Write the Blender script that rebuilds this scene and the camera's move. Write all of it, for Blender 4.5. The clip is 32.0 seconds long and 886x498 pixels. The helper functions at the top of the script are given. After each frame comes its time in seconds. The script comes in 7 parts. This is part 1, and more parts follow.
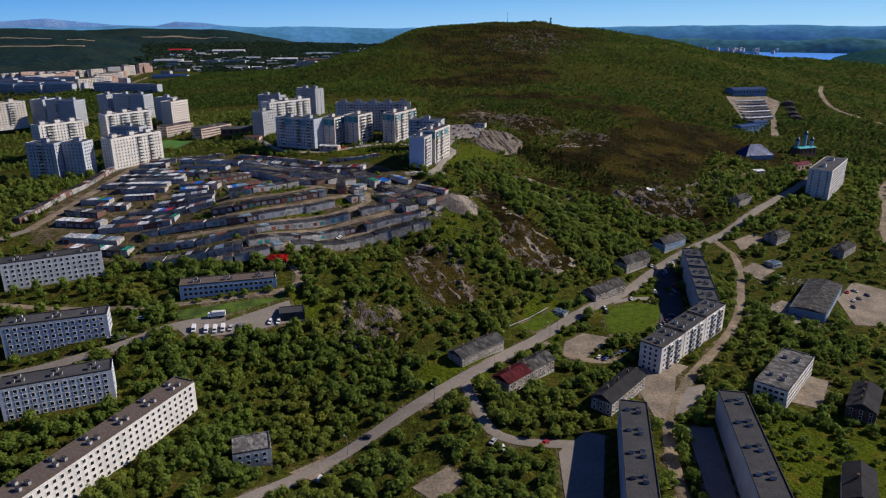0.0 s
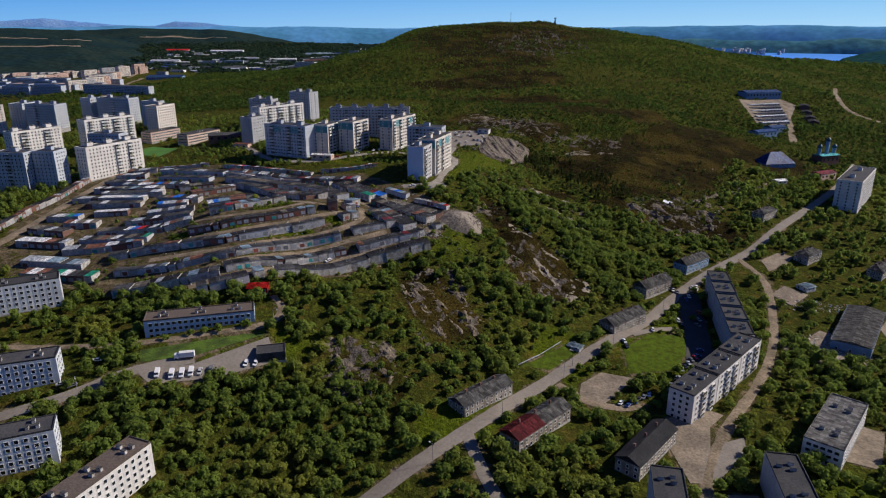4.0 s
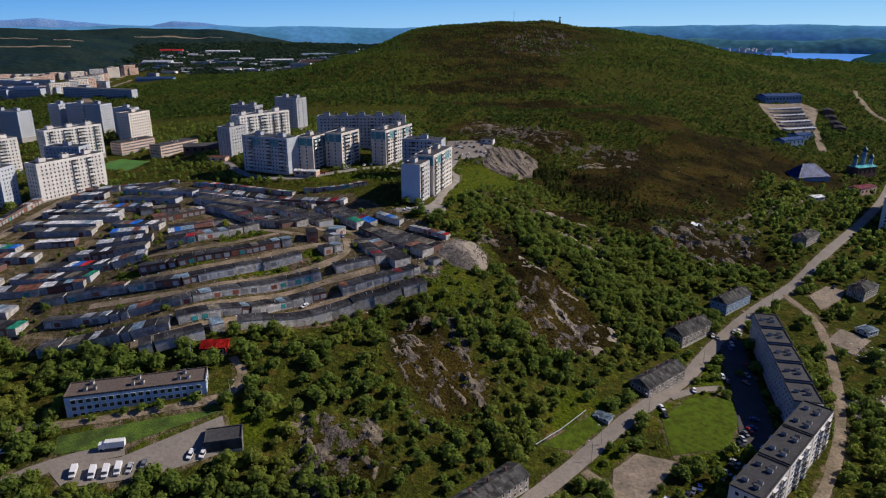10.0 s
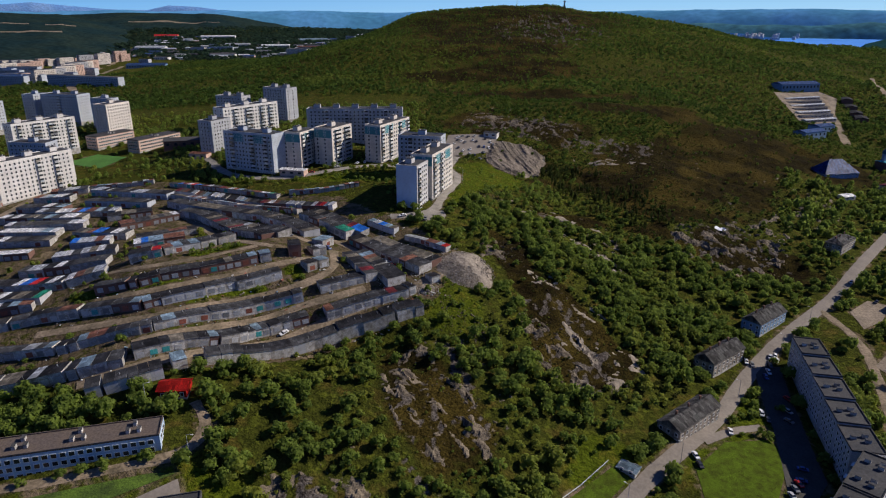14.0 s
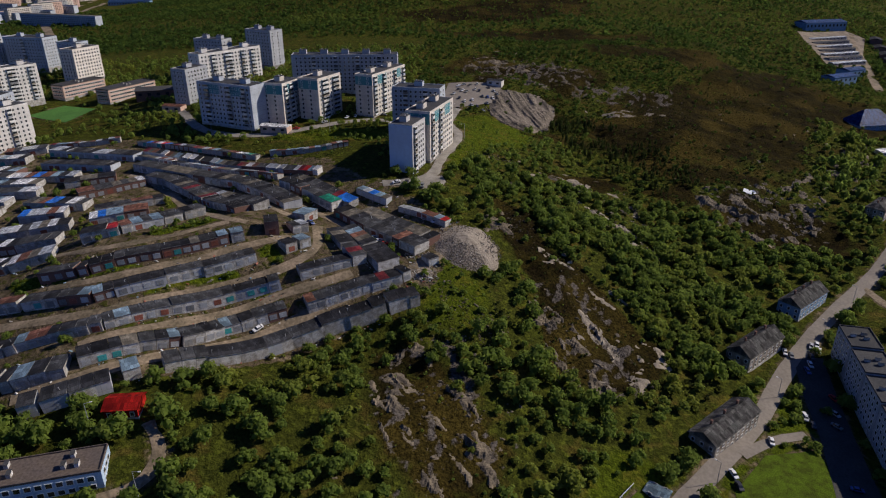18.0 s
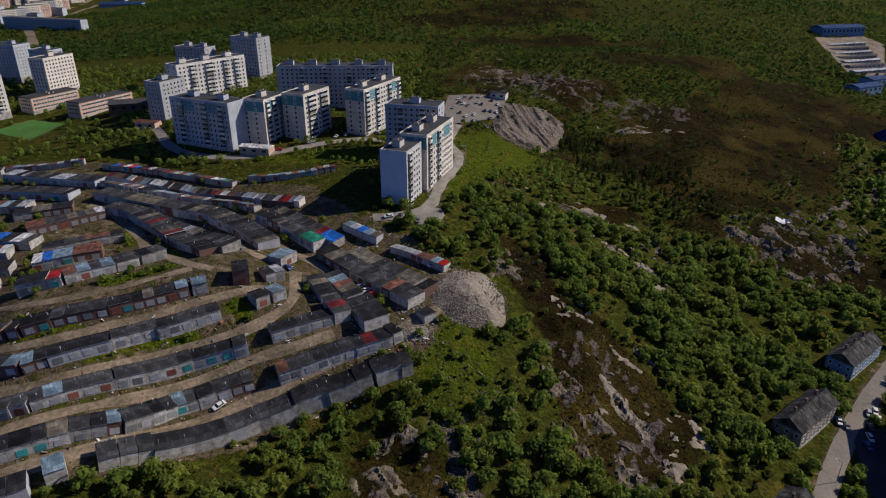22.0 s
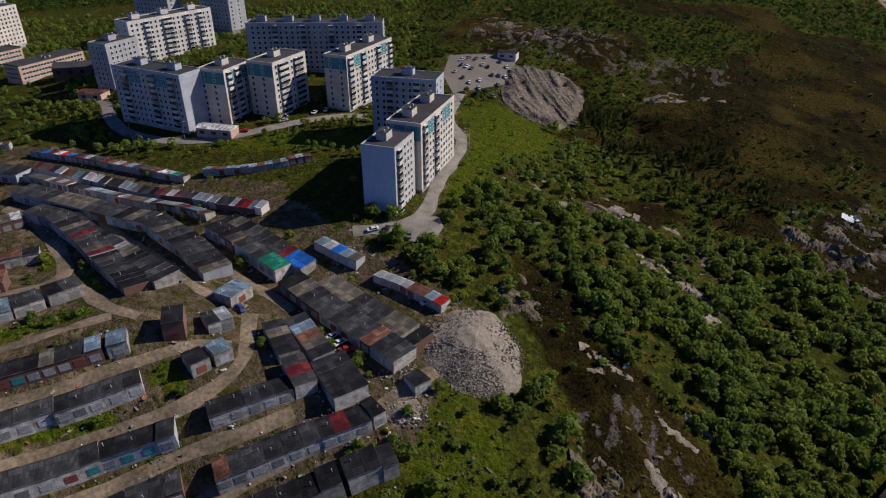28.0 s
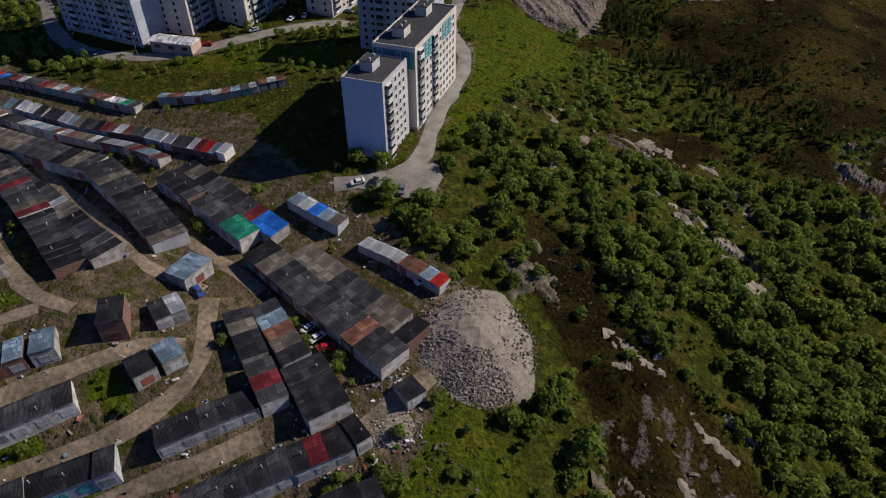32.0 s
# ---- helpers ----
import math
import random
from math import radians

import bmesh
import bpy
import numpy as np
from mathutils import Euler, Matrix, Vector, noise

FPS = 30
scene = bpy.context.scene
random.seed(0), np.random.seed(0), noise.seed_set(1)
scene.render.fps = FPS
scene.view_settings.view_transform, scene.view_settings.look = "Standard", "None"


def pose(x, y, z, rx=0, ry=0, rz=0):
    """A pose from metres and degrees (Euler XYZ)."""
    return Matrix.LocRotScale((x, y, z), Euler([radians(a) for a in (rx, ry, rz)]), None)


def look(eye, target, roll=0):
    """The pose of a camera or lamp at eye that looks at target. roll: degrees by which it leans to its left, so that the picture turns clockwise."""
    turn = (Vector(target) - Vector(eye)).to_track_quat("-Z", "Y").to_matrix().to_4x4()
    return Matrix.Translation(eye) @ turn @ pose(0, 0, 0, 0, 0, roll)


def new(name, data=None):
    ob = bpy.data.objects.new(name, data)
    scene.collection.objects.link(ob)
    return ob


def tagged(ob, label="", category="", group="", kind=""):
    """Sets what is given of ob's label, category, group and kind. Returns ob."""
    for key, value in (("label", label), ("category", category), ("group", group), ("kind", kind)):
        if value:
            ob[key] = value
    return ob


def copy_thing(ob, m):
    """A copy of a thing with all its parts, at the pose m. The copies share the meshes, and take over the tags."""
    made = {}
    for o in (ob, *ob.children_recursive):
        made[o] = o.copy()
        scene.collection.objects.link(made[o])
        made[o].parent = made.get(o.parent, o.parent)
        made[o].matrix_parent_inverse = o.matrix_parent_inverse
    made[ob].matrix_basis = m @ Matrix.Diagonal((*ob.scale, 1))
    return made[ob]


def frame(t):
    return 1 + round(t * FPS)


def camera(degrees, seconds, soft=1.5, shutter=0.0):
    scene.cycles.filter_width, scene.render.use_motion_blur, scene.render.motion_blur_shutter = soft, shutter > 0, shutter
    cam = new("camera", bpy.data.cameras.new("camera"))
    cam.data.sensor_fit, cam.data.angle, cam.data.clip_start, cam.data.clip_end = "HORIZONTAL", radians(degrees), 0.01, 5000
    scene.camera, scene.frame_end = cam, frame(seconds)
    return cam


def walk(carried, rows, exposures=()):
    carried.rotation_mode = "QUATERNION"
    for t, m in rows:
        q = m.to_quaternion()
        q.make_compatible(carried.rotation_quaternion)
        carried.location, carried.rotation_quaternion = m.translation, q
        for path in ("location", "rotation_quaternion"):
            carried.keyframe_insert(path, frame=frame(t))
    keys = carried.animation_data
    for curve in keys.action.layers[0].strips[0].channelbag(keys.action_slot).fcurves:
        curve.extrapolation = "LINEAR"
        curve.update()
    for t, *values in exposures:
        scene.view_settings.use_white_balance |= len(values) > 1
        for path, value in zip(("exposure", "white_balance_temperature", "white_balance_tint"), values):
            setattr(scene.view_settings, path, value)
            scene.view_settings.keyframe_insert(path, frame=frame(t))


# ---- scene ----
cam = camera(67.2, 32.0, 1.15)
METRES, EYE, TILT, LEAN, TURN = 360.0, 135.0, -1.5, 0.0, 0.0
SUN, SKY, EXPOSURE, TREES_APART = 4.9, 0.058, -0.02, 210
ROWS = [
    (0.0, 0.0, 0.0, 0.0, -0.01, -16.95, 0.02),
    (0.5, 0.0002, 0.0157, 0.0005, 0.0, -16.95, 0.02),
    (1.0, 0.0004, 0.0314, 0.0009, 0.02, -16.94, 0.01),
    (1.5, 0.0006, 0.0472, 0.0013, 0.02, -16.94, 0.01),
    (2.0, 0.0008, 0.0629, 0.0017, 0.04, -16.93, 0.01),
    (2.5, 0.001, 0.0785, 0.0021, 0.06, -16.93, 0.0),
    (3.0, 0.0013, 0.0942, 0.0024, 0.09, -16.92, -0.01),
    (3.5, 0.0015, 0.1098, 0.0028, 0.13, -16.93, -0.01),
    (5.5, 0.0018, 0.1725, 0.0043, 0.15, -16.95, -0.04),
    (6.0, 0.002, 0.1882, 0.0046, 0.15, -16.95, -0.05),
    (6.5, 0.0021, 0.2038, 0.005, 0.16, -16.95, -0.04),
    (7.0, 0.0022, 0.2194, 0.0055, 0.17, -16.95, -0.01),
    (7.5, 0.0024, 0.2352, 0.0059, 0.16, -16.96, -0.0),
    (8.0, 0.0025, 0.2509, 0.0063, 0.16, -16.97, 0.0),
    (8.5, 0.0028, 0.2665, 0.0066, 0.16, -16.97, 0.02),
    (9.0, 0.003, 0.2823, 0.007, 0.17, -16.97, 0.02),
    (9.5, 0.0033, 0.2981, 0.0076, 0.18, -16.97, 0.01),
    (10.0, 0.0036, 0.3137, 0.008, 0.2, -16.97, 0.01),
    (10.5, 0.0038, 0.3294, 0.0084, 0.21, -16.97, 0.01),
    (11.0, 0.004, 0.3451, 0.009, 0.22, -16.97, 0.01),
    (11.5, 0.0042, 0.3608, 0.0094, 0.24, -16.97, -0.0),
    (12.0, 0.0044, 0.3765, 0.0098, 0.25, -16.96, -0.01),
    (12.5, 0.0045, 0.3922, 0.0102, 0.25, -16.95, -0.02),
    (13.0, 0.0046, 0.4079, 0.0106, 0.25, -16.95, -0.02),
    (13.5, 0.0048, 0.4236, 0.011, 0.26, -16.96, -0.02),
    (14.0, 0.005, 0.4388, 0.0108, 0.27, -18.16, 0.01),
    (14.5, 0.005, 0.4544, 0.0111, 0.28, -19.71, 0.05),
    (16.5, 0.0059, 0.517, 0.0134, 0.28, -23.29, 0.11),
    (17.0, 0.0059, 0.5327, 0.0137, 0.27, -23.28, 0.1),
    (17.5, 0.0062, 0.5483, 0.0143, 0.27, -23.28, 0.11),
    (18.0, 0.0063, 0.5641, 0.0145, 0.28, -23.25, 0.11),
    (18.5, 0.0066, 0.5796, 0.0152, 0.3, -23.24, 0.1),
    (19.0, 0.0067, 0.5954, 0.0155, 0.29, -23.23, 0.08),
    (19.5, 0.0069, 0.611, 0.0163, 0.3, -23.24, 0.06),
    (20.0, 0.0071, 0.6267, 0.0165, 0.31, -23.22, 0.05),
    (20.5, 0.0071, 0.6423, 0.017, 0.31, -23.22, 0.04),
    (21.0, 0.0074, 0.6579, 0.0173, 0.31, -23.2, 0.04),
    (21.5, 0.0077, 0.6737, 0.0176, 0.32, -23.21, 0.06),
    (22.0, 0.0079, 0.6892, 0.0181, 0.33, -23.19, 0.05),
    (22.5, 0.0081, 0.7049, 0.0186, 0.34, -23.19, 0.05),
    (23.0, 0.0082, 0.7206, 0.0191, 0.35, -23.19, 0.05),
    (23.5, 0.0085, 0.7362, 0.0198, 0.36, -23.19, 0.05),
    (24.0, 0.0086, 0.752, 0.0201, 0.37, -23.17, 0.04),
    (24.5, 0.0088, 0.7676, 0.0207, 0.37, -23.17, 0.04),
    (25.0, 0.0089, 0.7832, 0.0211, 0.38, -23.17, 0.03),
    (25.5, 0.0091, 0.7988, 0.0216, 0.39, -23.18, 0.03),
    (27.5, 0.0109, 0.8604, 0.0219, 0.5, -26.4, 0.13),
    (28.0, 0.0109, 0.8759, 0.0223, 0.5, -28.11, 0.14),
    (28.5, 0.0109, 0.8915, 0.0228, 0.5, -29.88, 0.14),
    (29.0, 0.0111, 0.907, 0.0232, 0.52, -31.62, 0.16),
    (29.5, 0.0112, 0.9225, 0.0236, 0.53, -33.39, 0.17),
    (30.0, 0.0114, 0.9367, 0.0239, 0.55, -35.03, 0.18),
    (30.5, 0.0115, 0.9522, 0.0242, 0.57, -36.84, 0.18),
    (31.0, 0.0116, 0.9683, 0.0252, 0.6, -38.23, 0.17),
    (31.5, 0.0118, 0.9839, 0.0256, 0.63, -38.24, 0.17),
    (32.0, 0.0119, 0.9995, 0.026, 0.65, -38.26, 0.16),
]
walk(cam, [(t, pose(0, 0, EYE, TILT, LEAN, TURN) @ pose(METRES * x, METRES * y, METRES * z, 90 + pitch, roll, yaw)) for t, x, y, z, yaw, pitch, roll in ROWS],
     exposures=[(0.0, EXPOSURE), (13.5, EXPOSURE), (16.5, EXPOSURE - 0.22), (32.0, EXPOSURE - 0.25)])

# ---- sky and sun ----
SUN_TO = Vector((0.966, 0.258, 0.0)).normalized()
SUN_UP = radians(34.5)
world = bpy.data.worlds.new("world")
scene.world = world
world.use_nodes = True
wn = world.node_tree.nodes
sky = wn.new("ShaderNodeTexSky")
sky.sky_type, sky.sun_disc, sky.sun_elevation = "NISHITA", False, SUN_UP
sky.sun_rotation = math.atan2(SUN_TO.x, SUN_TO.y)
sky.altitude, sky.air_density, sky.dust_density, sky.ozone_density = 200, 1.0, 0.4, 2.0
wn["Background"].inputs["Strength"].default_value = SKY
blue = wn.new("ShaderNodeMix")
blue.data_type, blue.blend_type = "RGBA", "MULTIPLY"
blue.inputs["Factor"].default_value, blue.inputs["B"].default_value = 1.0, (0.38, 0.60, 1.26, 1)
world.node_tree.links.new(sky.outputs["Color"], blue.inputs["A"])
world.node_tree.links.new(blue.outputs["Result"], wn["Background"].inputs["Color"])
sun = new("sun", bpy.data.lights.new("sun", "SUN"))
sun.data.energy, sun.data.angle, sun.data.color = SUN, radians(0.53), (1.0, 0.90, 0.79)
ray_way = SUN_TO * math.cos(SUN_UP) + Vector((0, 0, math.sin(SUN_UP)))
sun.matrix_world = look(ray_way * 900 + Vector((0, 450, 0)), (0, 450, 0))


# ---- materials ----
def material(name, color, rough=0.85, vary=0.25, scale=1.0, bump=0.0, metal=0.0, rnd=0.0, tint=None, spec=0.3, fine=None):
    """A surface with two scales of variation. rnd: spread between pieces; tint: the second colour of the stains."""
    m = bpy.data.materials.new(name)
    m.use_nodes = True
    n, l = m.node_tree.nodes, m.node_tree.links
    b = n["Principled BSDF"]
    b.inputs["Roughness"].default_value, b.inputs["Metallic"].default_value = rough, metal
    b.inputs["Specular IOR Level"].default_value = spec
    geo = n.new("ShaderNodeNewGeometry")
    big, small = n.new("ShaderNodeTexNoise"), n.new("ShaderNodeTexNoise")
    big.inputs["Scale"].default_value, big.inputs["Detail"].default_value = 0.25 * scale, 4
    small.inputs["Scale"].default_value, small.inputs["Detail"].default_value = 2.2 * scale, 3
    for k in (big, small):
        l.new(geo.outputs["Position"], k.inputs["Vector"])
    mix = n.new("ShaderNodeMix")
    mix.data_type = "RGBA"
    second = tint or tuple(c * (1 - vary) for c in color)
    mix.inputs["A"].default_value, mix.inputs["B"].default_value = (*color, 1), (*second, 1)
    ramp = n.new("ShaderNodeMapRange")
    ramp.inputs["From Min"].default_value, ramp.inputs["From Max"].default_value = 0.38, 0.64
    l.new(big.outputs["Fac"], ramp.inputs["Value"])
    l.new(ramp.outputs["Result"], mix.inputs["Factor"])
    hsv = n.new("ShaderNodeHueSaturation")
    val = n.new("ShaderNodeMapRange")
    val.inputs["From Min"].default_value, val.inputs["From Max"].default_value = 0.3, 0.7
    val.inputs["To Min"].default_value, val.inputs["To Max"].default_value = 1 - vary, 1 + vary
    l.new(small.outputs["Fac"], val.inputs["Value"])
    l.new(mix.outputs["Result"], hsv.inputs["Color"])
    if rnd:
        info, sp, mul = n.new("ShaderNodeObjectInfo"), n.new("ShaderNodeMapRange"), n.new("ShaderNodeMath")
        sp.inputs["To Min"].default_value, sp.inputs["To Max"].default_value = 1 - rnd, 1 + rnd
        mul.operation = "MULTIPLY"
        l.new(info.outputs["Random"], sp.inputs["Value"])
        l.new(sp.outputs["Result"], mul.inputs[0]), l.new(val.outputs["Result"], mul.inputs[1])
        l.new(mul.outputs["Value"], hsv.inputs["Value"])
    else:
        l.new(val.outputs["Result"], hsv.inputs["Value"])
    l.new(hsv.outputs["Color"], b.inputs["Base Color"])
    if bump:
        bp = n.new("ShaderNodeBump")
        bp.inputs["Strength"].default_value, bp.inputs["Distance"].default_value = bump, 0.3 / scale
        l.new(small.outputs["Fac"], bp.inputs["Height"]), l.new(bp.outputs["Normal"], b.inputs["Normal"])
    return m


def leafy(name, dark, light, yellow, patch=0.025):
    """Leaves: tone changes from clump to clump and from tree to tree."""
    m = bpy.data.materials.new(name)
    m.use_nodes = True
    n, l = m.node_tree.nodes, m.node_tree.links
    b = n["Principled BSDF"]
    b.inputs["Roughness"].default_value, b.inputs["Specular IOR Level"].default_value = 0.8, 0.04
    geo, noise_a, noise_b = n.new("ShaderNodeNewGeometry"), n.new("ShaderNodeTexNoise"), n.new("ShaderNodeTexNoise")
    noise_a.inputs["Scale"].default_value, noise_a.inputs["Detail"].default_value = 0.16, 2
    noise_b.inputs["Scale"].default_value, noise_b.inputs["Detail"].default_value = patch, 4
    l.new(geo.outputs["Position"], noise_a.inputs["Vector"]), l.new(geo.outputs["Position"], noise_b.inputs["Vector"])
    add = n.new("ShaderNodeMath")
    add.operation = "MULTIPLY_ADD"
    add.inputs[1].default_value = 0.28
    l.new(geo.outputs["Random Per Island"], add.inputs[0]), l.new(noise_a.outputs["Fac"], add.inputs[2])
    rng = n.new("ShaderNodeMapRange")
    rng.inputs["From Min"].default_value, rng.inputs["From Max"].default_value = 0.44, 0.86
    l.new(add.outputs["Value"], rng.inputs["Value"])
    one, two = n.new("ShaderNodeMix"), n.new("ShaderNodeMix")
    one.data_type = two.data_type = "RGBA"
    one.inputs["A"].default_value, one.inputs["B"].default_value, two.inputs["B"].default_value = (*dark, 1), (*light, 1), (*yellow, 1)
    l.new(rng.outputs["Result"], one.inputs["Factor"]), l.new(one.outputs["Result"], two.inputs["A"])
    pick = n.new("ShaderNodeMapRange")
    pick.inputs["From Min"].default_value, pick.inputs["From Max"].default_value, pick.inputs["To Max"].default_value = 0.52, 0.74, 0.7
    l.new(noise_b.outputs["Fac"], pick.inputs["Value"]), l.new(pick.outputs["Result"], two.inputs["Factor"])
    l.new(two.outputs["Result"], b.inputs["Base Color"])
    thin, both = n.new("ShaderNodeBsdfTranslucent"), n.new("ShaderNodeMixShader")
    both.inputs["Fac"].default_value = 0.62
    l.new(two.outputs["Result"], thin.inputs["Color"])
    l.new(b.outputs["BSDF"], both.inputs[1]), l.new(thin.outputs["BSDF"], both.inputs[2])
    l.new(both.outputs["Shader"], n["Material Output"].inputs["Surface"])
    return m


def panelled(name, color, joint, rnd=0.06):
    """Concrete panels with joints at storey height, streaked by rain."""
    m = material(name, color, 0.9, 0.10, 0.6, 0.0, 0.0, rnd, tuple(c * 0.82 for c in color))
    n, l = m.node_tree.nodes, m.node_tree.links
    b = n["Principled BSDF"]
    src = b.inputs["Base Color"].links[0].from_socket
    tc, bt, mx = n.new("ShaderNodeTexCoord"), n.new("ShaderNodeTexBrick"), n.new("ShaderNodeMix")
    sep, comb, plus = n.new("ShaderNodeSeparateXYZ"), n.new("ShaderNodeCombineXYZ"), n.new("ShaderNodeMath")
    plus.operation = "ADD"
    l.new(tc.outputs["Object"], sep.inputs[0])
    l.new(sep.outputs["X"], plus.inputs[0]), l.new(sep.outputs["Y"], plus.inputs[1])
    l.new(plus.outputs[0], comb.inputs["X"]), l.new(sep.outputs["Z"], comb.inputs["Y"])
    l.new(comb.outputs[0], bt.inputs["Vector"])
    bt.offset, bt.squash = 0.0, 1.0
    for k, v in (("Scale", 1.0), ("Mortar Size", 0.05), ("Brick Width", 3.2), ("Row Height", 2.8)):
        bt.inputs[k].default_value = v
    bt.inputs["Color1"].default_value = bt.inputs["Color2"].default_value = (0, 0, 0, 1)
    bt.inputs["Mortar"].default_value = (1, 1, 1, 1)
    mx.data_type = "RGBA"
    mx.inputs["B"].default_value = (*joint, 1)
    l.new(bt.outputs["Color"], mx.inputs["Factor"]), l.new(src, mx.inputs["A"])
    l.new(mx.outputs["Result"], b.inputs["Base Color"])
    return m


def corrugated(name, color, rough=0.55, rnd=0.3, metal=0.3, tint=None):
    m = material(name, color, rough, 0.25, 1.2, 0.0, metal, rnd, tint, spec=0.12)
    n, l = m.node_tree.nodes, m.node_tree.links
    tc, wv, bp = n.new("ShaderNodeTexCoord"), n.new("ShaderNodeTexWave"), n.new("ShaderNodeBump")
    wv.inputs["Scale"].default_value = 1.3
    bp.inputs["Strength"].default_value, bp.inputs["Distance"].default_value = 0.5, 0.06
    l.new(tc.outputs["Object"], wv.inputs["Vector"]), l.new(wv.outputs["Fac"], bp.inputs["Height"])
    l.new(bp.outputs["Normal"], n["Principled BSDF"].inputs["Normal"])
    # sheets laid side by side, each weathered on its own, with dark laps
    b = n["Principled BSDF"]
    src = b.inputs["Base Color"].links[0].from_socket
    bt, mx = n.new("ShaderNodeTexBrick"), n.new("ShaderNodeMix")
    bt.offset = 0.35
    for k, v in (("Scale", 1.0), ("Mortar Size", 0.035), ("Brick Width", 1.05), ("Row Height", 2.1)):
        bt.inputs[k].default_value = v
    bt.inputs["Color1"].default_value, bt.inputs["Color2"].default_value = (0.48, 0.48, 0.49, 1), (1.7, 1.66, 1.6, 1)
    bt.inputs["Mortar"].default_value = (0.38, 0.36, 0.34, 1)
    l.new(tc.outputs["Object"], bt.inputs["Vector"])
    mx.data_type, mx.blend_type = "RGBA", "MULTIPLY"
    mx.inputs["Factor"].default_value = 0.9
    l.new(src, mx.inputs["A"]), l.new(bt.outputs["Color"], mx.inputs["B"])
    l.new(mx.outputs["Result"], b.inputs["Base Color"])
    return m


M = {}
M["asphalt"] = material("asphalt", (0.235, 0.205, 0.172), 0.9, 0.14, 0.4, 0.1)
# the curved block's shadow on its car park is put into this dark colour
M["worn_asphalt"] = material("shadow_dark_asphalt", (0.065, 0.062, 0.058), 0.9, 0.2, 0.5, 0.1)
M["yard"] = material("packed_earth", (0.27, 0.218, 0.160), 0.95, 0.3, 0.35, 0.3, tint=(0.17, 0.138, 0.102))
M["path"] = material("dirt_track", (0.262, 0.202, 0.138), 0.95, 0.35, 0.4, 0.3, tint=(0.135, 0.108, 0.068))
M["pale_road"] = material("dusty_concrete_road", (0.30, 0.275, 0.235), 0.95, 0.2, 0.8, 0.1, tint=(0.20, 0.18, 0.15))
M["lawn"] = material("lawn", (0.080, 0.135, 0.014), 0.9, 0.35, 0.7, 0.5, tint=(0.035, 0.058, 0.009))
M["meadow"] = material("rough_meadow", (0.078, 0.120, 0.012), 0.95, 0.4, 1.4, 0.6, tint=(0.050, 0.066, 0.010), spec=0.02)
M["pitch"] = material("football_turf", (0.065, 0.18, 0.028), 0.9, 0.2, 0.4)
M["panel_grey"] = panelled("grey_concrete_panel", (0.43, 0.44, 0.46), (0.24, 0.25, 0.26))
M["panel_warm"] = panelled("warm_concrete_panel", (0.68, 0.62, 0.55), (0.42, 0.38, 0.34))
# the bluish tone of block fronts in shade is put into this wall colour
M["panel_blue"] = panelled("bluish_shade_panel", (0.44, 0.475, 0.525), (0.24, 0.265, 0.30))
M["panel_pale"] = panelled("pale_bluish_panel", (0.58, 0.62, 0.66), (0.38, 0.40, 0.43))
M["panel_white"] = panelled("pale_concrete_panel", (0.72, 0.69, 0.65), (0.44, 0.42, 0.39))
M["panel_mid"] = panelled("weathered_concrete_panel", (0.52, 0.51, 0.505), (0.33, 0.32, 0.32))
M["panel_pink"] = panelled("pink_concrete_panel", (0.60, 0.42, 0.34), (0.40, 0.27, 0.22))
M["teal"] = material("teal_facing", (0.06, 0.24, 0.28), 0.6, 0.15, 1.0)
M["blue_wall"] = material("blue_facing", (0.20, 0.32, 0.46), 0.8, 0.15, 1.0)
M["bitumen"] = material("bitumen_roof", (0.042, 0.043, 0.047), 0.9, 0.3, 0.6, 0.1, rnd=0.2, tint=(0.060, 0.059, 0.060))
M["bitumen_brown"] = material("old_brown_roof", (0.11, 0.085, 0.068), 0.9, 0.3, 0.6, 0.1, rnd=0.1, tint=(0.10, 0.08, 0.07))
M["slate"] = corrugated("grey_corrugated_roof", (0.165, 0.165, 0.16), 0.85, 0.15, 0.0, tint=(0.085, 0.082, 0.08))
M["trim"] = material("white_trim", (0.72, 0.72, 0.70), 0.6, 0.1, 1.0)
M["glass"] = material("window_glass", (0.025, 0.03, 0.036), 0.12, 0.2, 1.0, rnd=0.5, spec=0.6)
M["brick"] = material("red_brick", (0.16, 0.085, 0.066), 0.9, 0.25, 1.2, rnd=0.2, tint=(0.16, 0.09, 0.07))
M["block"] = material("grey_blockwork", (0.47, 0.46, 0.44), 0.92, 0.45, 2.2, 0.3, rnd=0.3, tint=(0.26, 0.24, 0.21))
M["fascia"] = material("weathered_roof_edge", (0.26, 0.25, 0.235), 0.9, 0.5, 2.5, rnd=0.3, tint=(0.10, 0.09, 0.08))
M["timber"] = material("weathered_timber", (0.38, 0.335, 0.28), 0.9, 0.25, 1.0, tint=(0.15, 0.125, 0.1))
M["roof_dark"] = corrugated("dark_garage_roof", (0.027, 0.028, 0.033), 0.85, 0.45, 0.0, tint=(0.017, 0.017, 0.019))
M["roof_grey"] = corrugated("grey_garage_roof", (0.060, 0.063, 0.069), 0.85, 0.4, 0.0, tint=(0.041, 0.041, 0.043))
M["roof_tan"] = corrugated("tan_garage_roof", (0.15, 0.135, 0.11), 0.85, 0.25, 0.0)
M["roof_zinc"] = corrugated("zinc_roof", (0.50, 0.53, 0.55), 0.5, 0.2, 0.35)
M["roof_rust"] = corrugated("rusty_roof", (0.13, 0.055, 0.038), 0.8, 0.35, 0.1, tint=(0.20, 0.10, 0.07))
M["roof_white"] = corrugated("white_sheet_roof", (0.70, 0.71, 0.72), 0.5, 0.1, 0.1)
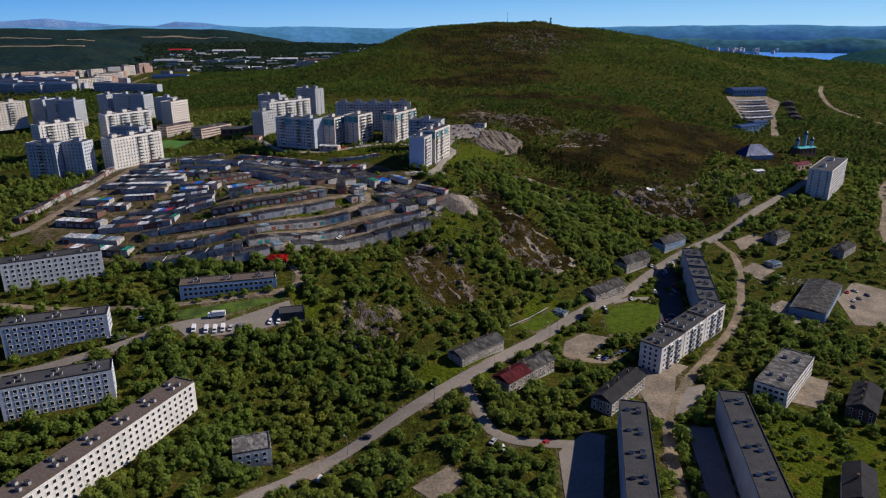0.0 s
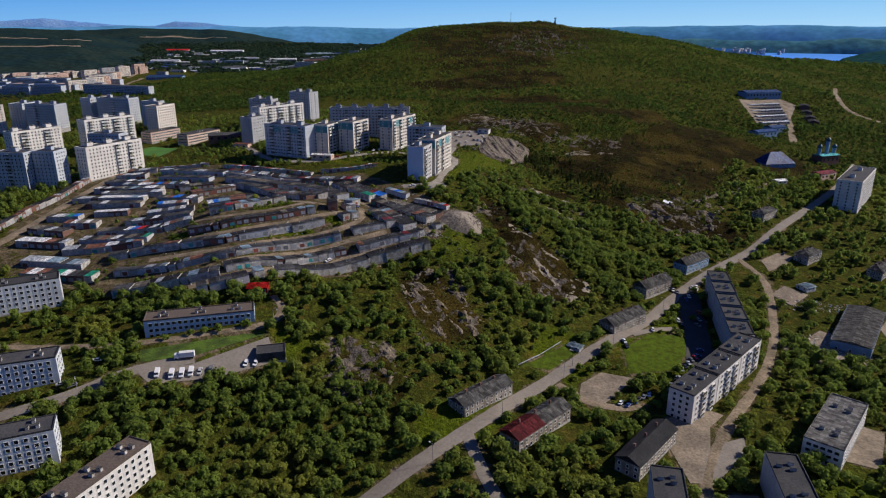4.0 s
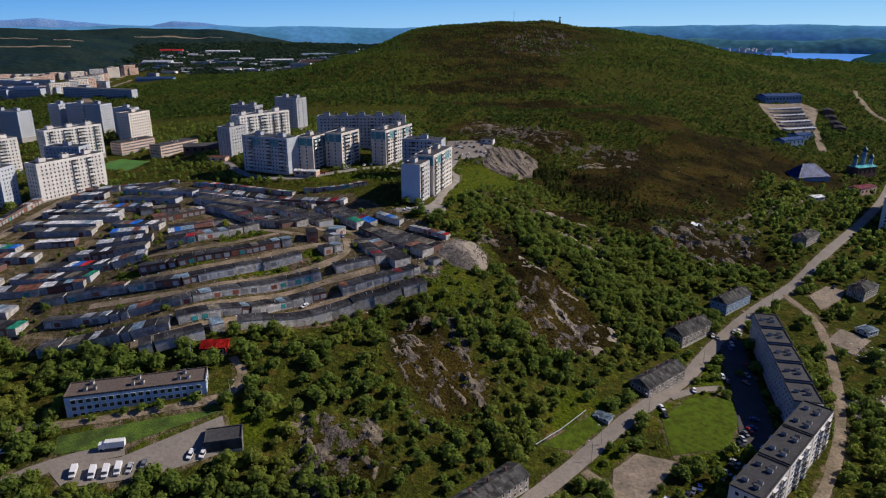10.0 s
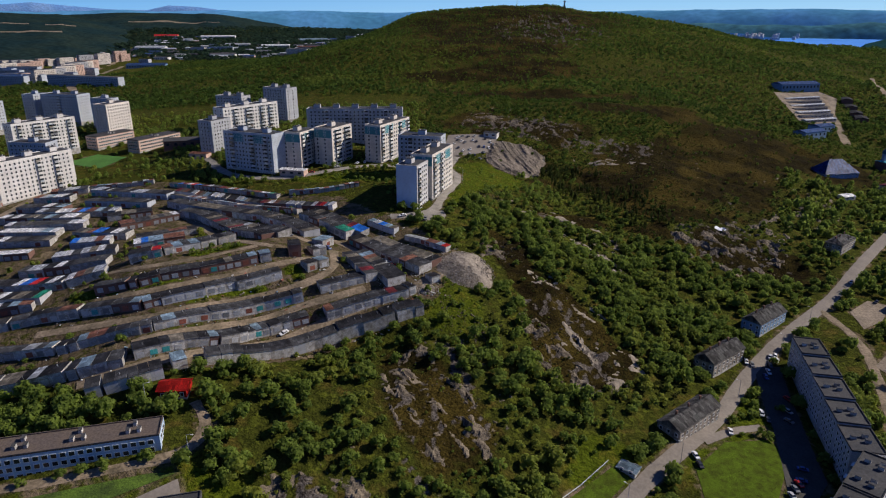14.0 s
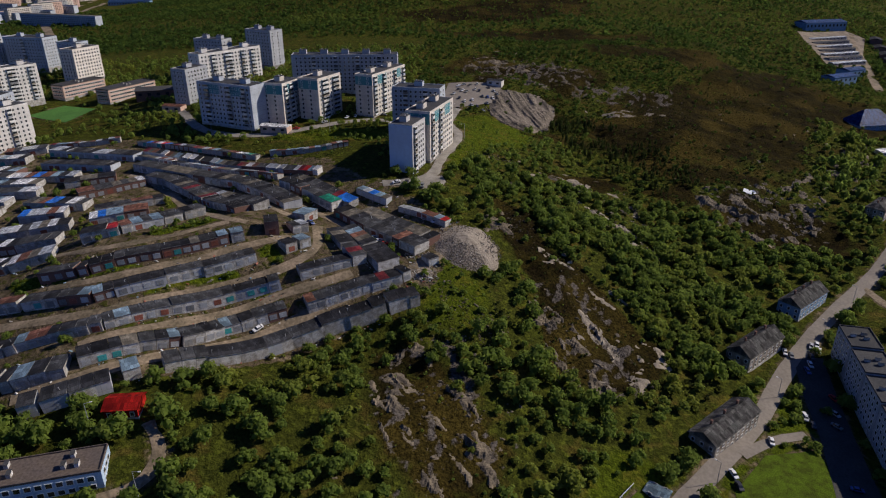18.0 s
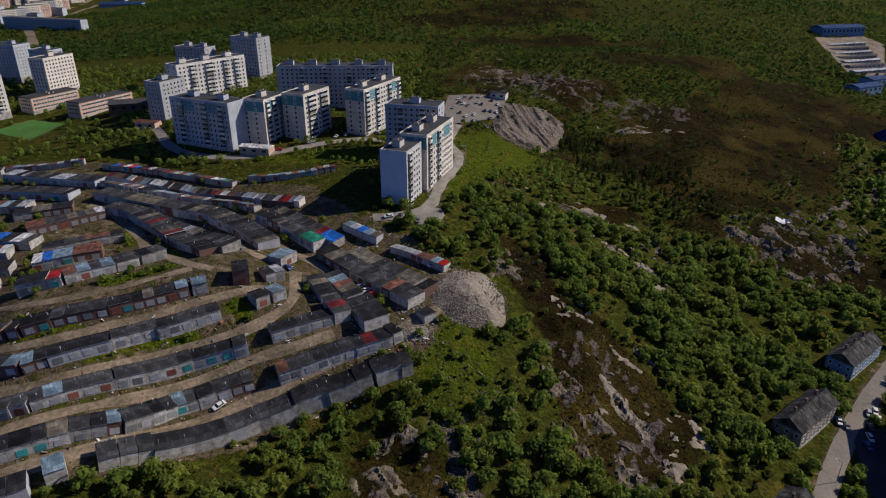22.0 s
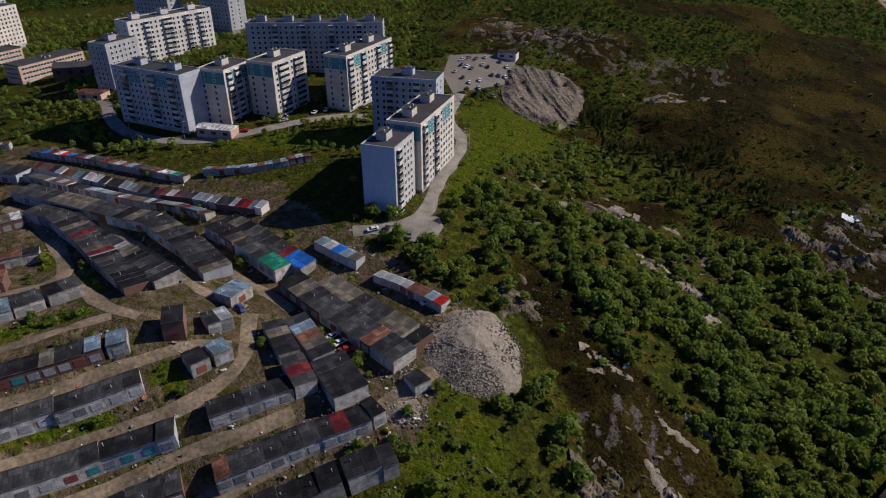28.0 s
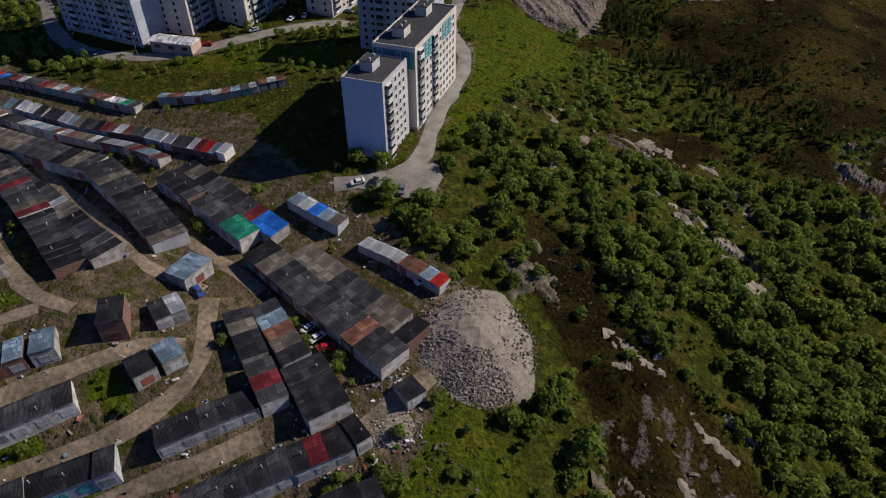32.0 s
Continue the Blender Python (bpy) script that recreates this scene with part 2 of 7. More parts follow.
M["roof_blue"] = corrugated("blue_sheet_roof", (0.02, 0.14, 0.55), 0.45, 0.2, 0.0)
M["roof_cobalt"] = corrugated("cobalt_sheet_roof", (0.02, 0.07, 0.26), 0.4, 0.1, 0.1)
M["roof_navy"] = corrugated("dark_blue_sheet_roof", (0.03, 0.065, 0.17), 0.55, 0.2, 0.0)
M["roof_sky"] = corrugated("pale_blue_sheet_roof", (0.23, 0.33, 0.41), 0.5, 0.25, 0.1)
M["roof_red"] = corrugated("red_sheet_roof", (0.50, 0.025, 0.02), 0.5, 0.1, 0.0)
M["roof_teal"] = material("dark_turquoise_sheet", (0.012, 0.075, 0.115), 0.45, 0.15, 1.0)
M["roof_turquoise"] = corrugated("turquoise_sheet_roof", (0.10, 0.42, 0.44), 0.5, 0.1, 0.0)
M["roof_green"] = corrugated("green_sheet_roof", (0.02, 0.22, 0.14), 0.5, 0.2, 0.0)
M["roof_wine"] = corrugated("wine_red_sheet_roof", (0.16, 0.025, 0.03), 0.55, 0.1, 0.0)
M["steel"] = material("painted_steel", (0.36, 0.375, 0.39), 0.6, 0.2, 1.0, metal=0.2, rnd=0.5)
M["gate_rust"] = material("rusty_gate", (0.26, 0.09, 0.06), 0.75, 0.25, 1.5, rnd=0.4)
M["gate_teal"] = material("turquoise_gate", (0.05, 0.30, 0.30), 0.6, 0.2, 1.0, rnd=0.3)
M["rubble"] = material("rubble", (0.30, 0.258, 0.21), 0.95, 0.4, 2.5, 0.9, tint=(0.20, 0.168, 0.132))
M["spoil"] = material("tipped_stone", (0.185, 0.152, 0.118), 0.95, 0.6, 0.35, 0.9, tint=(0.085, 0.070, 0.052))
M["clinic_wall"] = material("pale_blue_render", (0.42, 0.54, 0.66), 0.85, 0.12, 0.8, tint=(0.34, 0.45, 0.58))
M["stone"] = material("grey_bedrock", (0.180, 0.145, 0.100), 0.95, 0.5, 1.1, 0.9, rnd=0.15, tint=(0.066, 0.054, 0.042))
M["stone_pale"] = material("pale_bedrock", (0.30, 0.252, 0.190), 0.95, 0.35, 1.3, 0.7, rnd=0.1, tint=(0.18, 0.155, 0.125))
M["bark"] = material("bark", (0.16, 0.14, 0.12), 0.95, 0.3, 2.0)
M["tyre"] = material("rubber_tyre", (0.02, 0.02, 0.02), 0.9, 0.1, 2.0)
M["leaf"] = leafy("birch_leaves", (0.138, 0.194, 0.042), (0.238, 0.312, 0.060), (0.352, 0.340, 0.062))
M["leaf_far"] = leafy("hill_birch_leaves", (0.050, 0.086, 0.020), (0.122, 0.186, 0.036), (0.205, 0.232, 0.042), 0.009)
M["leaf_dark"] = leafy("dark_scrub_leaves", (0.022, 0.034, 0.011), (0.060, 0.076, 0.020), (0.085, 0.072, 0.020))
# dark bluish green: haze over the far woods is put into their leaf colour
M["leaf_plain"] = leafy("haze_toned_far_leaves", (0.024, 0.051, 0.033), (0.051, 0.087, 0.054), (0.066, 0.093, 0.051), 0.009)
for paint, colour in (("white", (0.75, 0.75, 0.75)), ("silver", (0.42, 0.43, 0.45)), ("black", (0.025, 0.025, 0.03)), ("red", (0.45, 0.02, 0.02)), ("blue", (0.03, 0.07, 0.25)), ("grey", (0.16, 0.17, 0.18))):
    M["car_" + paint] = material(paint + "_car_paint", colour, 0.3, 0.05, 1.0, spec=0.5)


# ---- building tools ----
def part(name, bm, mats, parent=None, label="", m=None):
    """One mesh object from a bmesh (or from a ready mesh), under a thing or at top level."""
    if isinstance(bm, bpy.types.Mesh):
        me = bm
    else:
        me = bpy.data.meshes.new(name)
        bm.to_mesh(me)
        bm.free()
        for k in (mats if isinstance(mats, (list, tuple)) else [mats]):
            me.materials.append(k if not isinstance(k, str) else M[k])
    ob = new(name, me)
    if parent is not None:
        ob.parent = parent
    if m is not None:
        ob.matrix_basis = m
    if label:
        ob["label"] = label
    return ob


def box(bm, x0, x1, y0, y1, z0, z1, mat=0):
    v = [bm.verts.new((x, y, z)) for z in (z0, z1) for x, y in ((x0, y0), (x1, y0), (x1, y1), (x0, y1))]
    for q in ((3, 2, 1, 0), (4, 5, 6, 7), (0, 1, 5, 4), (1, 2, 6, 5), (2, 3, 7, 6), (3, 0, 4, 7)):
        bm.faces.new([v[i] for i in q]).material_index = mat
    return bm


def prism(bm, ring, z0, z1, mat=0, top=1.0):
    """A closed prism over a ring of points; top shrinks the upper ring about its middle."""
    cx, cy = sum(p[0] for p in ring) / len(ring), sum(p[1] for p in ring) / len(ring)
    a = [bm.verts.new((x, y, z0)) for x, y in ring]
    b = [bm.verts.new((cx + (x - cx) * top, cy + (y - cy) * top, z1)) for x, y in ring]
    n = len(ring)
    for i in range(n):
        bm.faces.new((a[i], a[(i + 1) % n], b[(i + 1) % n], b[i])).material_index = mat
    bm.faces.new(b).material_index = mat
    bm.faces.new(a[::-1]).material_index = mat
    return bm


def lattice(x, y, seed):
    """Smooth noise from 0 to 1 at unit spacing."""
    xi, yi = np.floor(x), np.floor(y)
    fx, fy = x - xi, y - yi
    fx, fy = fx * fx * (3 - 2 * fx), fy * fy * (3 - 2 * fy)

    def corner(a, b):
        s = np.sin(a * 127.1 + b * 311.7 + seed * 74.7) * 43758.5453
        return s - np.floor(s)
    return ((corner(xi, yi) * (1 - fx) + corner(xi + 1, yi) * fx) * (1 - fy) + (corner(xi, yi + 1) * (1 - fx) + corner(xi + 1, yi + 1) * fx) * fy)


def cloud(x, y, size, seed, octaves=3):
    out, amp, total = 0, 1.0, 0.0
    for k in range(octaves):
        out = out + amp * lattice(x / size * 2 ** k, y / size * 2 ** k, seed + 3.1 * k)
        total, amp = total + amp, amp * 0.5
    return out / total


# ---- the lie of the land: broad and small rises (x, y, reach x, reach y, rise) ----
FAR_LAND = [
    (0, 300, 700, 500, -8.3), (-900, 900, 900, 700, 52.4), (900, 500, 700, 600, -1.1), (300, 1850, 520, 700, 159.0), (0, 1300, 450, 420, 21.2), (700, 1400, 420, 420, -6.0), (-1100, 2600, 1000, 900, 39.0), (1800, 2600, 900, 1000, 20.6), (500, 2900, 800, 700, 85.8), (-1500, 3900, 1100, 900, 98.8), (300, 4000, 1000, 800, 34.1), (-900, -400, 900, 700, 25.2), (900, -400, 900, 700, -30.2),
]
HILLS_AND_VALLEYS = [
    (-150, 600, 170, 170, 25.2), (-300, 420, 170, 150, 16.6), (-280, 800, 190, 200, 4.1), (80, 780, 150, 170, 18.3), (280, 900, 180, 190, 19.9), (480, 750, 190, 200, -7.0), (220, 600, 150, 140, 7.3), (330, 420, 160, 140, -7.2), (150, 300, 140, 130, 0.2), (-20, 220, 130, 110, 1.0), (-180, 240, 120, 110, 1.2), (300, 1150, 240, 220, -3.1), (-80, 950, 200, 190, 21.4), (-500, 1300, 300, 300, 3.8),
]
SLOPES = [
    (-20, 530, 75, 75, 20.8), (50, 480, 60, 70, 15.5), (-60, 380, 70, 60, 15.7), (110, 540, 75, 75, 6.7), (-110, 320, 60, 55, 9.2), (20, 390, 65, 55, 7.9), (60, 650, 75, 80, 8.6), (-110, 440, 70, 60, 21.0), (-60, 640, 80, 80, 10.8), (130, 420, 65, 60, -3.7),
]
TERRACES = [
    (-105, 255, 50, 45, -1.8), (-60, 250, 45, 45, -10.1), (30, 240, 50, 45, -0.4), (90, 690, 60, 60, -7.2), (15, 600, 45, 50, 8.3), (-140, 740, 80, 80, 12.7), (-260, 740, 90, 90, -2.7), (55, 345, 40, 40, -5.2), (560, 1090, 120, 120, -9.6), (660, 1210, 120, 120, 11.9), (250, 1550, 190, 180, -12.4), (-160, 1390, 170, 160, 14.3),
]
HOLLOWS = [
    (30, 745, 40, 45, 4.1), (1200, 2000, 500, 450, 38.1), (-1900, 2000, 800, 800, 29.6), (-70, 410, 40, 35, -10.5), (135, 525, 45, 45, -5.0), (-160, 290, 40, 40, 5.5), (10, 425, 35, 35, 4.4), (-35, 495, 35, 35, 1.4), (0, 1000, 120, 120, -7.6), (185, 600, 55, 55, 4.4), (0, 100, 120, 90, -9.9), (-600, 1000, 220, 220, -8.6),
]
ESTATE_RISE = [(-385, 800, 105, 120, 8.0)]
# the long shoulder and the blunt top of the hill
SUMMIT = [
    (-330, 1500, 110, 300, 1.0), (-230, 1650, 90, 320, 10.3), (-150, 1750, 80, 330, 13.2), (-80, 1800, 70, 330, 26.9), (-10, 1830, 65, 330, 17.9), (60, 1850, 65, 330, 12.9), (130, 1850, 60, 330, 9.7), (330, 1850, 55, 330, -11.1), (400, 1850, 65, 330, -7.3), (480, 1830, 75, 330, -7.0), (570, 1800, 85, 330, -5.9), (670, 1800, 100, 330, -5.2), (790, 1900, 120, 330, -9.2),
]
HEATH_KNOLLS = [(168, 684, 45, 45, 7.0), (205, 548, 36, 36, -7.0), (380, 960, 90, 90, -14.0), (535, 1250, 120, 120, -5.0)]
# the made ground that carries the garage rows
GARAGE_SHELF = [
    (-140, 384, 24, 24, 1.4), (-112, 384, 24, 24, 2.0), (-28, 384, 24, 24, 1.5), (0, 384, 24, 24, 0.4), (-140, 408, 24, 24, -1.5), (-112, 408, 24, 24, -0.7), (-84, 408, 24, 24, 0.4), (-56, 408, 24, 24, -1.2), (-28, 408, 24, 24, -2.5), (0, 408, 24, 24, -0.7), (-112, 432, 24, 24, -0.9), (-84, 432, 24, 24, -2.0), (-56, 432, 24, 24, 3.7), (-28, 432, 24, 24, 3.1), (0, 432, 24, 24, 1.2), (-140, 456, 24, 24, 2.4), (-112, 456, 24, 24, 0.6), (-84, 456, 24, 24, 2.1), (-56, 456, 24, 24, 3.6), (-28, 456, 24, 24, 4.6), (0, 456, 24, 24, 4.5), (-140, 480, 24, 24, 1.9), (-112, 480, 24, 24, 1.0), (-84, 480, 24, 24, 5.4), (-56, 480, 24, 24, 0.5), (0, 480, 24, 24, 2.8), (-84, 505, 24, 24, 1.0), (-56, 505, 24, 24, -0.9), (-28, 505, 24, 24, -1.1), (0, 505, 24, 24, 0.8), (-84, 530, 24, 24, 1.4), (-56, 530, 24, 24, 2.7), (-28, 530, 24, 24, 1.7), (0, 530, 24, 24, 1.1),
]
LAND = np.array(FAR_LAND + HILLS_AND_VALLEYS + SLOPES + TERRACES + HOLLOWS + ESTATE_RISE + SUMMIT + HEATH_KNOLLS + GARAGE_SHELF)


def ground(x, y):
    """Height of the smooth ground."""
    x, y = np.asarray(x, float), np.asarray(y, float)
    z = np.full(np.broadcast(x, y).shape, -30.0)
    for cx, cy, rx, ry, up in LAND:
        z = z + up * np.exp(-((x - cx) / rx) ** 2 - ((y - cy) / ry) ** 2)
    return z


def gz(x, y):
    return float(ground(x, y))


def inside(x, y, ring):
    hit = np.zeros(np.shape(x), bool)
    for (x0, y0), (x1, y1) in zip(ring, ring[1:] + ring[:1]):
        if y0 != y1:
            hit ^= ((y0 > y) != (y1 > y)) & (x < (x1 - x0) * (y - y0) / (y1 - y0) + x0)
    return hit


def off_line(x, y, line):
    """Distance from a broken line."""
    best = np.full(np.shape(x), 1e9)
    for (x0, y0), (x1, y1) in zip(line, line[1:]):
        dx, dy = x1 - x0, y1 - y0
        t = np.clip(((x - x0) * dx + (y - y0) * dy) / (dx * dx + dy * dy), 0, 1)
        best = np.minimum(best, np.hypot(x - x0 - t * dx, y - y0 - t * dy))
    return best


def blob(x, y, cx, cy, rx, ry, turn=0.0):
    c, s = math.cos(radians(turn)), math.sin(radians(turn))
    u, v = (x - cx) * c + (y - cy) * s, -(x - cx) * s + (y - cy) * c
    return (u / rx) ** 2 + (v / ry) ** 2

# ---- roads and yards ----
MAIN_ROAD = [(-420, -160), (-270, -10), (-190, 74), (-140, 130), (-105, 172), (-68, 212), (-33, 249), (10, 289), (35, 317), (68, 354), (101, 385), (122, 407), (142, 434), (173, 467), (223, 512), (273, 565), (330, 625), (400, 705), (470, 800)]
ROADS = [
    (MAIN_ROAD, 6.8, "asphalt"),
    ([(10, 289), (16, 262), (24, 242), (60, 241)], 5.5, "asphalt"),
    ([(-260, 245), (-205, 262), (-155, 283), (-136, 304), (-112, 314)], 6.0, "asphalt"),
    ([(-260, 330), (-190, 326), (-146, 322), (-92, 337), (-82, 344), (-80, 354), (-88, 364)], 4.0, "path"),
    ([(213, 504), (220, 470), (206, 430), (192, 396), (166, 350), (125, 300), (102, 264), (93, 230), (90, 180)], 5.0, "path"),
    ([(56, 334), (68, 319), (80, 314), (92, 316)], 5.0, "path"),
    ([(-150, 427), (-128, 430), (-110, 438.5), (-98, 444.5), (-86, 451), (-76, 456.5), (-66, 462.5), (-57, 464.5)], 3.8, "path"),
    ([(-170, 408), (-126, 412), (-118, 416), (-104, 423.7), (-93, 429.8), (-79, 436.3), (-64, 442.8), (-55, 451), (-52, 460), (-54, 470), (-56, 480)], 4.2, "path"),
    ([(-135, 373), (-112, 382), (-97, 392), (-78, 405), (-60, 417), (-45, 427.5), (-28, 436.5), (-15, 445), (-8, 452), (4, 464)], 5.0, "path"),
    ([(-124, 396), (-110, 404), (-97, 411.6), (-78, 423), (-64, 431), (-46, 437.5), (-36, 443.5)], 4.0, "path"),
    ([(-172, 552), (-158, 545), (-146, 534), (-131, 516), (-122, 500), (-131, 490), (-150, 484)], 5.0, "path"),
    ([(-122, 500), (-110, 489), (-96, 474), (-84, 470)], 4.0, "path"),
    ([(-158, 450), (-138, 447.5), (-118, 455), (-103, 465), (-92, 470)], 3.6, "path"),
    ([(-132, 545), (-110, 524), (-88, 503), (-74, 487), (-58, 482)], 4.0, "path"),
    ([(-92, 520), (-72, 503), (-52, 491), (-44, 484)], 3.6, "path"),
    ([(136, 400), (122, 396), (106, 386)], 4.0, "asphalt"),
    ([(-30, 522.5), (-14, 525), (-4, 535), (-2, 556), (9, 592), (10, 610), (2, 640), (10, 690)], 5.5, "pale_road"),
    ([(-205, 690), (-180, 664), (-167, 638), (-150, 618), (-134, 610), (-112, 606), (-97.6, 609), (-78, 619), (-60, 630), (-42, 638), (-14, 626), (4, 618)], 6.0, "pale_road"),
    ([(-272, 420), (-268, 480), (-272, 560), (-276, 610)], 7.0, "path"),
    ([(-330, 330), (-272, 420)], 6.0, "asphalt"),
    ([(345, 470), (372, 540), (415, 600), (450, 670), (520, 750), (640, 830)], 8.0, "path"),
    ([(440, 885), (480, 975), (519, 1067), (562, 1169)], 9.0, "path"),
    ([(690, 980), (677, 1026), (648, 1097), (647, 1140), (664, 1199), (735, 1330), (804, 1452)], 8.0, "path"),
    ([(-520, 1120), (-600, 1250), (-707, 1416), (-790, 1640), (-869, 1946), (-960, 2300)], 12.0, "path"),
    ([(-640, 1290), (-730, 1500), (-777, 1770), (-840, 1990)], 9.0, "path"),
]
YARDS = [
    ([(-134, 303), (-112, 310), (-83, 332), (-76, 318), (-100, 304), (-125, 296)], "asphalt"),
    ([(-62, 226), (-52, 236), (-42, 232), (-50, 220)], "yard"),
    ([(-12, 214), (2, 226), (8, 218), (-2, 205)], "yard"),
    ([(-32, 522.8), (-25.8, 525.2), (-8, 531), (0, 535), (2, 528), (-1, 519), (-8.2, 518), (-22, 521)], "pale_road"),
    ([(6, 690), (40, 713), (48, 755), (4, 757), (0, 720)], "asphalt"),
    ([(252, 372), (300, 372), (320, 420), (290, 440), (262, 410)], "yard"),
    ([(165, 280), (178, 274), (196, 300), (186, 308)], "yard"),
    ([(68, 336), (80, 346), (95, 341), (86, 330), (72, 314), (64, 322)], "yard"),
    # car park coloured dark where the curved block's shadow lies
    ([(152, 446), (165, 446), (160, 425), (153, 395), (146, 366), (132, 350), (126, 354), (134, 378), (141, 400), (146, 424)], "worn_asphalt"),
    ([(102, 270), (115, 287), (130, 293), (127, 283), (104, 260)], "asphalt"),
    ([(48, 236), (62, 250), (70, 248), (56, 190), (44, 180)], "asphalt"),
    ([(98, 190), (108, 256), (120, 256), (108, 190)], "asphalt"),
    ([(214, 450), (229, 463), (240, 452), (221, 435)], "yard"),
    ([(230, 502), (248, 516), (258, 511), (244, 494), (228, 484)], "yard"),
    ([(206, 376), (222, 372), (236, 392), (222, 404), (208, 392)], "yard"),
    ([(94, 300), (96, 262), (104, 262), (118, 300), (128, 310), (116, 318)], "yard"),
    ([(478, 1150), (560, 1182), (572, 1150), (522, 1062), (470, 975), (440, 990)], "yard"),
]
LAWNS = [
    ([(-138, 318), (-92, 333), (-84, 334), (-112, 316), (-134, 309)], "lawn"),
    ([(97, 369), (115, 387), (136, 392), (136, 377), (119, 350), (94, 345)], "meadow"),
    ([(40, 345), (64, 366), (70, 362), (54, 345)], "meadow"),
    ([(-313, 700), (-300, 728), (-268, 714), (-271, 674)], "pitch"),
]
GARAGE_YARD = [(-262, 400), (-224, 386), (-178, 374), (-135, 374), (-98, 380), (-55, 402), (-27, 422), (-4, 436), (2, 455), (3, 470), (12, 488), (-12, 508), (-40, 528), (-56, 546), (-62, 562), (-104, 576), (-172, 606), (-232, 618), (-300, 604), (-292, 500)]

# overgrown strips behind the garage rows
GRASS_STRIPS = [
    [(-108, 426.5), (-95, 433), (-83, 439)], [(-120, 461), (-108, 469), (-100, 474)], [(-119, 503), (-108, 490), (-101, 480)], [(-72, 452.5), (-68, 449)], [(-112, 403.5), (-98, 411)], [(-72, 431), (-64, 431)], [(-142, 527), (-133, 510)],
    [(-165, 433), (-140, 430), (-120, 436)],
]


def zone(x, y, ring, soft):
    """1 well inside a ring, 0 outside, eased over a margin."""
    d = off_line(x, y, ring + ring[:1])
    return np.clip(0.5 + np.where(inside(x, y, ring), d, -d) / soft, 0, 1)


# bare places of the slope: strips of heath, rocky knolls, the open hilltop
BARE_STRIP = [(25, 523), (43, 510), (50, 484), (64, 474), (74, 455), (83, 440), (93, 434), (86, 412), (62, 400), (44, 406), (38, 430), (41, 456), (34, 477), (26, 495)]
ROCK_KNOLL = [(-26, 408), (-11, 416), (6, 398), (18, 384), (24, 366), (12, 352), (-6, 350), (-18, 362), (-24, 382)]
LOW_KNOLL = [(-64, 333), (-42, 345), (-24, 342), (-14, 320), (-26, 298), (-50, 306)]
OPEN_HILL = [(78, 694), (104, 728), (150, 742), (232, 832), (345, 856), (338, 765), (285, 692), (232, 640), (205, 597), (162, 598), (136, 596), (108, 622), (90, 636)]
ROCK_BANK = [(146, 592), (200, 600), (232, 584), (214, 548), (182, 540), (144, 548)]
SUMMIT_HEATH = [(-125, 1590), (-70, 1700), (60, 1950), (260, 1980), (420, 1820), (360, 1620), (262, 1420), (190, 1250), (110, 1160), (10, 1180), (-50, 1340)]
GRASS_BANK = [(5, 662), (30, 682), (58, 642), (50, 612), (30, 596), (16, 566), (6, 548), (2, 570), (10, 600), (12, 625)]
WEED_BANK = [(-12, 458), (4, 464), (19, 444), (21, 424), (8, 412), (-6, 420), (-10, 438)]


def rocky(x, y):
    """How bare the rock is, 0 to 1."""
    r = np.zeros(np.shape(x))
    for cx, cy, rx, ry, turn in ((2, 384, 30, 32, 0), (58, 436, 20, 40, 14), (-40, 322, 22, 22, 0), (58, 697, 30, 40, 0), (190, 574, 46, 28, 10), (85, 560, 40, 8, -25), (90, 528, 26, 7, -40), (150, 760, 60, 30, 0), (70, 800, 70, 50, 0), (-8, 345, 10, 12, 0), (200, 1500, 120, 200, 0)):
        r = np.maximum(r, np.clip(1.35 - blob(x, y, cx, cy, rx, ry, turn), 0, 1))
    u, v = 0.9 * x + 0.43 * y, -0.43 * x + 0.9 * y
    vein = 1 - np.abs(2 * cloud(u + 5 * cloud(x, y, 9, 6), v * 0.3, 6, 5, 3) - 1)
    return r * np.clip((vein - 0.84) * 10, 0.0, 1)


def heathy(x, y):
    """How brown the heath is, 0 to 1."""
    wx, wy = cloud(x, y, 34, 17) - 0.5, cloud(x, y, 34, 18) - 0.5
    near = np.clip(1.6 - np.hypot(x - 30, y - 430) / 140, 0.12, 1)
    x, y = x + 90 * wx * (1.12 - near), y + 90 * wy * (1.12 - near)
    r = np.zeros(np.shape(x))
    for ring, soft, most in ((BARE_STRIP, 7, 1.0), (ROCK_KNOLL, 12, 0.72), (LOW_KNOLL, 16, 0.5), (OPEN_HILL, 30, 0.8), (ROCK_BANK, 14, 0.9), (SUMMIT_HEATH, 150, 0.8)):
        r = np.maximum(r, most * zone(x, y, ring, soft))
    for cx, cy, rx, ry, turn in ((36, 498, 12, 14, 0), (330, 790, 100, 50, -25), (230, 880, 110, 34, -12), (330, 960, 60, 30, 0), (70, 800, 80, 46, -20), (110, 985, 150, 30, -12), (70, 1130, 160, 60, 10), (90, 575, 34, 10, -20)):
        r = np.maximum(r, 0.8 * np.clip(1.5 - blob(x, y, cx, cy, rx, ry, turn), 0, 1))
    sweep = np.clip((cloud(x * 0.8 + 0.35 * y, y - 0.45 * x, 150, 19, 4) - 0.52) * 7, 0, 1) * np.clip((y - 780) / 120, 0, 1) * np.clip((x + 250) / 200, 0, 1) * np.clip((900 - x) / 200, 0, 1)
    plain = 0.25 * np.clip((y - 2150) / 250, 0, 1)
    return np.clip(np.maximum(np.maximum(r * (0.55 + 0.9 * cloud(x, y, 45, 9)), 0.34 * sweep), plain), 0, 1)


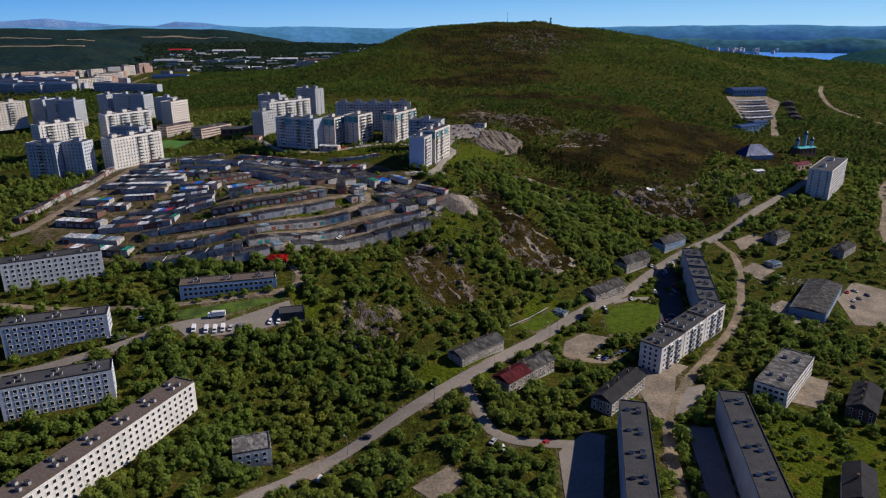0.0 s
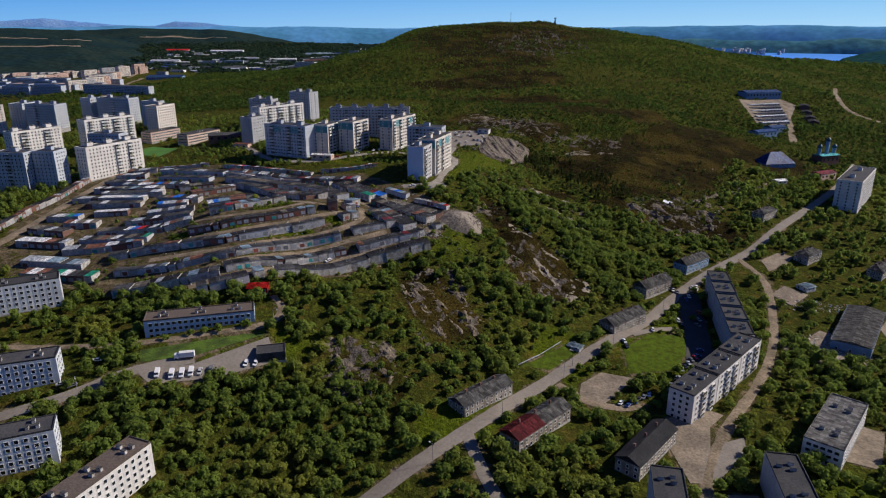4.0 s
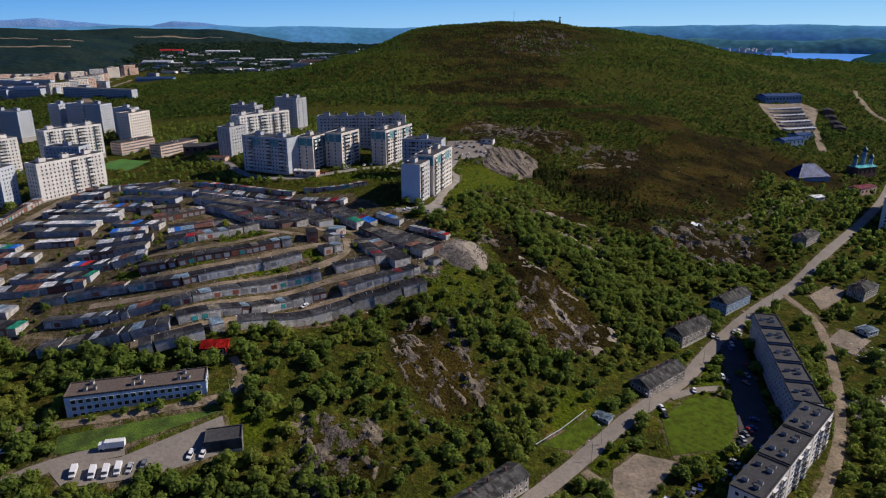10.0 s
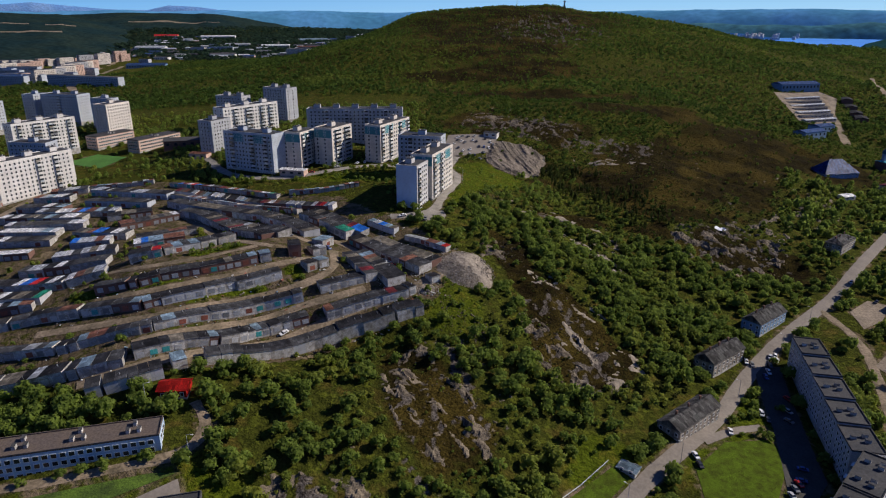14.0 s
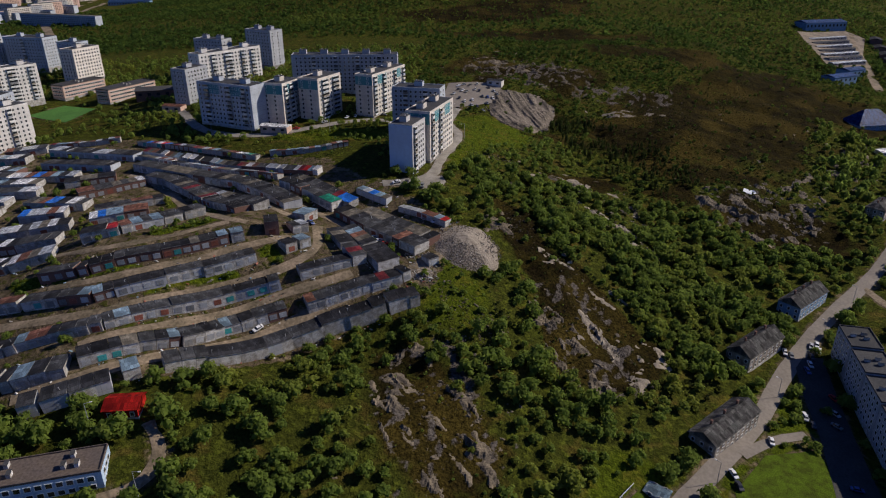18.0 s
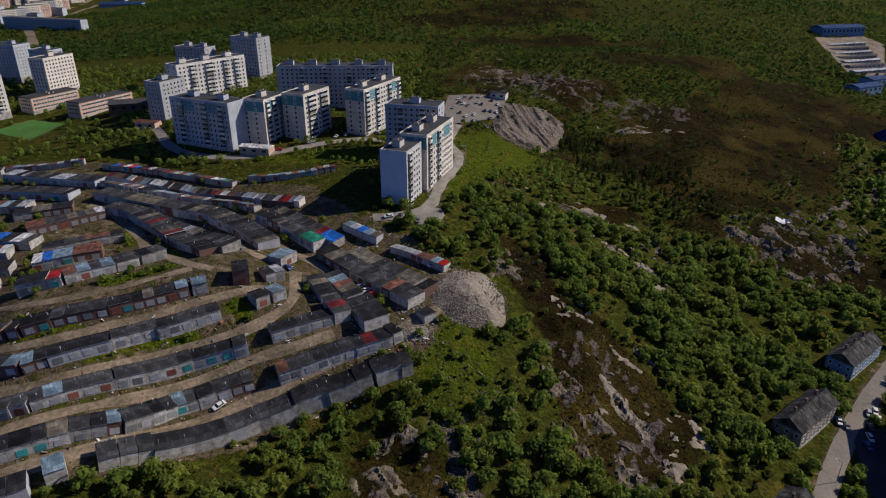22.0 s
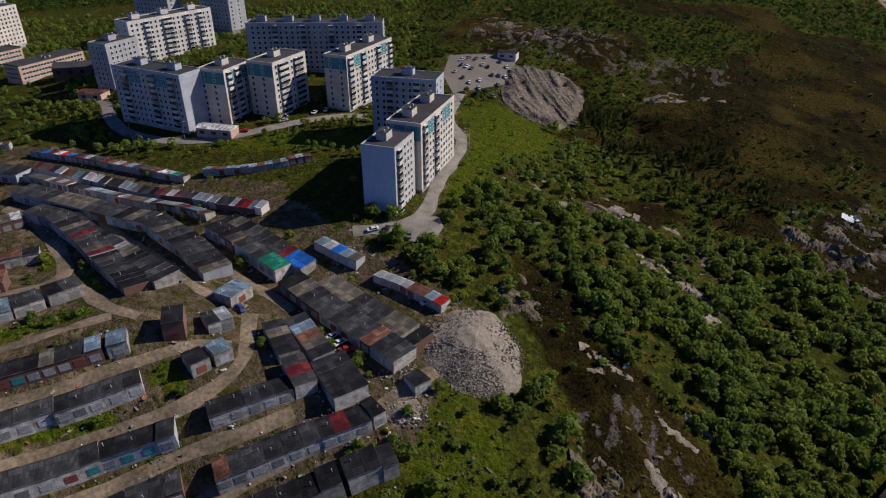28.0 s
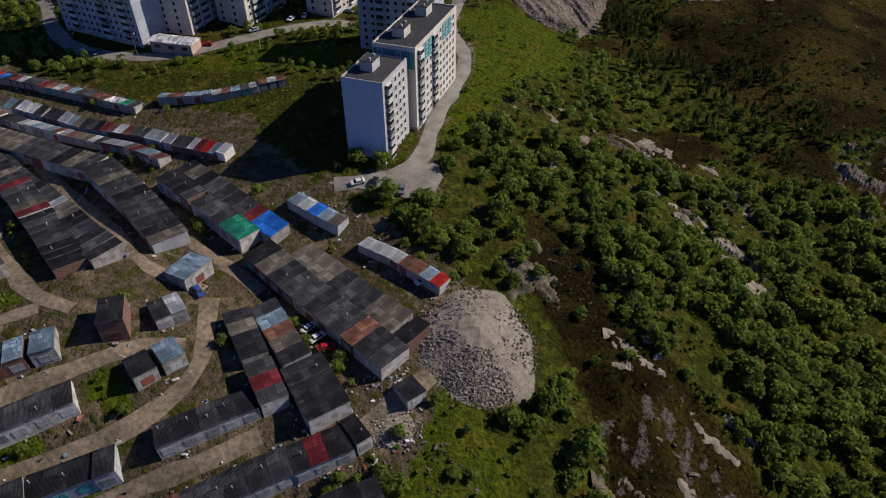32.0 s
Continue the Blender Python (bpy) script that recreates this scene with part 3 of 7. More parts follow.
def lush_grass(x, y):
    """Where tall bright grass and herbs grow, 0 to 1."""
    r = np.zeros(np.shape(x))
    for cx, cy, rx, ry, turn in ((62, 357, 16, 22, 0), (125, 385, 25, 45, -25), (-60, 604, 45, 10, 0), (160, 230, 40, 40, 0), (-100, 322, 40, 12, 15), (10, 300, 25, 14, 40)):
        r = np.maximum(r, np.clip(1.5 - blob(x, y, cx, cy, rx, ry, turn), 0, 1))
    r = np.maximum(r, np.maximum(1.2 * zone(x, y, GRASS_BANK, 9), 0.5 * zone(x, y, WEED_BANK, 7)))
    return np.clip(r * (0.4 + 1.0 * cloud(x, y, 22, 15)), 0, 1)


def road_gap(x, y):
    """Distance from the edge of the nearest road or yard."""
    d = np.full(np.shape(x), 1e9)
    for line, wide, _ in ROADS:
        d = np.minimum(d, off_line(x, y, line) - wide / 2)
    for ring, _ in YARDS + LAWNS:
        d = np.where(inside(x, y, ring), -1.0, np.minimum(d, off_line(x, y, ring + ring[:1])))
    return d


def surface(x, y):
    """Height of the ground with its roughness."""
    x, y = np.asarray(x, float), np.asarray(y, float)
    calm = np.clip((road_gap(x, y) - 1.0) / 6.0, 0, 1) * np.where(inside(x, y, GARAGE_YARD), 0.15, 1.0)
    ledge = cloud(x + 0.6 * y, y - 0.4 * x, 9, 21, 3)
    rough = rocky(x, y) * ((np.floor(ledge * 7) / 7 + ledge * 0.4) * 5.0 - 3.0) + (cloud(x, y, 11, 33) - 0.5) * 1.4
    far = np.clip((np.hypot(x, y) - 900) / 600, 0, 1)
    brown = heathy(x, y)
    rough = rough + brown * ((cloud(x - 0.5 * y, y + 0.5 * x, 14, 25, 4) - 0.5) * 5.0 + (cloud(x, y, 5, 27, 2) - 0.5) * 1.4)
    hilly = np.clip((y - 640) / 200, 0, 1) * np.clip((x + 60) / 160, 0, 1) * (1 - np.clip((y - 2000) / 300, 0, 1))
    rough = rough + hilly * (cloud(x + 0.5 * y, y - 0.4 * x, 75, 43, 3) - 0.5) * 13
    return ground(x, y) + rough * calm * (1 - 0.5 * far) + (cloud(x, y, 130, 41) - 0.5) * 16 * far * np.clip((y - 900) / 300, 0, 1)


def mesh_object(name, verts, faces, mats, tri=False, smooth=False, picks=None):
    """A mesh from arrays."""
    me = bpy.data.meshes.new(name)
    k = faces.shape[1]
    me.vertices.add(len(verts)), me.loops.add(faces.size), me.polygons.add(len(faces))
    me.vertices.foreach_set("co", np.ascontiguousarray(verts, np.float32).ravel())
    me.loops.foreach_set("vertex_index", np.ascontiguousarray(faces, np.int32).ravel())
    me.polygons.foreach_set("loop_start", np.arange(0, faces.size, k, dtype=np.int32))
    me.polygons.foreach_set("use_smooth", np.full(len(faces), smooth))
    for m in mats:
        me.materials.append(M[m] if isinstance(m, str) else m)
    if picks is not None:
        me.polygons.foreach_set("material_index", np.ascontiguousarray(picks, np.int32))
    me.update(calc_edges=True)
    me.validate()
    return new(name, me)


def steps(*pieces):
    return np.unique(np.concatenate([np.arange(a, b, s) for a, b, s in pieces]))


gxs = steps((-3600, -800, 70), (-800, -300, 16), (-300, -180, 5), (-180, 230, 2.5), (230, 450, 5), (450, 900, 14), (900, 3601, 70))
gys = steps((-700, 80, 50), (80, 200, 8), (200, 720, 2.5), (720, 960, 5), (960, 1900, 16), (1900, 4801, 60))
GX, GY = np.meshgrid(gxs, gys)
GZ = surface(GX, GY)
shore = np.clip((GX - 650 - 0.10 * GY) / 250, 0, 1) * np.clip((GY - 2020) / 260, 0, 1)
GZ = GZ * (1 - shore) - 40 * shore
idx = np.arange(GX.size).reshape(GX.shape)
quads = np.stack([idx[:-1, :-1], idx[:-1, 1:], idx[1:, 1:], idx[1:, :-1]], -1).reshape(-1, 4)


def land_material():
    """Grass and low scrub, brown heath, bare rock and packed earth, mixed by what grows where."""
    m = bpy.data.materials.new("open_land")
    m.use_nodes = True
    n, l = m.node_tree.nodes, m.node_tree.links
    b = n["Principled BSDF"]
    b.inputs["Roughness"].default_value, b.inputs["Specular IOR Level"].default_value = 1.0, 0.02
    zone, geo = n.new("ShaderNodeVertexColor"), n.new("ShaderNodeNewGeometry")
    zone.layer_name = "cover"
    sep = n.new("ShaderNodeSeparateColor")
    l.new(zone.outputs["Color"], sep.inputs["Color"])

    def grain(scale, detail, rough=0.55):
        k = n.new("ShaderNodeTexNoise")
        k.inputs["Scale"].default_value, k.inputs["Detail"].default_value, k.inputs["Roughness"].default_value = scale, detail, rough
        l.new(geo.outputs["Position"], k.inputs["Vector"])
        return k.outputs["Fac"]

    def blend(fac, a, b_, lo=None, hi=None):
        k = n.new("ShaderNodeMix")
        k.data_type = "RGBA"
        if lo is not None:
            r = n.new("ShaderNodeMapRange")
            r.inputs["From Min"].default_value, r.inputs["From Max"].default_value = lo, hi
            l.new(fac, r.inputs["Value"])
            fac = r.outputs["Result"]
        l.new(fac, k.inputs["Factor"])
        for s, v in (("A", a), ("B", b_)):
            if isinstance(v, tuple):
                k.inputs[s].default_value = (*v, 1)
            else:
                l.new(v, k.inputs[s])
        return k.outputs["Result"]
    fine, mid, wide, clump = grain(0.9, 5, 0.7), grain(0.12, 4), grain(0.02, 3), grain(0.33, 4, 0.65)
    grass = blend(mid, blend(clump, blend(fine, (0.019, 0.023, 0.005), (0.062, 0.070, 0.011), 0.35, 0.65), (0.094, 0.108, 0.014), 0.52, 0.66), blend(fine, (0.042, 0.032, 0.009), (0.128, 0.098, 0.022), 0.35, 0.65), 0.53, 0.70)
    heath = blend(clump, blend(fine, (0.004, 0.0030, 0.0014), (0.022, 0.0160, 0.0060), 0.36, 0.62), (0.016, 0.0150, 0.004), 0.50, 0.64)
    heath = blend(mid, heath, blend(fine, (0.009, 0.008, 0.0025), (0.038, 0.029, 0.007), 0.38, 0.6), 0.43, 0.58)
    heath = blend(wide, heath, blend(fine, (0.014, 0.010, 0.003), (0.078, 0.058, 0.013), 0.36, 0.62), 0.50, 0.62)
    rock = blend(fine, (0.028, 0.023, 0.019), (0.155, 0.135, 0.118), 0.38, 0.64)
    earth = blend(clump, blend(mid, blend(fine, (0.058, 0.044, 0.028), (0.134, 0.103, 0.065), 0.32, 0.68), (0.195, 0.150, 0.094), 0.50, 0.64), (0.054, 0.056, 0.013), 0.50, 0.60)

    def edge(channel, source, lo, hi):
        k = n.new("ShaderNodeMath")
        k.operation = "ADD"
        l.new(sep.outputs[channel], k.inputs[0]), l.new(source, k.inputs[1])
        r = n.new("ShaderNodeMapRange")
        r.inputs["From Min"].default_value, r.inputs["From Max"].default_value = lo, hi
        l.new(k.outputs[0], r.inputs["Value"])
        return r.outputs["Result"]
    herb = blend(mid, blend(clump, blend(fine, (0.028, 0.042, 0.004), (0.104, 0.134, 0.010), 0.35, 0.65), (0.040, 0.052, 0.005), 0.52, 0.64), blend(fine, (0.06, 0.06, 0.008), (0.145, 0.125, 0.018), 0.38, 0.62), 0.52, 0.70)
    full = n.new("ShaderNodeMath")
    full.operation = "ADD"
    l.new(zone.outputs["Alpha"], full.inputs[0]), l.new(mid, full.inputs[1])
    ease = n.new("ShaderNodeMapRange")
    ease.inputs["From Min"].default_value, ease.inputs["From Max"].default_value = 0.65, 1.1
    l.new(full.outputs[0], ease.inputs["Value"])
    col = blend(edge("Green", mid, 0.75, 1.1), blend(ease.outputs["Result"], grass, herb), heath)
    col = blend(edge("Blue", fine, 0.95, 1.15), col, rock)
    col = blend(edge("Red", mid, 0.85, 1.05), col, earth)
    l.new(col, b.inputs["Base Color"])
    bp = n.new("ShaderNodeBump")
    bp.inputs["Strength"].default_value, bp.inputs["Distance"].default_value = 0.7, 0.5
    low = n.new("ShaderNodeBump")
    low.inputs["Strength"].default_value, low.inputs["Distance"].default_value = 0.8, 2.2
    l.new(clump, low.inputs["Height"]), l.new(low.outputs["Normal"], bp.inputs["Normal"])
    l.new(fine, bp.inputs["Height"]), l.new(bp.outputs["Normal"], b.inputs["Normal"])
    return m


land = mesh_object("ground", np.stack([GX, GY, GZ], -1).reshape(-1, 3), quads, [land_material()], smooth=True)
tagged(land, "rocky northern hillside with grass, heath and bare rock", "ground", kind="structure")
cover = np.zeros((GX.size, 4), np.float32)
earthy = np.where(inside(GX, GY, GARAGE_YARD), 0.75, 0.0)
strip_lush = np.zeros(GX.shape)
for strip in GRASS_STRIPS:
    near = np.clip((4.2 - off_line(GX, GY, strip)) / 2, 0, 1)
    earthy, strip_lush = earthy * (1 - 0.85 * near), np.maximum(strip_lush, near)
earthy = np.maximum(earthy, np.clip(0.55 - road_gap(GX, GY) / 8, 0, 0.55) * (GY < 900))
cover[:, 0], cover[:, 1], cover[:, 2], cover[:, 3] = earthy.ravel(), heathy(GX, GY).ravel(), (rocky(GX, GY) * (earthy < 0.5)).ravel(), np.maximum(strip_lush, lush_grass(GX, GY)).ravel()
land.data.color_attributes.new("cover", "FLOAT_COLOR", "POINT").data.foreach_set("color", cover.ravel())


def drape(name, ring, mat, label, lift=0.22, step=4.0):
    """A flat piece that follows the ground inside a ring."""
    bm = bmesh.new()
    bm.faces.new([bm.verts.new((x, y, 0)) for x, y in ring])
    bmesh.ops.triangulate(bm, faces=bm.faces[:])
    for _ in range(4):
        long = [e for e in bm.edges if e.calc_length() > step]
        if not long:
            break
        bmesh.ops.subdivide_edges(bm, edges=long, cuts=1)
        bmesh.ops.triangulate(bm, faces=bm.faces[:])
    co = np.array([v.co[:] for v in bm.verts])
    for v, z in zip(bm.verts, surface(co[:, 0], co[:, 1])):
        v.co.z = z + lift
    bmesh.ops.recalc_face_normals(bm, faces=bm.faces[:])
    if bm.faces[0].normal.z < 0:
        bmesh.ops.reverse_faces(bm, faces=bm.faces[:])
    return tagged(part(name, bm, mat), label, name, kind="structure")


def densify(line, step):
    pts = []
    for (x0, y0), (x1, y1) in zip(line, line[1:]):
        k = max(1, int(math.hypot(x1 - x0, y1 - y0) / step))
        pts += [(x0 + (x1 - x0) * i / k, y0 + (y1 - y0) * i / k) for i in range(k)]
    return np.array(pts + [line[-1]])


def rounded(line):
    """The line with its corners cut twice."""
    for _ in range(2):
        cut = [line[0]]
        for (x0, y0), (x1, y1) in zip(line, line[1:]):
            cut += [(0.75 * x0 + 0.25 * x1, 0.75 * y0 + 0.25 * y1), (0.25 * x0 + 0.75 * x1, 0.25 * y0 + 0.75 * y1)]
        line = cut + [line[-1]]
    return line


def road(line, wide, mat):
    p = densify(rounded(line), 3.0)
    d = np.gradient(p, axis=0)
    d /= np.linalg.norm(d, axis=1)[:, None] + 1e-9
    nrm = np.stack([-d[:, 1], d[:, 0]], 1)
    cols = np.linspace(-0.5, 0.5, 5) * wide
    wob = (cloud(p[:, 0], p[:, 1], 6, 51) - 0.5) * (0.5 if mat == "asphalt" else 1.6)
    pts = []
    for c in cols:
        q = p + nrm * (c + (wob * np.sign(c))[:, None] if abs(c) == wide / 2 else c)
        pts.append(np.column_stack([q, surface(q[:, 0], q[:, 1]) + (0.26 if abs(c) < wide / 2 else 0.10)]))
    v = np.stack(pts, 1)
    i = np.arange(v.shape[0] * 5).reshape(-1, 5)
    f = np.stack([i[:-1, 1:], i[:-1, :-1], i[1:, :-1], i[1:, 1:]], -1).reshape(-1, 4)
    ob = mesh_object("road", v.reshape(-1, 3), f, [mat], smooth=True)
    return tagged(ob, "worn grey asphalt road with dusty edges" if mat == "asphalt" else "pale dirt road with ragged edges", "road", kind="structure")


for line, wide, mat in ROADS:
    road(line, wide, mat)
for ring, mat in YARDS:
    drape("pavement", ring, mat, {"asphalt": "grey asphalt parking area", "worn_asphalt": "dark worn asphalt car park", "pale_road": "dusty concrete forecourt"}.get(mat, "packed earth yard"), 0.20)
for ring, mat in LAWNS:
    drape("lawn", ring, mat, "green grass plot beside the road", 0.34 if mat == "pitch" else 0.16)

# ---- water and distance ----
wbm = bmesh.new()
wbm.faces.new([wbm.verts.new(p) for p in ((800, 2100, -2), (3600, 2100, -2), (3600, 4450, -2), (800, 4450, -2))])
# the sky's reflection is put into the water's base colour
M["water"] = material("sky_blue_bay_water", (0.07, 0.30, 0.86), 0.5, 0.10, 0.01, 0.05, spec=0.2)
tagged(part("water", wbm, "water"), "distant bay water coloured with the blue of the sky", "water", kind="structure")
FOOT = []


# ---- buildings ----
WINDOWS = {}


def joined(name, items, label, category):
    """ONE object from many placed meshes (mesh, pose)."""
    mats, vs, fs, ms, base = [], [], [], [], 0
    for me, m in items:
        v = np.array([p.co[:] for p in me.vertices])
        v = v @ np.array(m.to_3x3()).T + np.array(m.translation)
        slot = [mats.index(k) if k in mats else (mats.append(k) or len(mats) - 1) for k in me.materials]
        for p in me.polygons:
            fs.append([base + i for i in p.vertices]), ms.append(slot[p.material_index])
        vs.append(v)
        base += len(v)
    ob = mesh_object(name, np.concatenate(vs), np.array(fs), mats, picks=np.array(ms))
    return tagged(ob, label, category, kind="stuff")



def window_mesh(w, h, kind="plain"):
    """Frame and panes of one window, facing -y, its middle at the origin."""
    key = (w, h, kind)
    if key not in WINDOWS:
        bm = bmesh.new()
        f, rings = 0.16, []
        for e, d in ((f, 0.05), (f, -0.12), (0.0, -0.12), (0.0, -0.02)):
            rings.append([bm.verts.new((x * (w / 2 + e), d, z * (h / 2 + e))) for x, z in ((-1, -1), (1, -1), (1, 1), (-1, 1))])
        for r0, r1 in zip(rings, rings[1:]):
            for i in range(4):
                bm.faces.new((r0[i], r0[(i + 1) % 4], r1[(i + 1) % 4], r1[i]))
        bm.faces.new(rings[3]).material_index = 1
        me = bpy.data.meshes.new("window")
        bm.to_mesh(me), bm.free()
        me.materials.append(M["trim"]), me.materials.append(M["glass"])
        WINDOWS[key] = me
    return WINDOWS[key]


def balcony_mesh(w, h, mat):
    key = (w, h, "balcony", mat)
    if key not in WINDOWS:
        bm = bmesh.new()
        box(bm, -w / 2, w / 2, -1.1, 0, -h / 2, -h / 2 + 0.12, 0)
        box(bm, -w / 2, w / 2, -1.1, -1.02, -h / 2 + 0.12, -h / 2 + 1.1, 0)
        box(bm, -w / 2, -w / 2 + 0.08, -1.02, 0, -h / 2 + 0.12, -h / 2 + 1.1, 0)
        box(bm, w / 2 - 0.08, w / 2, -1.02, 0, -h / 2 + 0.12, -h / 2 + 1.1, 0)
        box(bm, -w / 2 + 0.1, w / 2 - 0.1, -0.98, -0.9, -h / 2 + 1.1, h / 2 - 0.3, 1)
        box(bm, -w / 2, w / 2, -1.1, 0, h / 2 - 0.3, h / 2 - 0.2, 2)
        me = bpy.data.meshes.new("balcony")
        bm.to_mesh(me), bm.free()
        for k in (mat, "glass", "trim"):
            me.materials.append(M[k])
        WINDOWS[key] = me
    return WINDOWS[key]


def face_pose(L, W, side):
    """Local pose of a face: 0 the face along y = 0, 1 the far end, 2 the face along y = W, 3 the near end."""
    return {0: pose(0, 0, 0), 1: pose(L, 0, 0, 0, 0, 90), 2: pose(L, W, 0, 0, 0, 180), 3: pose(0, W, 0, 0, 0, -90)}[side]


def block(x, y, ux, uy, L, W, storeys, wall, label, faces="0123", base=1.2, houses=1, gap=3.2, loggias=(), top_band=None, roof="bitumen", name="apartment_block", low=None, win=(1.3, 1.45), z=None, group="", end_step=2, single=True):
    """A panel-built block. (x, y) is one corner, (ux, uy) the way of its long side, which has the outside on its right."""
    z0 = min(gz(x + ux * a * L - uy * b * W, y + uy * a * L + ux * b * W) for a in (0, 0.5, 1) for b in (0, 1)) if z is None else z
    H = base + storeys * 2.8 + 1.4
    ang = math.degrees(math.atan2(uy, ux))
    at = pose(x, y, z0, 0, 0, ang)
    FOOT.append((x, y, ux, uy, L, W))
    bm = bmesh.new()
    box(bm, 0, L, 0, W, -4.0, H - 0.7)
    body = part(name, bm, wall, m=at)
    tagged(body, label, "apartment block", group)
    bm = bmesh.new()
    box(bm, 0.3, L - 0.3, 0.3, W - 0.3, H - 0.7, H - 0.45)
    part("roof", bm, roof, body, "flat bitumen roof")
    bm = bmesh.new()
    for x0, x1, y0, y1 in ((0, L, 0, 0.3), (0, L, W - 0.3, W), (0, 0.3, 0.3, W - 0.3), (L - 0.3, L, 0.3, W - 0.3)):
        box(bm, x0, x1, y0, y1, H - 0.7, H)
    part("parapet", bm, roof if storeys < 7 else wall, body)
    bm = bmesh.new()
    box(bm, -0.06, L + 0.06, -0.06, W + 0.06, -4.0, base - 0.2)
    part("plinth", bm, "block", body, "grey rendered plinth")
    rng = random.Random(int(x * 7 + y * 3))
    for k in range(houses):
        hx = L * (k + 0.5) / houses
        bm = bmesh.new()
        if storeys > 6:
            box(bm, hx - 2.6, hx + 2.6, W * 0.45, W * 0.45 + 4.0, H - 0.5, H + 2.5, 0)
            box(bm, hx - 2.8, hx + 2.8, W * 0.45 - 0.2, W * 0.45 + 4.2, H + 2.5, H + 2.7, 1)
            for q in (-1.6, 1.4):
                box(bm, hx + q, hx + q + 0.5, W * 0.45 + 1, W * 0.45 + 1.5, H + 2.7, H + 3.4, 0)
            part("lift_house", bm, [wall, roof], body)
        else:
            bm.free()
            for q, v in ((-2.2, 0.28), (1.2, 0.28), (-0.6, 0.66)):
                bm = bmesh.new()
                box(bm, hx + q, hx + q + 1.1, W * v, W * v + 2.0, H - 0.5, H + 0.9, 0)
                box(bm, hx + q - 0.1, hx + q + 1.2, W * v - 0.1, W * v + 2.1, H + 0.9, H + 1.0, 1)
                part("roof_vent", bm, ["block", "bitumen"], body)
    many = []
    for side in faces:
        side = int(side)
        F = face_pose(L, W, side)
        run = L if side in (0, 2) else W
        n = int((run - 1.6) / gap)
        start = (run - (n - 1) * gap) / 2
        me = window_mesh(*win)
        for s in range(storeys):
            zz = base + 2.8 * s + 1.55
            for i in range(n):
                if side in (1, 3) and i % end_step and storeys > 6:
                    continue
                px = start + i * gap
                if (side, i) in loggias or (i in loggias and side in (0, 2)):
                    b = part("balcony", balcony_mesh(2.9, 2.7, rng.choice(["panel_white", "steel", "panel_blue", "trim", "timber"])), None, body, m=F @ pose(px, -0.004, zz))
                    continue
                if single:
                    part("window", me, None, body, m=F @ pose(px, 0, zz))
                else:
                    many.append((me, F @ pose(px, 0, zz)))
    if many:
        w_ob = joined("window", many, "small white-framed windows", "")
        w_ob.parent = body
    if top_band:
        for side in (0, 2, 3):
            F = face_pose(L, W, side)
            run = L if side in (0, 2) else W
            spans = ((0.16, 0.42), (0.62, 0.86)) if side == 0 else ((0.02, 0.98),)
            for a, c in spans:
                bm = bmesh.new()
                box(bm, run * a, run * c, -0.05, 0, base + 2.8 * (storeys - 2), base + 2.8 * storeys, 0)
                part("facing", bm, top_band, body, "teal facing of the top storeys", m=F)
    return body


def gable_house(x, y, ux, uy, L, W, h, rise, wall, roof, label, hip=False, floors=2, name="house", chimneys=3, gap=3.0, z=None, half=None):
    z0 = min(gz(x + ux * a * L - uy * b * W, y + uy * a * L + ux * b * W) for a in (0, 0.5, 1) for b in (0, 1)) + 0.3 if z is None else z
    at = pose(x, y, z0, 0, 0, math.degrees(math.atan2(uy, ux)))
    FOOT.append((x, y, ux, uy, L, W))
    bm = bmesh.new()
    box(bm, 0, L, 0, W, -3, h)
    body = part(name, bm, wall, m=at)
    tagged(body, label, "house")
    o, e = 0.5, (W / 2 if hip else 0.0)
    def slope(x0, x1, h0, h1, mat, cut=None):
        bm = bmesh.new()
        ridge0, ridge1 = (x0 + h0, W / 2, h + rise), (x1 - h1, W / 2, h + rise)
        a, b, c, d = (x0, -o, h - 0.1), (x1, -o, h - 0.1), (x1, W + o, h - 0.1), (x0, W + o, h - 0.1)
        top = [bm.verts.new(p) for p in (a, b, c, d, ridge0, ridge1)]
        A, B, C, D, R0, R1 = top
        bm.faces.new((A, B, R1, R0)), bm.faces.new((C, D, R0, R1)), bm.faces.new((D, A, R0)), bm.faces.new((B, C, R1)), bm.faces.new((D, C, B, A))
        bmesh.ops.solidify(bm, geom=bm.faces[:], thickness=-0.12)
        return part("roof", bm, mat, body)
    if half:
        slope(-o, L * half[0], e, 0, half[1]), slope(L * half[0], L + o, 0, e, roof)
    else:
        slope(-o, L + o, e, e, roof)
    for k in range(chimneys):
        cx = L * (k + 0.7) / (chimneys + 0.4)
        bm = bmesh.new()
        box(bm, cx, cx + 0.8, W / 2 + 0.8, W / 2 + 1.5, h + 0.4, h + rise + 0.9, 0)
        box(bm, cx - 0.1, cx + 0.9, W / 2 + 0.7, W / 2 + 1.6, h + rise + 0.9, h + rise + 1.05, 0)
        part("chimney", bm, "brick", body)
    me = window_mesh(1.1, 1.4)
    for side in (0, 2, 3):
        F = face_pose(L, W, side)
        run = L if side in (0, 2) else W
        n = max(1, int((run - 1) / gap))
        for f in range(floors):
            for i in range(n):
                part("window", me, None, body, m=F @ pose(run * (i + 0.5) / n, 0, 1.7 + 2.9 * f))
    bm = bmesh.new()
    box(bm, -0.08, L + 0.08, -0.08, W + 0.08, -3, 0.5)
    part("plinth", bm, "block", body)
    return body


def unit(a, b):
    d = math.hypot(b[0] - a[0], b[1] - a[1])
    return (b[0] - a[0]) / d, (b[1] - a[1]) / d

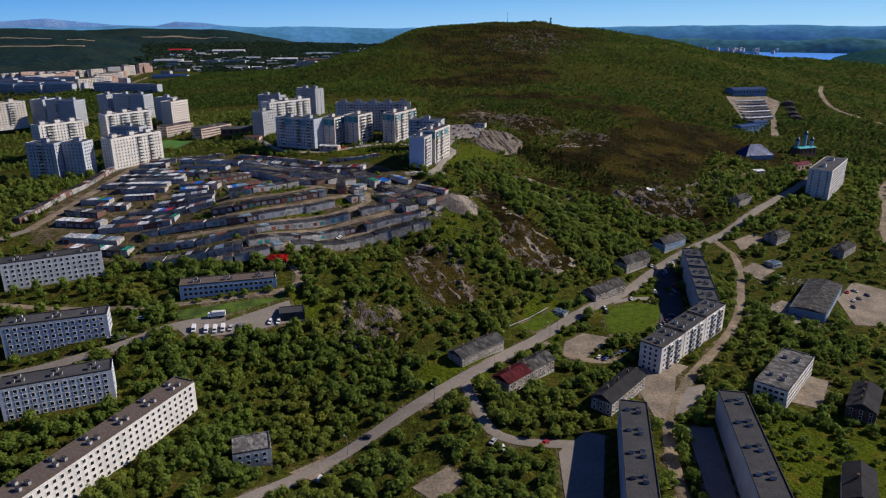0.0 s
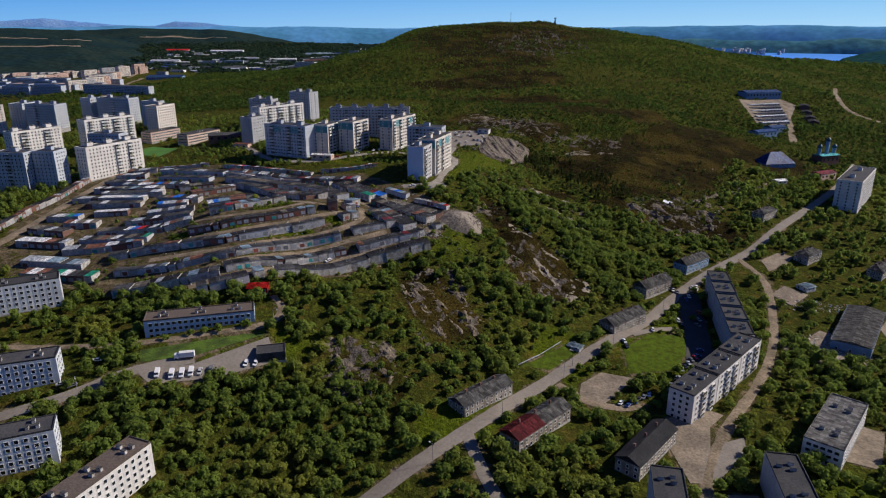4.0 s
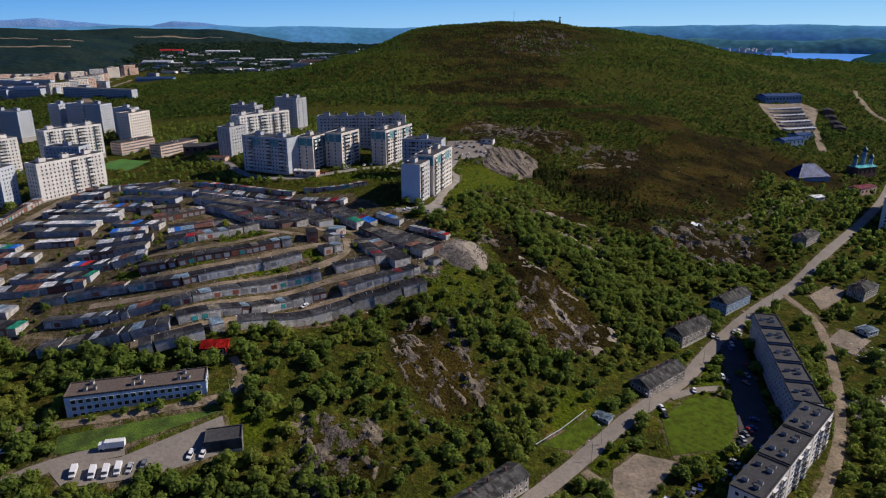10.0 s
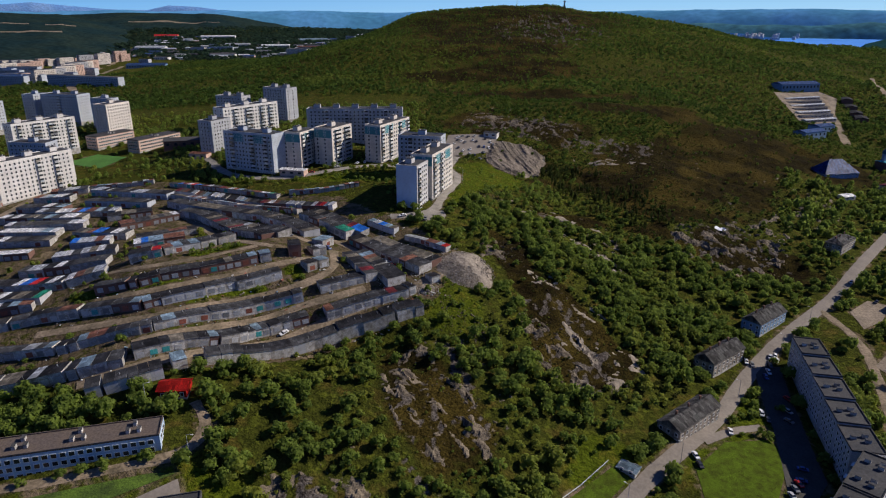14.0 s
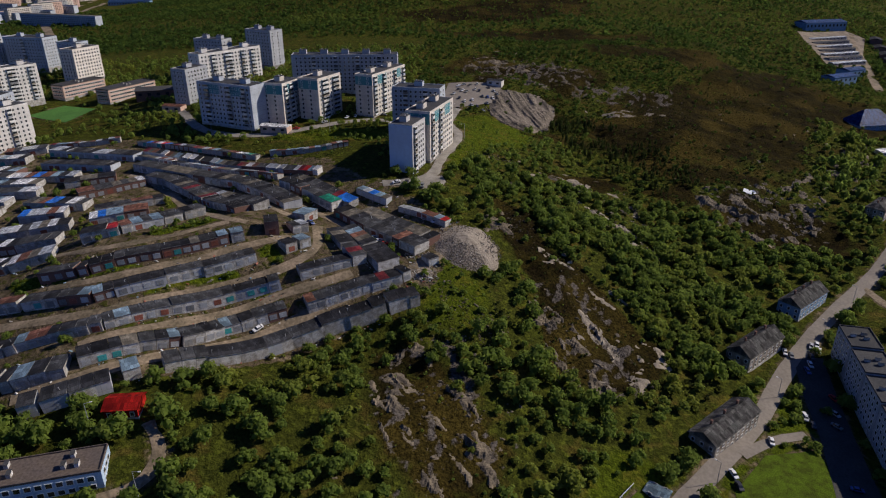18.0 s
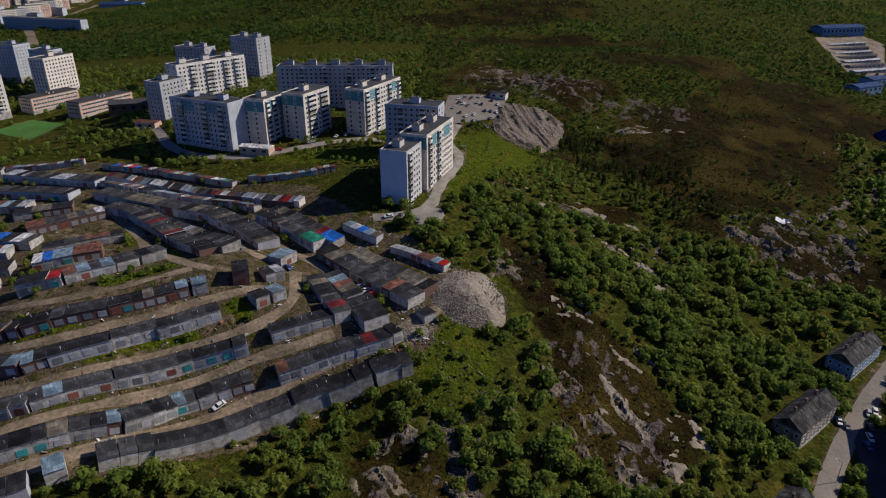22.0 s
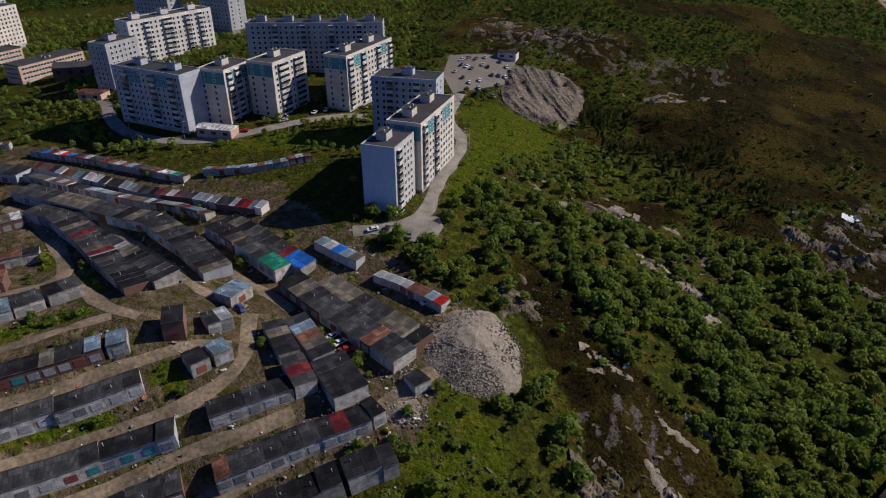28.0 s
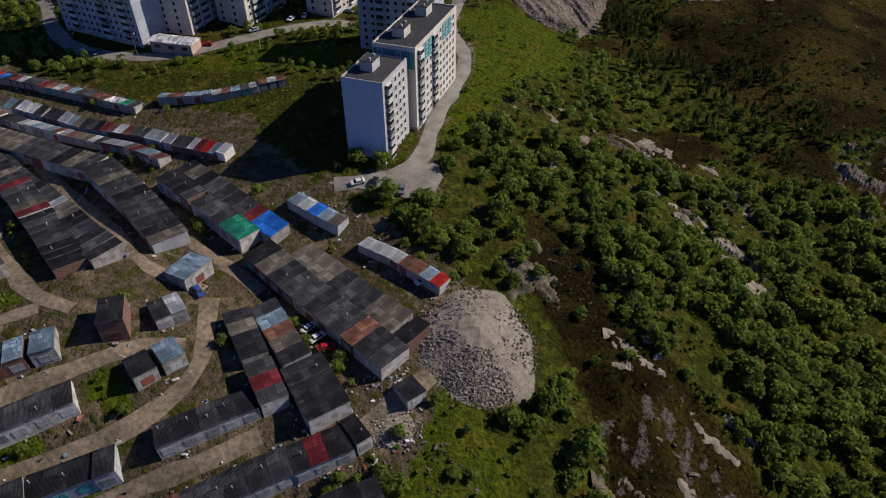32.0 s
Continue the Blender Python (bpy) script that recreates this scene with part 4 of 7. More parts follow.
# nine-storey blocks round the rocky knoll
M["pale_blue"] = material("pale_blue_paint", (0.50, 0.60, 0.74), 0.85, 0.06, 0.3, tint=(0.46, 0.55, 0.68))
U1 = (0.33, 0.944)
block(-15, 533, *U1, 18, 13, 9, "panel_mid", "nine-storey concrete panel tower with a blank end wall", faces="02", houses=1, gap=2.9, loggias=(0,), z=23.4)
end = bmesh.new()
box(end, -0.08, 0, 0.1, 12.9, 0.4, 27.4)
part("end_wall", end, "pale_blue", bpy.data.objects["apartment_block"], "pale blue painted blank end wall")
block(-6.5, 551, *U1, 38, 14, 9, "panel_warm", "nine-storey concrete panel block with teal panels under the roof", faces="023", houses=2, gap=3.1, loggias=(0, 4, 11), top_band="teal", z=26.0)
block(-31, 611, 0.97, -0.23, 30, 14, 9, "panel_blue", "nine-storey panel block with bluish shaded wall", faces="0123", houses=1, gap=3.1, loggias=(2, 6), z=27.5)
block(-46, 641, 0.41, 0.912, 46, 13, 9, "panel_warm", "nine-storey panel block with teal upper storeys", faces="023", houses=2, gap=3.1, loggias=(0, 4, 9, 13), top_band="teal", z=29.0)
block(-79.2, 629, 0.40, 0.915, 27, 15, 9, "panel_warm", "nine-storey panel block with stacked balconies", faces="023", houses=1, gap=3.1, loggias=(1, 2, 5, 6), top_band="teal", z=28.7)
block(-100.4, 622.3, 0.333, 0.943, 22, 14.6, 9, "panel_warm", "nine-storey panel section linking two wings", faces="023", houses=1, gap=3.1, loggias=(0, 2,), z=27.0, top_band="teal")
block(-157.6, 633.6, 0.898, -0.441, 44, 14.2, 9, "panel_blue", "nine-storey panel block with long bluish shade-toned facade", faces="03", houses=2, gap=3.0, loggias=(2, 8, 12), top_band="teal", z=27.0)
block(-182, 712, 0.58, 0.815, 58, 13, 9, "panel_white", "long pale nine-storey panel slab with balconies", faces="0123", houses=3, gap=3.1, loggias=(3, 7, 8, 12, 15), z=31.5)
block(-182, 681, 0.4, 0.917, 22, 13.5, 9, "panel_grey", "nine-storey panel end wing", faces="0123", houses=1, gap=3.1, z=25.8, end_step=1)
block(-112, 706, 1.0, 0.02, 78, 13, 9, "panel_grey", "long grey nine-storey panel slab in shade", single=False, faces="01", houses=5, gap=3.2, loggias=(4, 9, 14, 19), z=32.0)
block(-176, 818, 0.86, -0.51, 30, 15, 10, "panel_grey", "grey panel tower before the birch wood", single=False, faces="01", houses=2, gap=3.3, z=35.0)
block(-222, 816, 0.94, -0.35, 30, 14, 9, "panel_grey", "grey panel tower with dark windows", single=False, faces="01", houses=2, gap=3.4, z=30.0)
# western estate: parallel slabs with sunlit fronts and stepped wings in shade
# wings carry shade in their bluish wall colour, sunlit slabs stay pale
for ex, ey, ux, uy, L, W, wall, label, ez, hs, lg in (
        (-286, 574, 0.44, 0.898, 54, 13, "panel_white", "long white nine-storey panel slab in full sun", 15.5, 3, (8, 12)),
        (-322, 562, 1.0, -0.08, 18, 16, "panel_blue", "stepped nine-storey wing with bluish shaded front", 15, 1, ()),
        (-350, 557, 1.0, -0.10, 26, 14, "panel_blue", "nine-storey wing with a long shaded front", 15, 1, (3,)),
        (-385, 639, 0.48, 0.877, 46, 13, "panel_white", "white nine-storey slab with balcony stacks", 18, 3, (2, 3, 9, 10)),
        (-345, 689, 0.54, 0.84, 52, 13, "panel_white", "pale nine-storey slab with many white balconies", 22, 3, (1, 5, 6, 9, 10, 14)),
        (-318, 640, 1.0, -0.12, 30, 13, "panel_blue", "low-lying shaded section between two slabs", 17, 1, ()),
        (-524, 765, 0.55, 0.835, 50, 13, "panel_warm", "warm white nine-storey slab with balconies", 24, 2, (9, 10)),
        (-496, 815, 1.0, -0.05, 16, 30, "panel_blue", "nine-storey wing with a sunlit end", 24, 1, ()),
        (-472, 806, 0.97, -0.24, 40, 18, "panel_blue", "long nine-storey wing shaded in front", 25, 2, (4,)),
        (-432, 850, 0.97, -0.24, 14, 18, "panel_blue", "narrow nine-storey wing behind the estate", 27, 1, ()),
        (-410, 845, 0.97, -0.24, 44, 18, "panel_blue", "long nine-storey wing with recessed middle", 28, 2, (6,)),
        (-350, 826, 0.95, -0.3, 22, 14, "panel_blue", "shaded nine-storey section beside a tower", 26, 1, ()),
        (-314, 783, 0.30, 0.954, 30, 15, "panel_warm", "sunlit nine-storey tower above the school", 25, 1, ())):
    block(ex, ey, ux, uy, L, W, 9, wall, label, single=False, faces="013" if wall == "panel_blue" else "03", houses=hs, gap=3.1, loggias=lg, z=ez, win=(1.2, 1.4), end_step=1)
# school
for sx, sy, sl in ((-262, 726, 47), (-306, 742, 40)):
    block(sx, sy, 0.42, 0.907, sl, 14, 3, "panel_pink", "three-storey pinkish school building", single=False, faces="03", houses=1, gap=2.2, win=(1.9, 1.3), name="school_building", z=19.5)
# five-storey blocks of the lower town
block(-204, 279, 0.942, 0.336, 45, 11, 5, "panel_pale", "five-storey panel block with bluish facade", faces="01", houses=3, gap=3.0, z=-12)
block(-180, 237, 0.915, 0.40, 42, 11, 5, "panel_pale", "five-storey panel block above the birch scrub", faces="01", houses=3, gap=3.0, z=-20)
block(-242, 342, 0.88, 0.475, 50, 11, 5, "panel_pale", "five-storey block with shops at street level", faces="01", houses=3, gap=3.0, z=-4)
block(-139, 178, 0.37, 0.929, 84, 10.5, 5, "panel_white", "long pale five-storey block with a brown roof", faces="01", houses=6, gap=3.0, roof="bitumen_brown", z=-27)
block(68.7, 161.7, 0.21, 0.978, 92, 11.5, 5, "panel_grey", "five-storey block with dark bitumen roof", faces="0", houses=6, gap=3.0, z=-35)
block(115.3, 160.5, 0.191, 0.982, 103, 11.5, 5, "panel_grey", "five-storey block with dark roof and vents", faces="0", houses=6, gap=3.0, z=-36)
for k, (bx, by) in enumerate(((110, 301.7), (128.2, 320.2), (146.3, 338.6))):
    block(bx, by, 0.70, 0.714, 25.2, 11.8, 5, "panel_white", "five-storey section of a stepped block", faces="023", houses=2, gap=3.0, loggias=(2, 5), z=-34.5 + k * 0.3, group="sections of the stepped block")
for k, (bx, by) in enumerate(((163.5, 363), (167.3, 379.8), (170.9, 396.6), (174.5, 413.4), (178.1, 430.2))):
    block(bx, by, 0.214, 0.977, 16.8, 12, 5, "panel_grey", "five-storey section of a curved block", faces="02", houses=1, gap=3.0, z=-34.5 + k * 1.0, group="sections of the curved block")
block(160, 272, 0.66, 0.75, 46, 15, 3, "panel_white", "three-storey office building with flat dark roof", faces="03", houses=2, gap=2.6, win=(1.8, 1.4), roof="slate", name="office_building", z=-36)
block(366, 617, 0.626, 0.78, 80, 20, 9, "panel_white", "nine-storey slab standing alone by the road", faces="03", houses=2, gap=3.2, z=-21.5)
block(-140, 329, 0.966, 0.26, 50, 11, 3, "clinic_wall", "long three-storey blue building with a brown roof", faces="013", houses=3, gap=2.6, win=(1.6, 1.5), roof="bitumen_brown", name="clinic_building", base=0.6, z=-5.5)
block(-84, 226, 0.95, 0.3, 15, 12, 2, "panel_white", "small pale two-storey building with a flat grey roof", faces="013", houses=0, gap=3.2, roof="slate", name="small_office", z=-34.5)
block(-72, 178, 0.86, 0.5, 22, 14, 2, "blue_wall", "low building with a blue-grey flat roof", faces="03", houses=1, gap=3.2, name="small_hall", z=-36)
block(-84.5, 315.5, 0.97, 0.24, 13, 9, 1, "slate", "low dark garage with a grey roof", faces="3", houses=0, gap=3.2, name="garage_hall", z=-9.5, base=0.0)
gable_house(233, 372, 0.61, 0.79, 62, 20, 6, 1.6, "blue_wall", "slate", "long blue warehouse with a low grey roof", floors=1, name="warehouse", chimneys=0, gap=5)
# timber houses along the road
gable_house(9.5, 298.5, 0.735, 0.68, 31, 10.5, 6.0, 2.4, "timber", "slate", "two-storey timber house with grey gable roof")
gable_house(31, 277, 0.707, 0.707, 36, 10.5, 6.8, 2.5, "timber", "slate", "two-storey timber house with half-red roof", half=(0.48, "roof_wine"))
gable_house(95, 383, 0.77, 0.638, 30, 10.5, 6.8, 3.0, "timber", "slate", "two-storey rendered house with grey gable roof")
gable_house(127, 433, 0.78, 0.62, 27, 10.5, 6.8, 3.7, "timber", "slate", "two-storey house with patched gable roof")
gable_house(165, 470.5, 0.78, 0.62, 27, 10.5, 6.8, 3.7, "blue_wall", "slate", "two-storey bluish house with grey gable roof")
gable_house(76, 262, 0.66, 0.75, 34, 10.5, 6.8, 2.6, "timber", "bitumen", "two-storey timber house in the shade of trees")
gable_house(262, 572, 0.75, 0.66, 24, 10.5, 6.8, 2.4, "timber", "slate", "two-storey timber house by the road bend", hip=True)
gable_house(262, 498, 0.8, 0.6, 20, 10.5, 6.8, 2.4, "timber", "slate", "small timber house with grey hipped roof", hip=True)
gable_house(305, 480, 0.75, 0.66, 26, 10, 6.0, 2.8, "timber", "slate", "two-storey timber house among shrubs", hip=True)
gable_house(196, 262, 0.6, 0.8, 26, 12, 6.2, 3.0, "brick", "bitumen", "brick house with a dark gable roof")
gable_house(240, 455, 0.9, 0.44, 9, 8, 3, 0.5, "panel_white", "roof_sky", "small pale hut with a light roof", floors=1, chimneys=0)
gable_house(158, 200, 0.5, 0.866, 24, 11, 6, 3, "timber", "bitumen", "dark-roofed house below the shrubs", chimneys=1)
gable_house(66, 366, 0.8, -0.6, 7, 5, 2.2, 0.4, "steel", "roof_sky", "small grey-green shed beside the road", floors=1, chimneys=0)
gable_house(-101, 364, 0.99, 0.1, 10, 8, 3.5, 1.6, "roof_red", "roof_red", "small hut with a bright red roof", floors=1, chimneys=0)


# ---- garages ----
GARAGES = {}
ROOFS = ["roof_dark"] * 11 + ["roof_grey"] * 11 + ["roof_tan"] * 2 + ["roof_rust"] + ["roof_sky"]
BRIGHT = ["roof_rust"] * 5 + ["roof_zinc"] * 5 + ["roof_grey"] * 4 + ["roof_white", "roof_white", "roof_rust", "roof_wine", "roof_sky", "roof_dark", "roof_tan", "roof_rust", "roof_red"]
PLAIN = ["block"] * 5 + ["panel_grey"]
FAR_ROOFS = ["roof_dark"] * 5 + ["roof_grey"] * 7 + ["roof_white"] * 6 + ["roof_zinc"] * 4 + ["roof_sky"] * 2 + ["roof_rust"] * 2 + ["roof_tan"] * 3 + ["roof_blue", "roof_green"]
PATCHED = ["roof_dark"] * 4 + ["roof_grey"] * 7 + ["roof_tan"]
STALLS = ["roof_rust"] * 6 + ["roof_wine"] * 2 + ["roof_red"] + ["roof_zinc"] * 6 + ["roof_white"] * 4 + ["roof_grey"] * 5 + ["roof_dark"] * 2 + ["roof_sky"] * 2 + ["roof_tan"] * 2
STALL_WALLS = ["panel_grey", "block", "panel_white", "brick"]


def garage_parts(w, d, h, tilt, wall, roof, gate):
    key = (w, d, h, tilt, wall, roof, gate)
    if key not in GARAGES:
        meshes = []
        bm = bmesh.new()
        f, b = h + tilt, h - tilt
        v = [bm.verts.new(p) for p in ((0, 0, -4), (w, 0, -4), (w, d, -4), (0, d, -4), (0, 0, f), (w, 0, f), (w, d, b), (0, d, b))]
        for q in ((3, 2, 1, 0), (4, 5, 6, 7), (0, 1, 5, 4), (1, 2, 6, 5), (2, 3, 7, 6), (3, 0, 4, 7)):
            bm.faces.new([v[i] for i in q])
        me = bpy.data.meshes.new("garage")
        bm.to_mesh(me), bm.free()
        me.materials.append(M[wall])
        meshes.append(me)
        bm = bmesh.new()
        o = 0.22
        s = 2 * tilt / d
        pts = [(-0.02, -o), (w + 0.02, -o), (w + 0.02, d + o), (-0.02, d + o)]
        lo = [bm.verts.new((x, y, f - s * y + 0.01)) for x, y in pts]
        hi = [bm.verts.new((x, y, f - s * y + 0.20)) for x, y in pts]
        bm.faces.new(hi), bm.faces.new(lo[::-1])
        for i in range(4):
            bm.faces.new((lo[i], lo[(i + 1) % 4], hi[(i + 1) % 4], hi[i])).material_index = 1
        me = bpy.data.meshes.new("roof")
        bm.to_mesh(me), bm.free()
        me.materials.append(M[roof]), me.materials.append(M["fascia"])
        meshes.append(me)
        bm = bmesh.new()
        g = min(w - 0.9, 2.7)
        c = w / 2
        for a, e in ((c - g / 2, c - 0.02), (c + 0.02, c + g / 2)):
            box(bm, a, e, -0.07, 0.02, 0.05, 2.2)
            box(bm, a + 0.1, e - 0.1, -0.11, -0.07, 0.3, 0.42), box(bm, a + 0.1, e - 0.1, -0.11, -0.07, 1.7, 1.82)
        me = bpy.data.meshes.new("gate")
        bm.to_mesh(me), bm.free()
        me.materials.append(M[gate])
        meshes.append(me)
        GARAGES[key] = meshes
    return GARAGES[key]


WALLS = ["block"] * 8 + ["brick"] + ["panel_grey"]
GATES = ["steel"] * 15 + ["gate_rust"] * 3 + ["gate_teal"]
FLUE = bpy.data.meshes.new("flue")
bm = bmesh.new()
prism(bm, [(0.11 * math.cos(k * 1.047), 0.11 * math.sin(k * 1.047)) for k in range(6)], -0.2, 1.15)
prism(bm, [(0.2 * math.cos(k * 1.047), 0.2 * math.sin(k * 1.047)) for k in range(6)], 1.15, 1.3, 0, 0.4)
bm.to_mesh(FLUE), bm.free()
FLUE.materials.append(M["steel"])
GARAGE_LINES = []


ROOF_WORDS = {"roof_blue": "bright blue", "roof_red": "bright red", "roof_green": "green", "roof_sky": "pale blue", "roof_rust": "rusty brown", "roof_zinc": "silvery sheet", "roof_white": "white sheet", "roof_tan": "tan", "roof_grey": "grey", "roof_wine": "dark red"}
FAR_GARAGES = []


def footing(line, total, depth, front, level, wobble):
    """The height of the floors along a row: the ground at the gates, evened out over a few garages."""
    at, heights = [], []
    done = 0.0
    for a, b in zip(line, line[1:]):
        seg, (ux, uy) = math.hypot(b[0] - a[0], b[1] - a[1]), unit(a, b)
        n = max(2, int(seg / 1.5))
        for i in range(n):
            x, y = a[0] + ux * seg * (i + 0.5) / n, a[1] + uy * seg * (i + 0.5) / n
            if wobble == 0:
                z = gz(x + level[0], y + level[1])
            else:
                z = max(gz(x + front * uy * depth * 0.5, y - front * ux * depth * 0.5), gz(x, y) - 0.6)
            at.append(done + seg * (i + 0.5) / n)
            heights.append(z + 0.25)
        done += seg
    at, heights = np.array(at), np.array(heights)

    def base(s):
        s = min(max(s, 0.0), total)
        weight = np.exp(-((at - s) / 6.0) ** 2)
        return float((weight * heights).sum() / weight.sum())
    return base


def garage_row(line, depth=9.4, height=3.4, roofs=ROOFS, seed=0, front=1, widths=(3.6, 4.0, 4.4, 5.2), special=None, group="garage rows", walls=WALLS, wobble=0.35, far=False, tilts=(0.1, 0.2, 0.3), level=(0.0, 0.0)):
    """Garages side by side along the middle line of their roofs. front: 1 gates on the right of the way, -1 on its left."""
    rng = random.Random(seed * 91 + 7)
    total = sum(math.hypot(b[0] - a[0], b[1] - a[1]) for a, b in zip(line, line[1:]))
    GARAGE_LINES.append((line, depth))
    base = footing(line, total, depth, front, level, wobble)
    at, k, left_in_run = 0.0, 0, 0
    while at < total - 2.5:
        w = rng.choice(widths)
        s, left = at + w / 2, 0.0
        for a, b in zip(line, line[1:]):
            seg = math.hypot(b[0] - a[0], b[1] - a[1])
            if s <= left + seg or b == line[-1]:
                ux, uy = unit(a, b)
                cx, cy = a[0] + ux * (s - left), a[1] + uy * (s - left)
                break
            left += seg
        if front < 0:
            ux, uy = -ux, -uy
        gate = rng.choice(GATES)
        if left_in_run <= 0:
            left_in_run = rng.choice((2, 3, 3, 4, 5, 6))
            h, tilt = round((height if height > 4.5 else min(height, 3.3)) + (rng.choice((-0.2, 0, 0, 0.2, 0.4)) if wobble else 0), 1), rng.choice(tilts)
            wall, roof = rng.choice(walls), rng.choice(roofs)
            back = rng.uniform(-wobble, wobble)
        left_in_run -= 1
        if rng.random() < (0.3 if roofs is ROOFS else 0.8):
            roof = rng.choice(roofs)
        if rng.random() < 0.3:
            wall = rng.choice(walls)
        own_roof = roof
        if special and k in special:
            own_roof = special[k]
        mx, my = cx - ux * w / 2 + uy * (depth / 2 + back), cy - uy * w / 2 - ux * (depth / 2 + back)
        near, far_end = base(s - front * w / 2), base(s + front * w / 2)
        zb, lean = near, -math.degrees(math.atan((far_end - near) / w))
        body_me, roof_me, gate_me = garage_parts(w, depth, h, tilt, wall, own_roof, gate)
        if far:
            where = pose(mx, my, zb, 0, lean, math.degrees(math.atan2(uy, ux)))
            FAR_GARAGES.extend((k_me, where) for k_me in (body_me, roof_me, gate_me))
            at, k = at + w + 0.02, k + 1
            continue
        g = part("garage", body_me, None, m=pose(mx, my, zb, 0, lean, math.degrees(math.atan2(uy, ux))))
        stuff = ROOF_WORDS.get(own_roof, "dark bitumen")
        tagged(g, f"{'brick' if wall == 'brick' else 'grey block'} lock-up garage with a {stuff} roof", "garage", group)
        part("roof", roof_me, None, g)
        part("gate", gate_me, None, g)
        if rng.random() < 0.35 and depth > 6:
            part("flue", FLUE, None, g, m=pose(rng.uniform(0.6, w - 0.6), rng.uniform(2.0, depth - 1.5), h - 0.1))
        at, k = at + w + (0.02 if rng.random() > 0.06 else 1.2), k + 1


row = garage_row
row([(-176, 376), (-150, 379.5), (-135, 381.5), (-122, 385)], seed=1, height=3.3, walls=PLAIN, special={3: "roof_tan", 5: "roof_zinc", 9: "roof_sky"})
row([(-128, 367), (-116, 371.5), (-105, 377.5)], seed=49, front=-1, depth=6.5, walls=PLAIN)
row([(-102.5, 381.5), (-98, 384.5)], seed=50, front=-1, depth=6.0, height=3.3, widths=(5.2,), roofs=["roof_sky"])
row([(-92, 388), (-70, 401.5), (-56, 410.5), (-40, 418.4), (-25, 425), (-10.5, 431.5)], seed=2, front=-1, height=3.3, depth=6.4, walls=PLAIN)
row([(-184, 396), (-150, 397), (-121, 405.5), (-103, 416.7), (-78.5, 431), (-62.5, 437.3)], seed=3, depth=6.6, walls=PLAIN, special={4: "roof_zinc", 6: "roof_sky", 17: "roof_sky"})
row([(-119.5, 387.5), (-103, 397.3), (-91, 404), (-79.8, 414.2), (-68.8, 421.2), (-60, 425.2)], seed=4, depth=7.2, special={3: "roof_tan", 6: "roof_sky", 11: "roof_sky"})
row([(-51.8, 426.8), (-30, 437), (-17, 443), (-12.5, 446.3)], seed=5, depth=7.2, special={7: "roof_wine"})
row([(-195, 413), (-173, 419), (-128, 421), (-106.5, 432.5), (-97, 438), (-84, 445), (-76, 449.4)], seed=6, depth=6.8, special={14: "roof_sky", 15: "roof_sky"})
row([(-155, 434.5), (-137, 436), (-112, 446), (-88, 458), (-82.6, 460.4)], seed=7, depth=7.2, walls=["brick"] * 3 + ["block"])
row([(-150, 458), (-137, 462.5), (-124, 472), (-110, 486)], seed=8, depth=8, special={2: "roof_red", 4: "roof_sky", 6: "roof_sky"})
row([(-167, 502), (-138, 518)], seed=9, far=True, roofs=FAR_ROOFS, depth=6)
row([(-186, 523), (-158, 543)], seed=10, far=True, roofs=FAR_ROOFS, depth=9, walls=["brick"])
row([(-217, 449), (-174, 447), (-158, 452)], seed=11, far=True, roofs=FAR_ROOFS, special={6: "roof_red"})
row([(-199, 478), (-172, 486)], seed=12, far=True, roofs=FAR_ROOFS, special={1: "roof_white"})
row([(-241, 407), (-205, 405)], seed=13, far=True, roofs=FAR_ROOFS, special={2: "roof_white"})
row([(-234, 393), (-195, 392)], seed=14, far=True, roofs=FAR_ROOFS, special={1: "roof_white", 4: "roof_green"})
row([(-258, 432), (-226, 430)], seed=15, far=True, roofs=FAR_ROOFS, special={3: "roof_white"})
row([(-245, 460), (-225, 462)], seed=16, far=True, roofs=FAR_ROOFS)
row([(-236, 481), (-216, 485)], seed=17, far=True, depth=8, roofs=["roof_white", "roof_grey"])
row([(-250, 499), (-211, 503)], seed=18, far=True, roofs=FAR_ROOFS, special={2: "roof_white"})
row([(-250, 522), (-205, 526)], seed=19, far=True, roofs=["roof_white", "roof_zinc", "roof_grey"], depth=8)
row([(-245, 545), (-196, 548)], seed=20, far=True, roofs=FAR_ROOFS)
row([(-232, 589), (-177, 576)], seed=21, far=True, roofs=["roof_grey", "roof_zinc", "roof_dark"], walls=["panel_blue"])
row([(-225, 567), (-183, 561)], seed=22, far=True, roofs=["roof_grey", "roof_dark"], walls=["panel_blue"])
row([(-262, 590), (-240, 598)], seed=23, far=True, roofs=BRIGHT)
row([(-241, 602), (-215, 604), (-199, 609)], seed=48, far=True, roofs=STALLS, depth=4.4, height=2.4, widths=(3.2, 3.6))
row([(-286, 430), (-284, 520), (-290, 590)], seed=24, far=True, walls=["brick", "brick", "block"], roofs=["roof_grey", "roof_dark", "roof_rust", "roof_grey", "roof_zinc"], depth=5)
row([(-157.5, 546), (-145, 541.5), (-127.6, 526.3), (-108.4, 505.3), (-90, 484)], seed=25, roofs=PATCHED, wobble=0, front=1, level=(3.3, 2.6), depth=8.5, special={8: "roof_wine", 13: "roof_wine"})
row([(-151, 550), (-134.5, 534.4), (-107.7, 512.4), (-91, 495.2), (-83, 488.3)], seed=26, roofs=PATCHED, wobble=0, front=-1, level=(-3.3, -2.6), depth=8.5, special={11: "roof_zinc"})
row([(-170, 562), (-144, 552), (-129, 546), (-106, 536), (-84.5, 513.8), (-68.5, 495)], seed=27, roofs=PATCHED, wobble=0, front=1, depth=9.6)
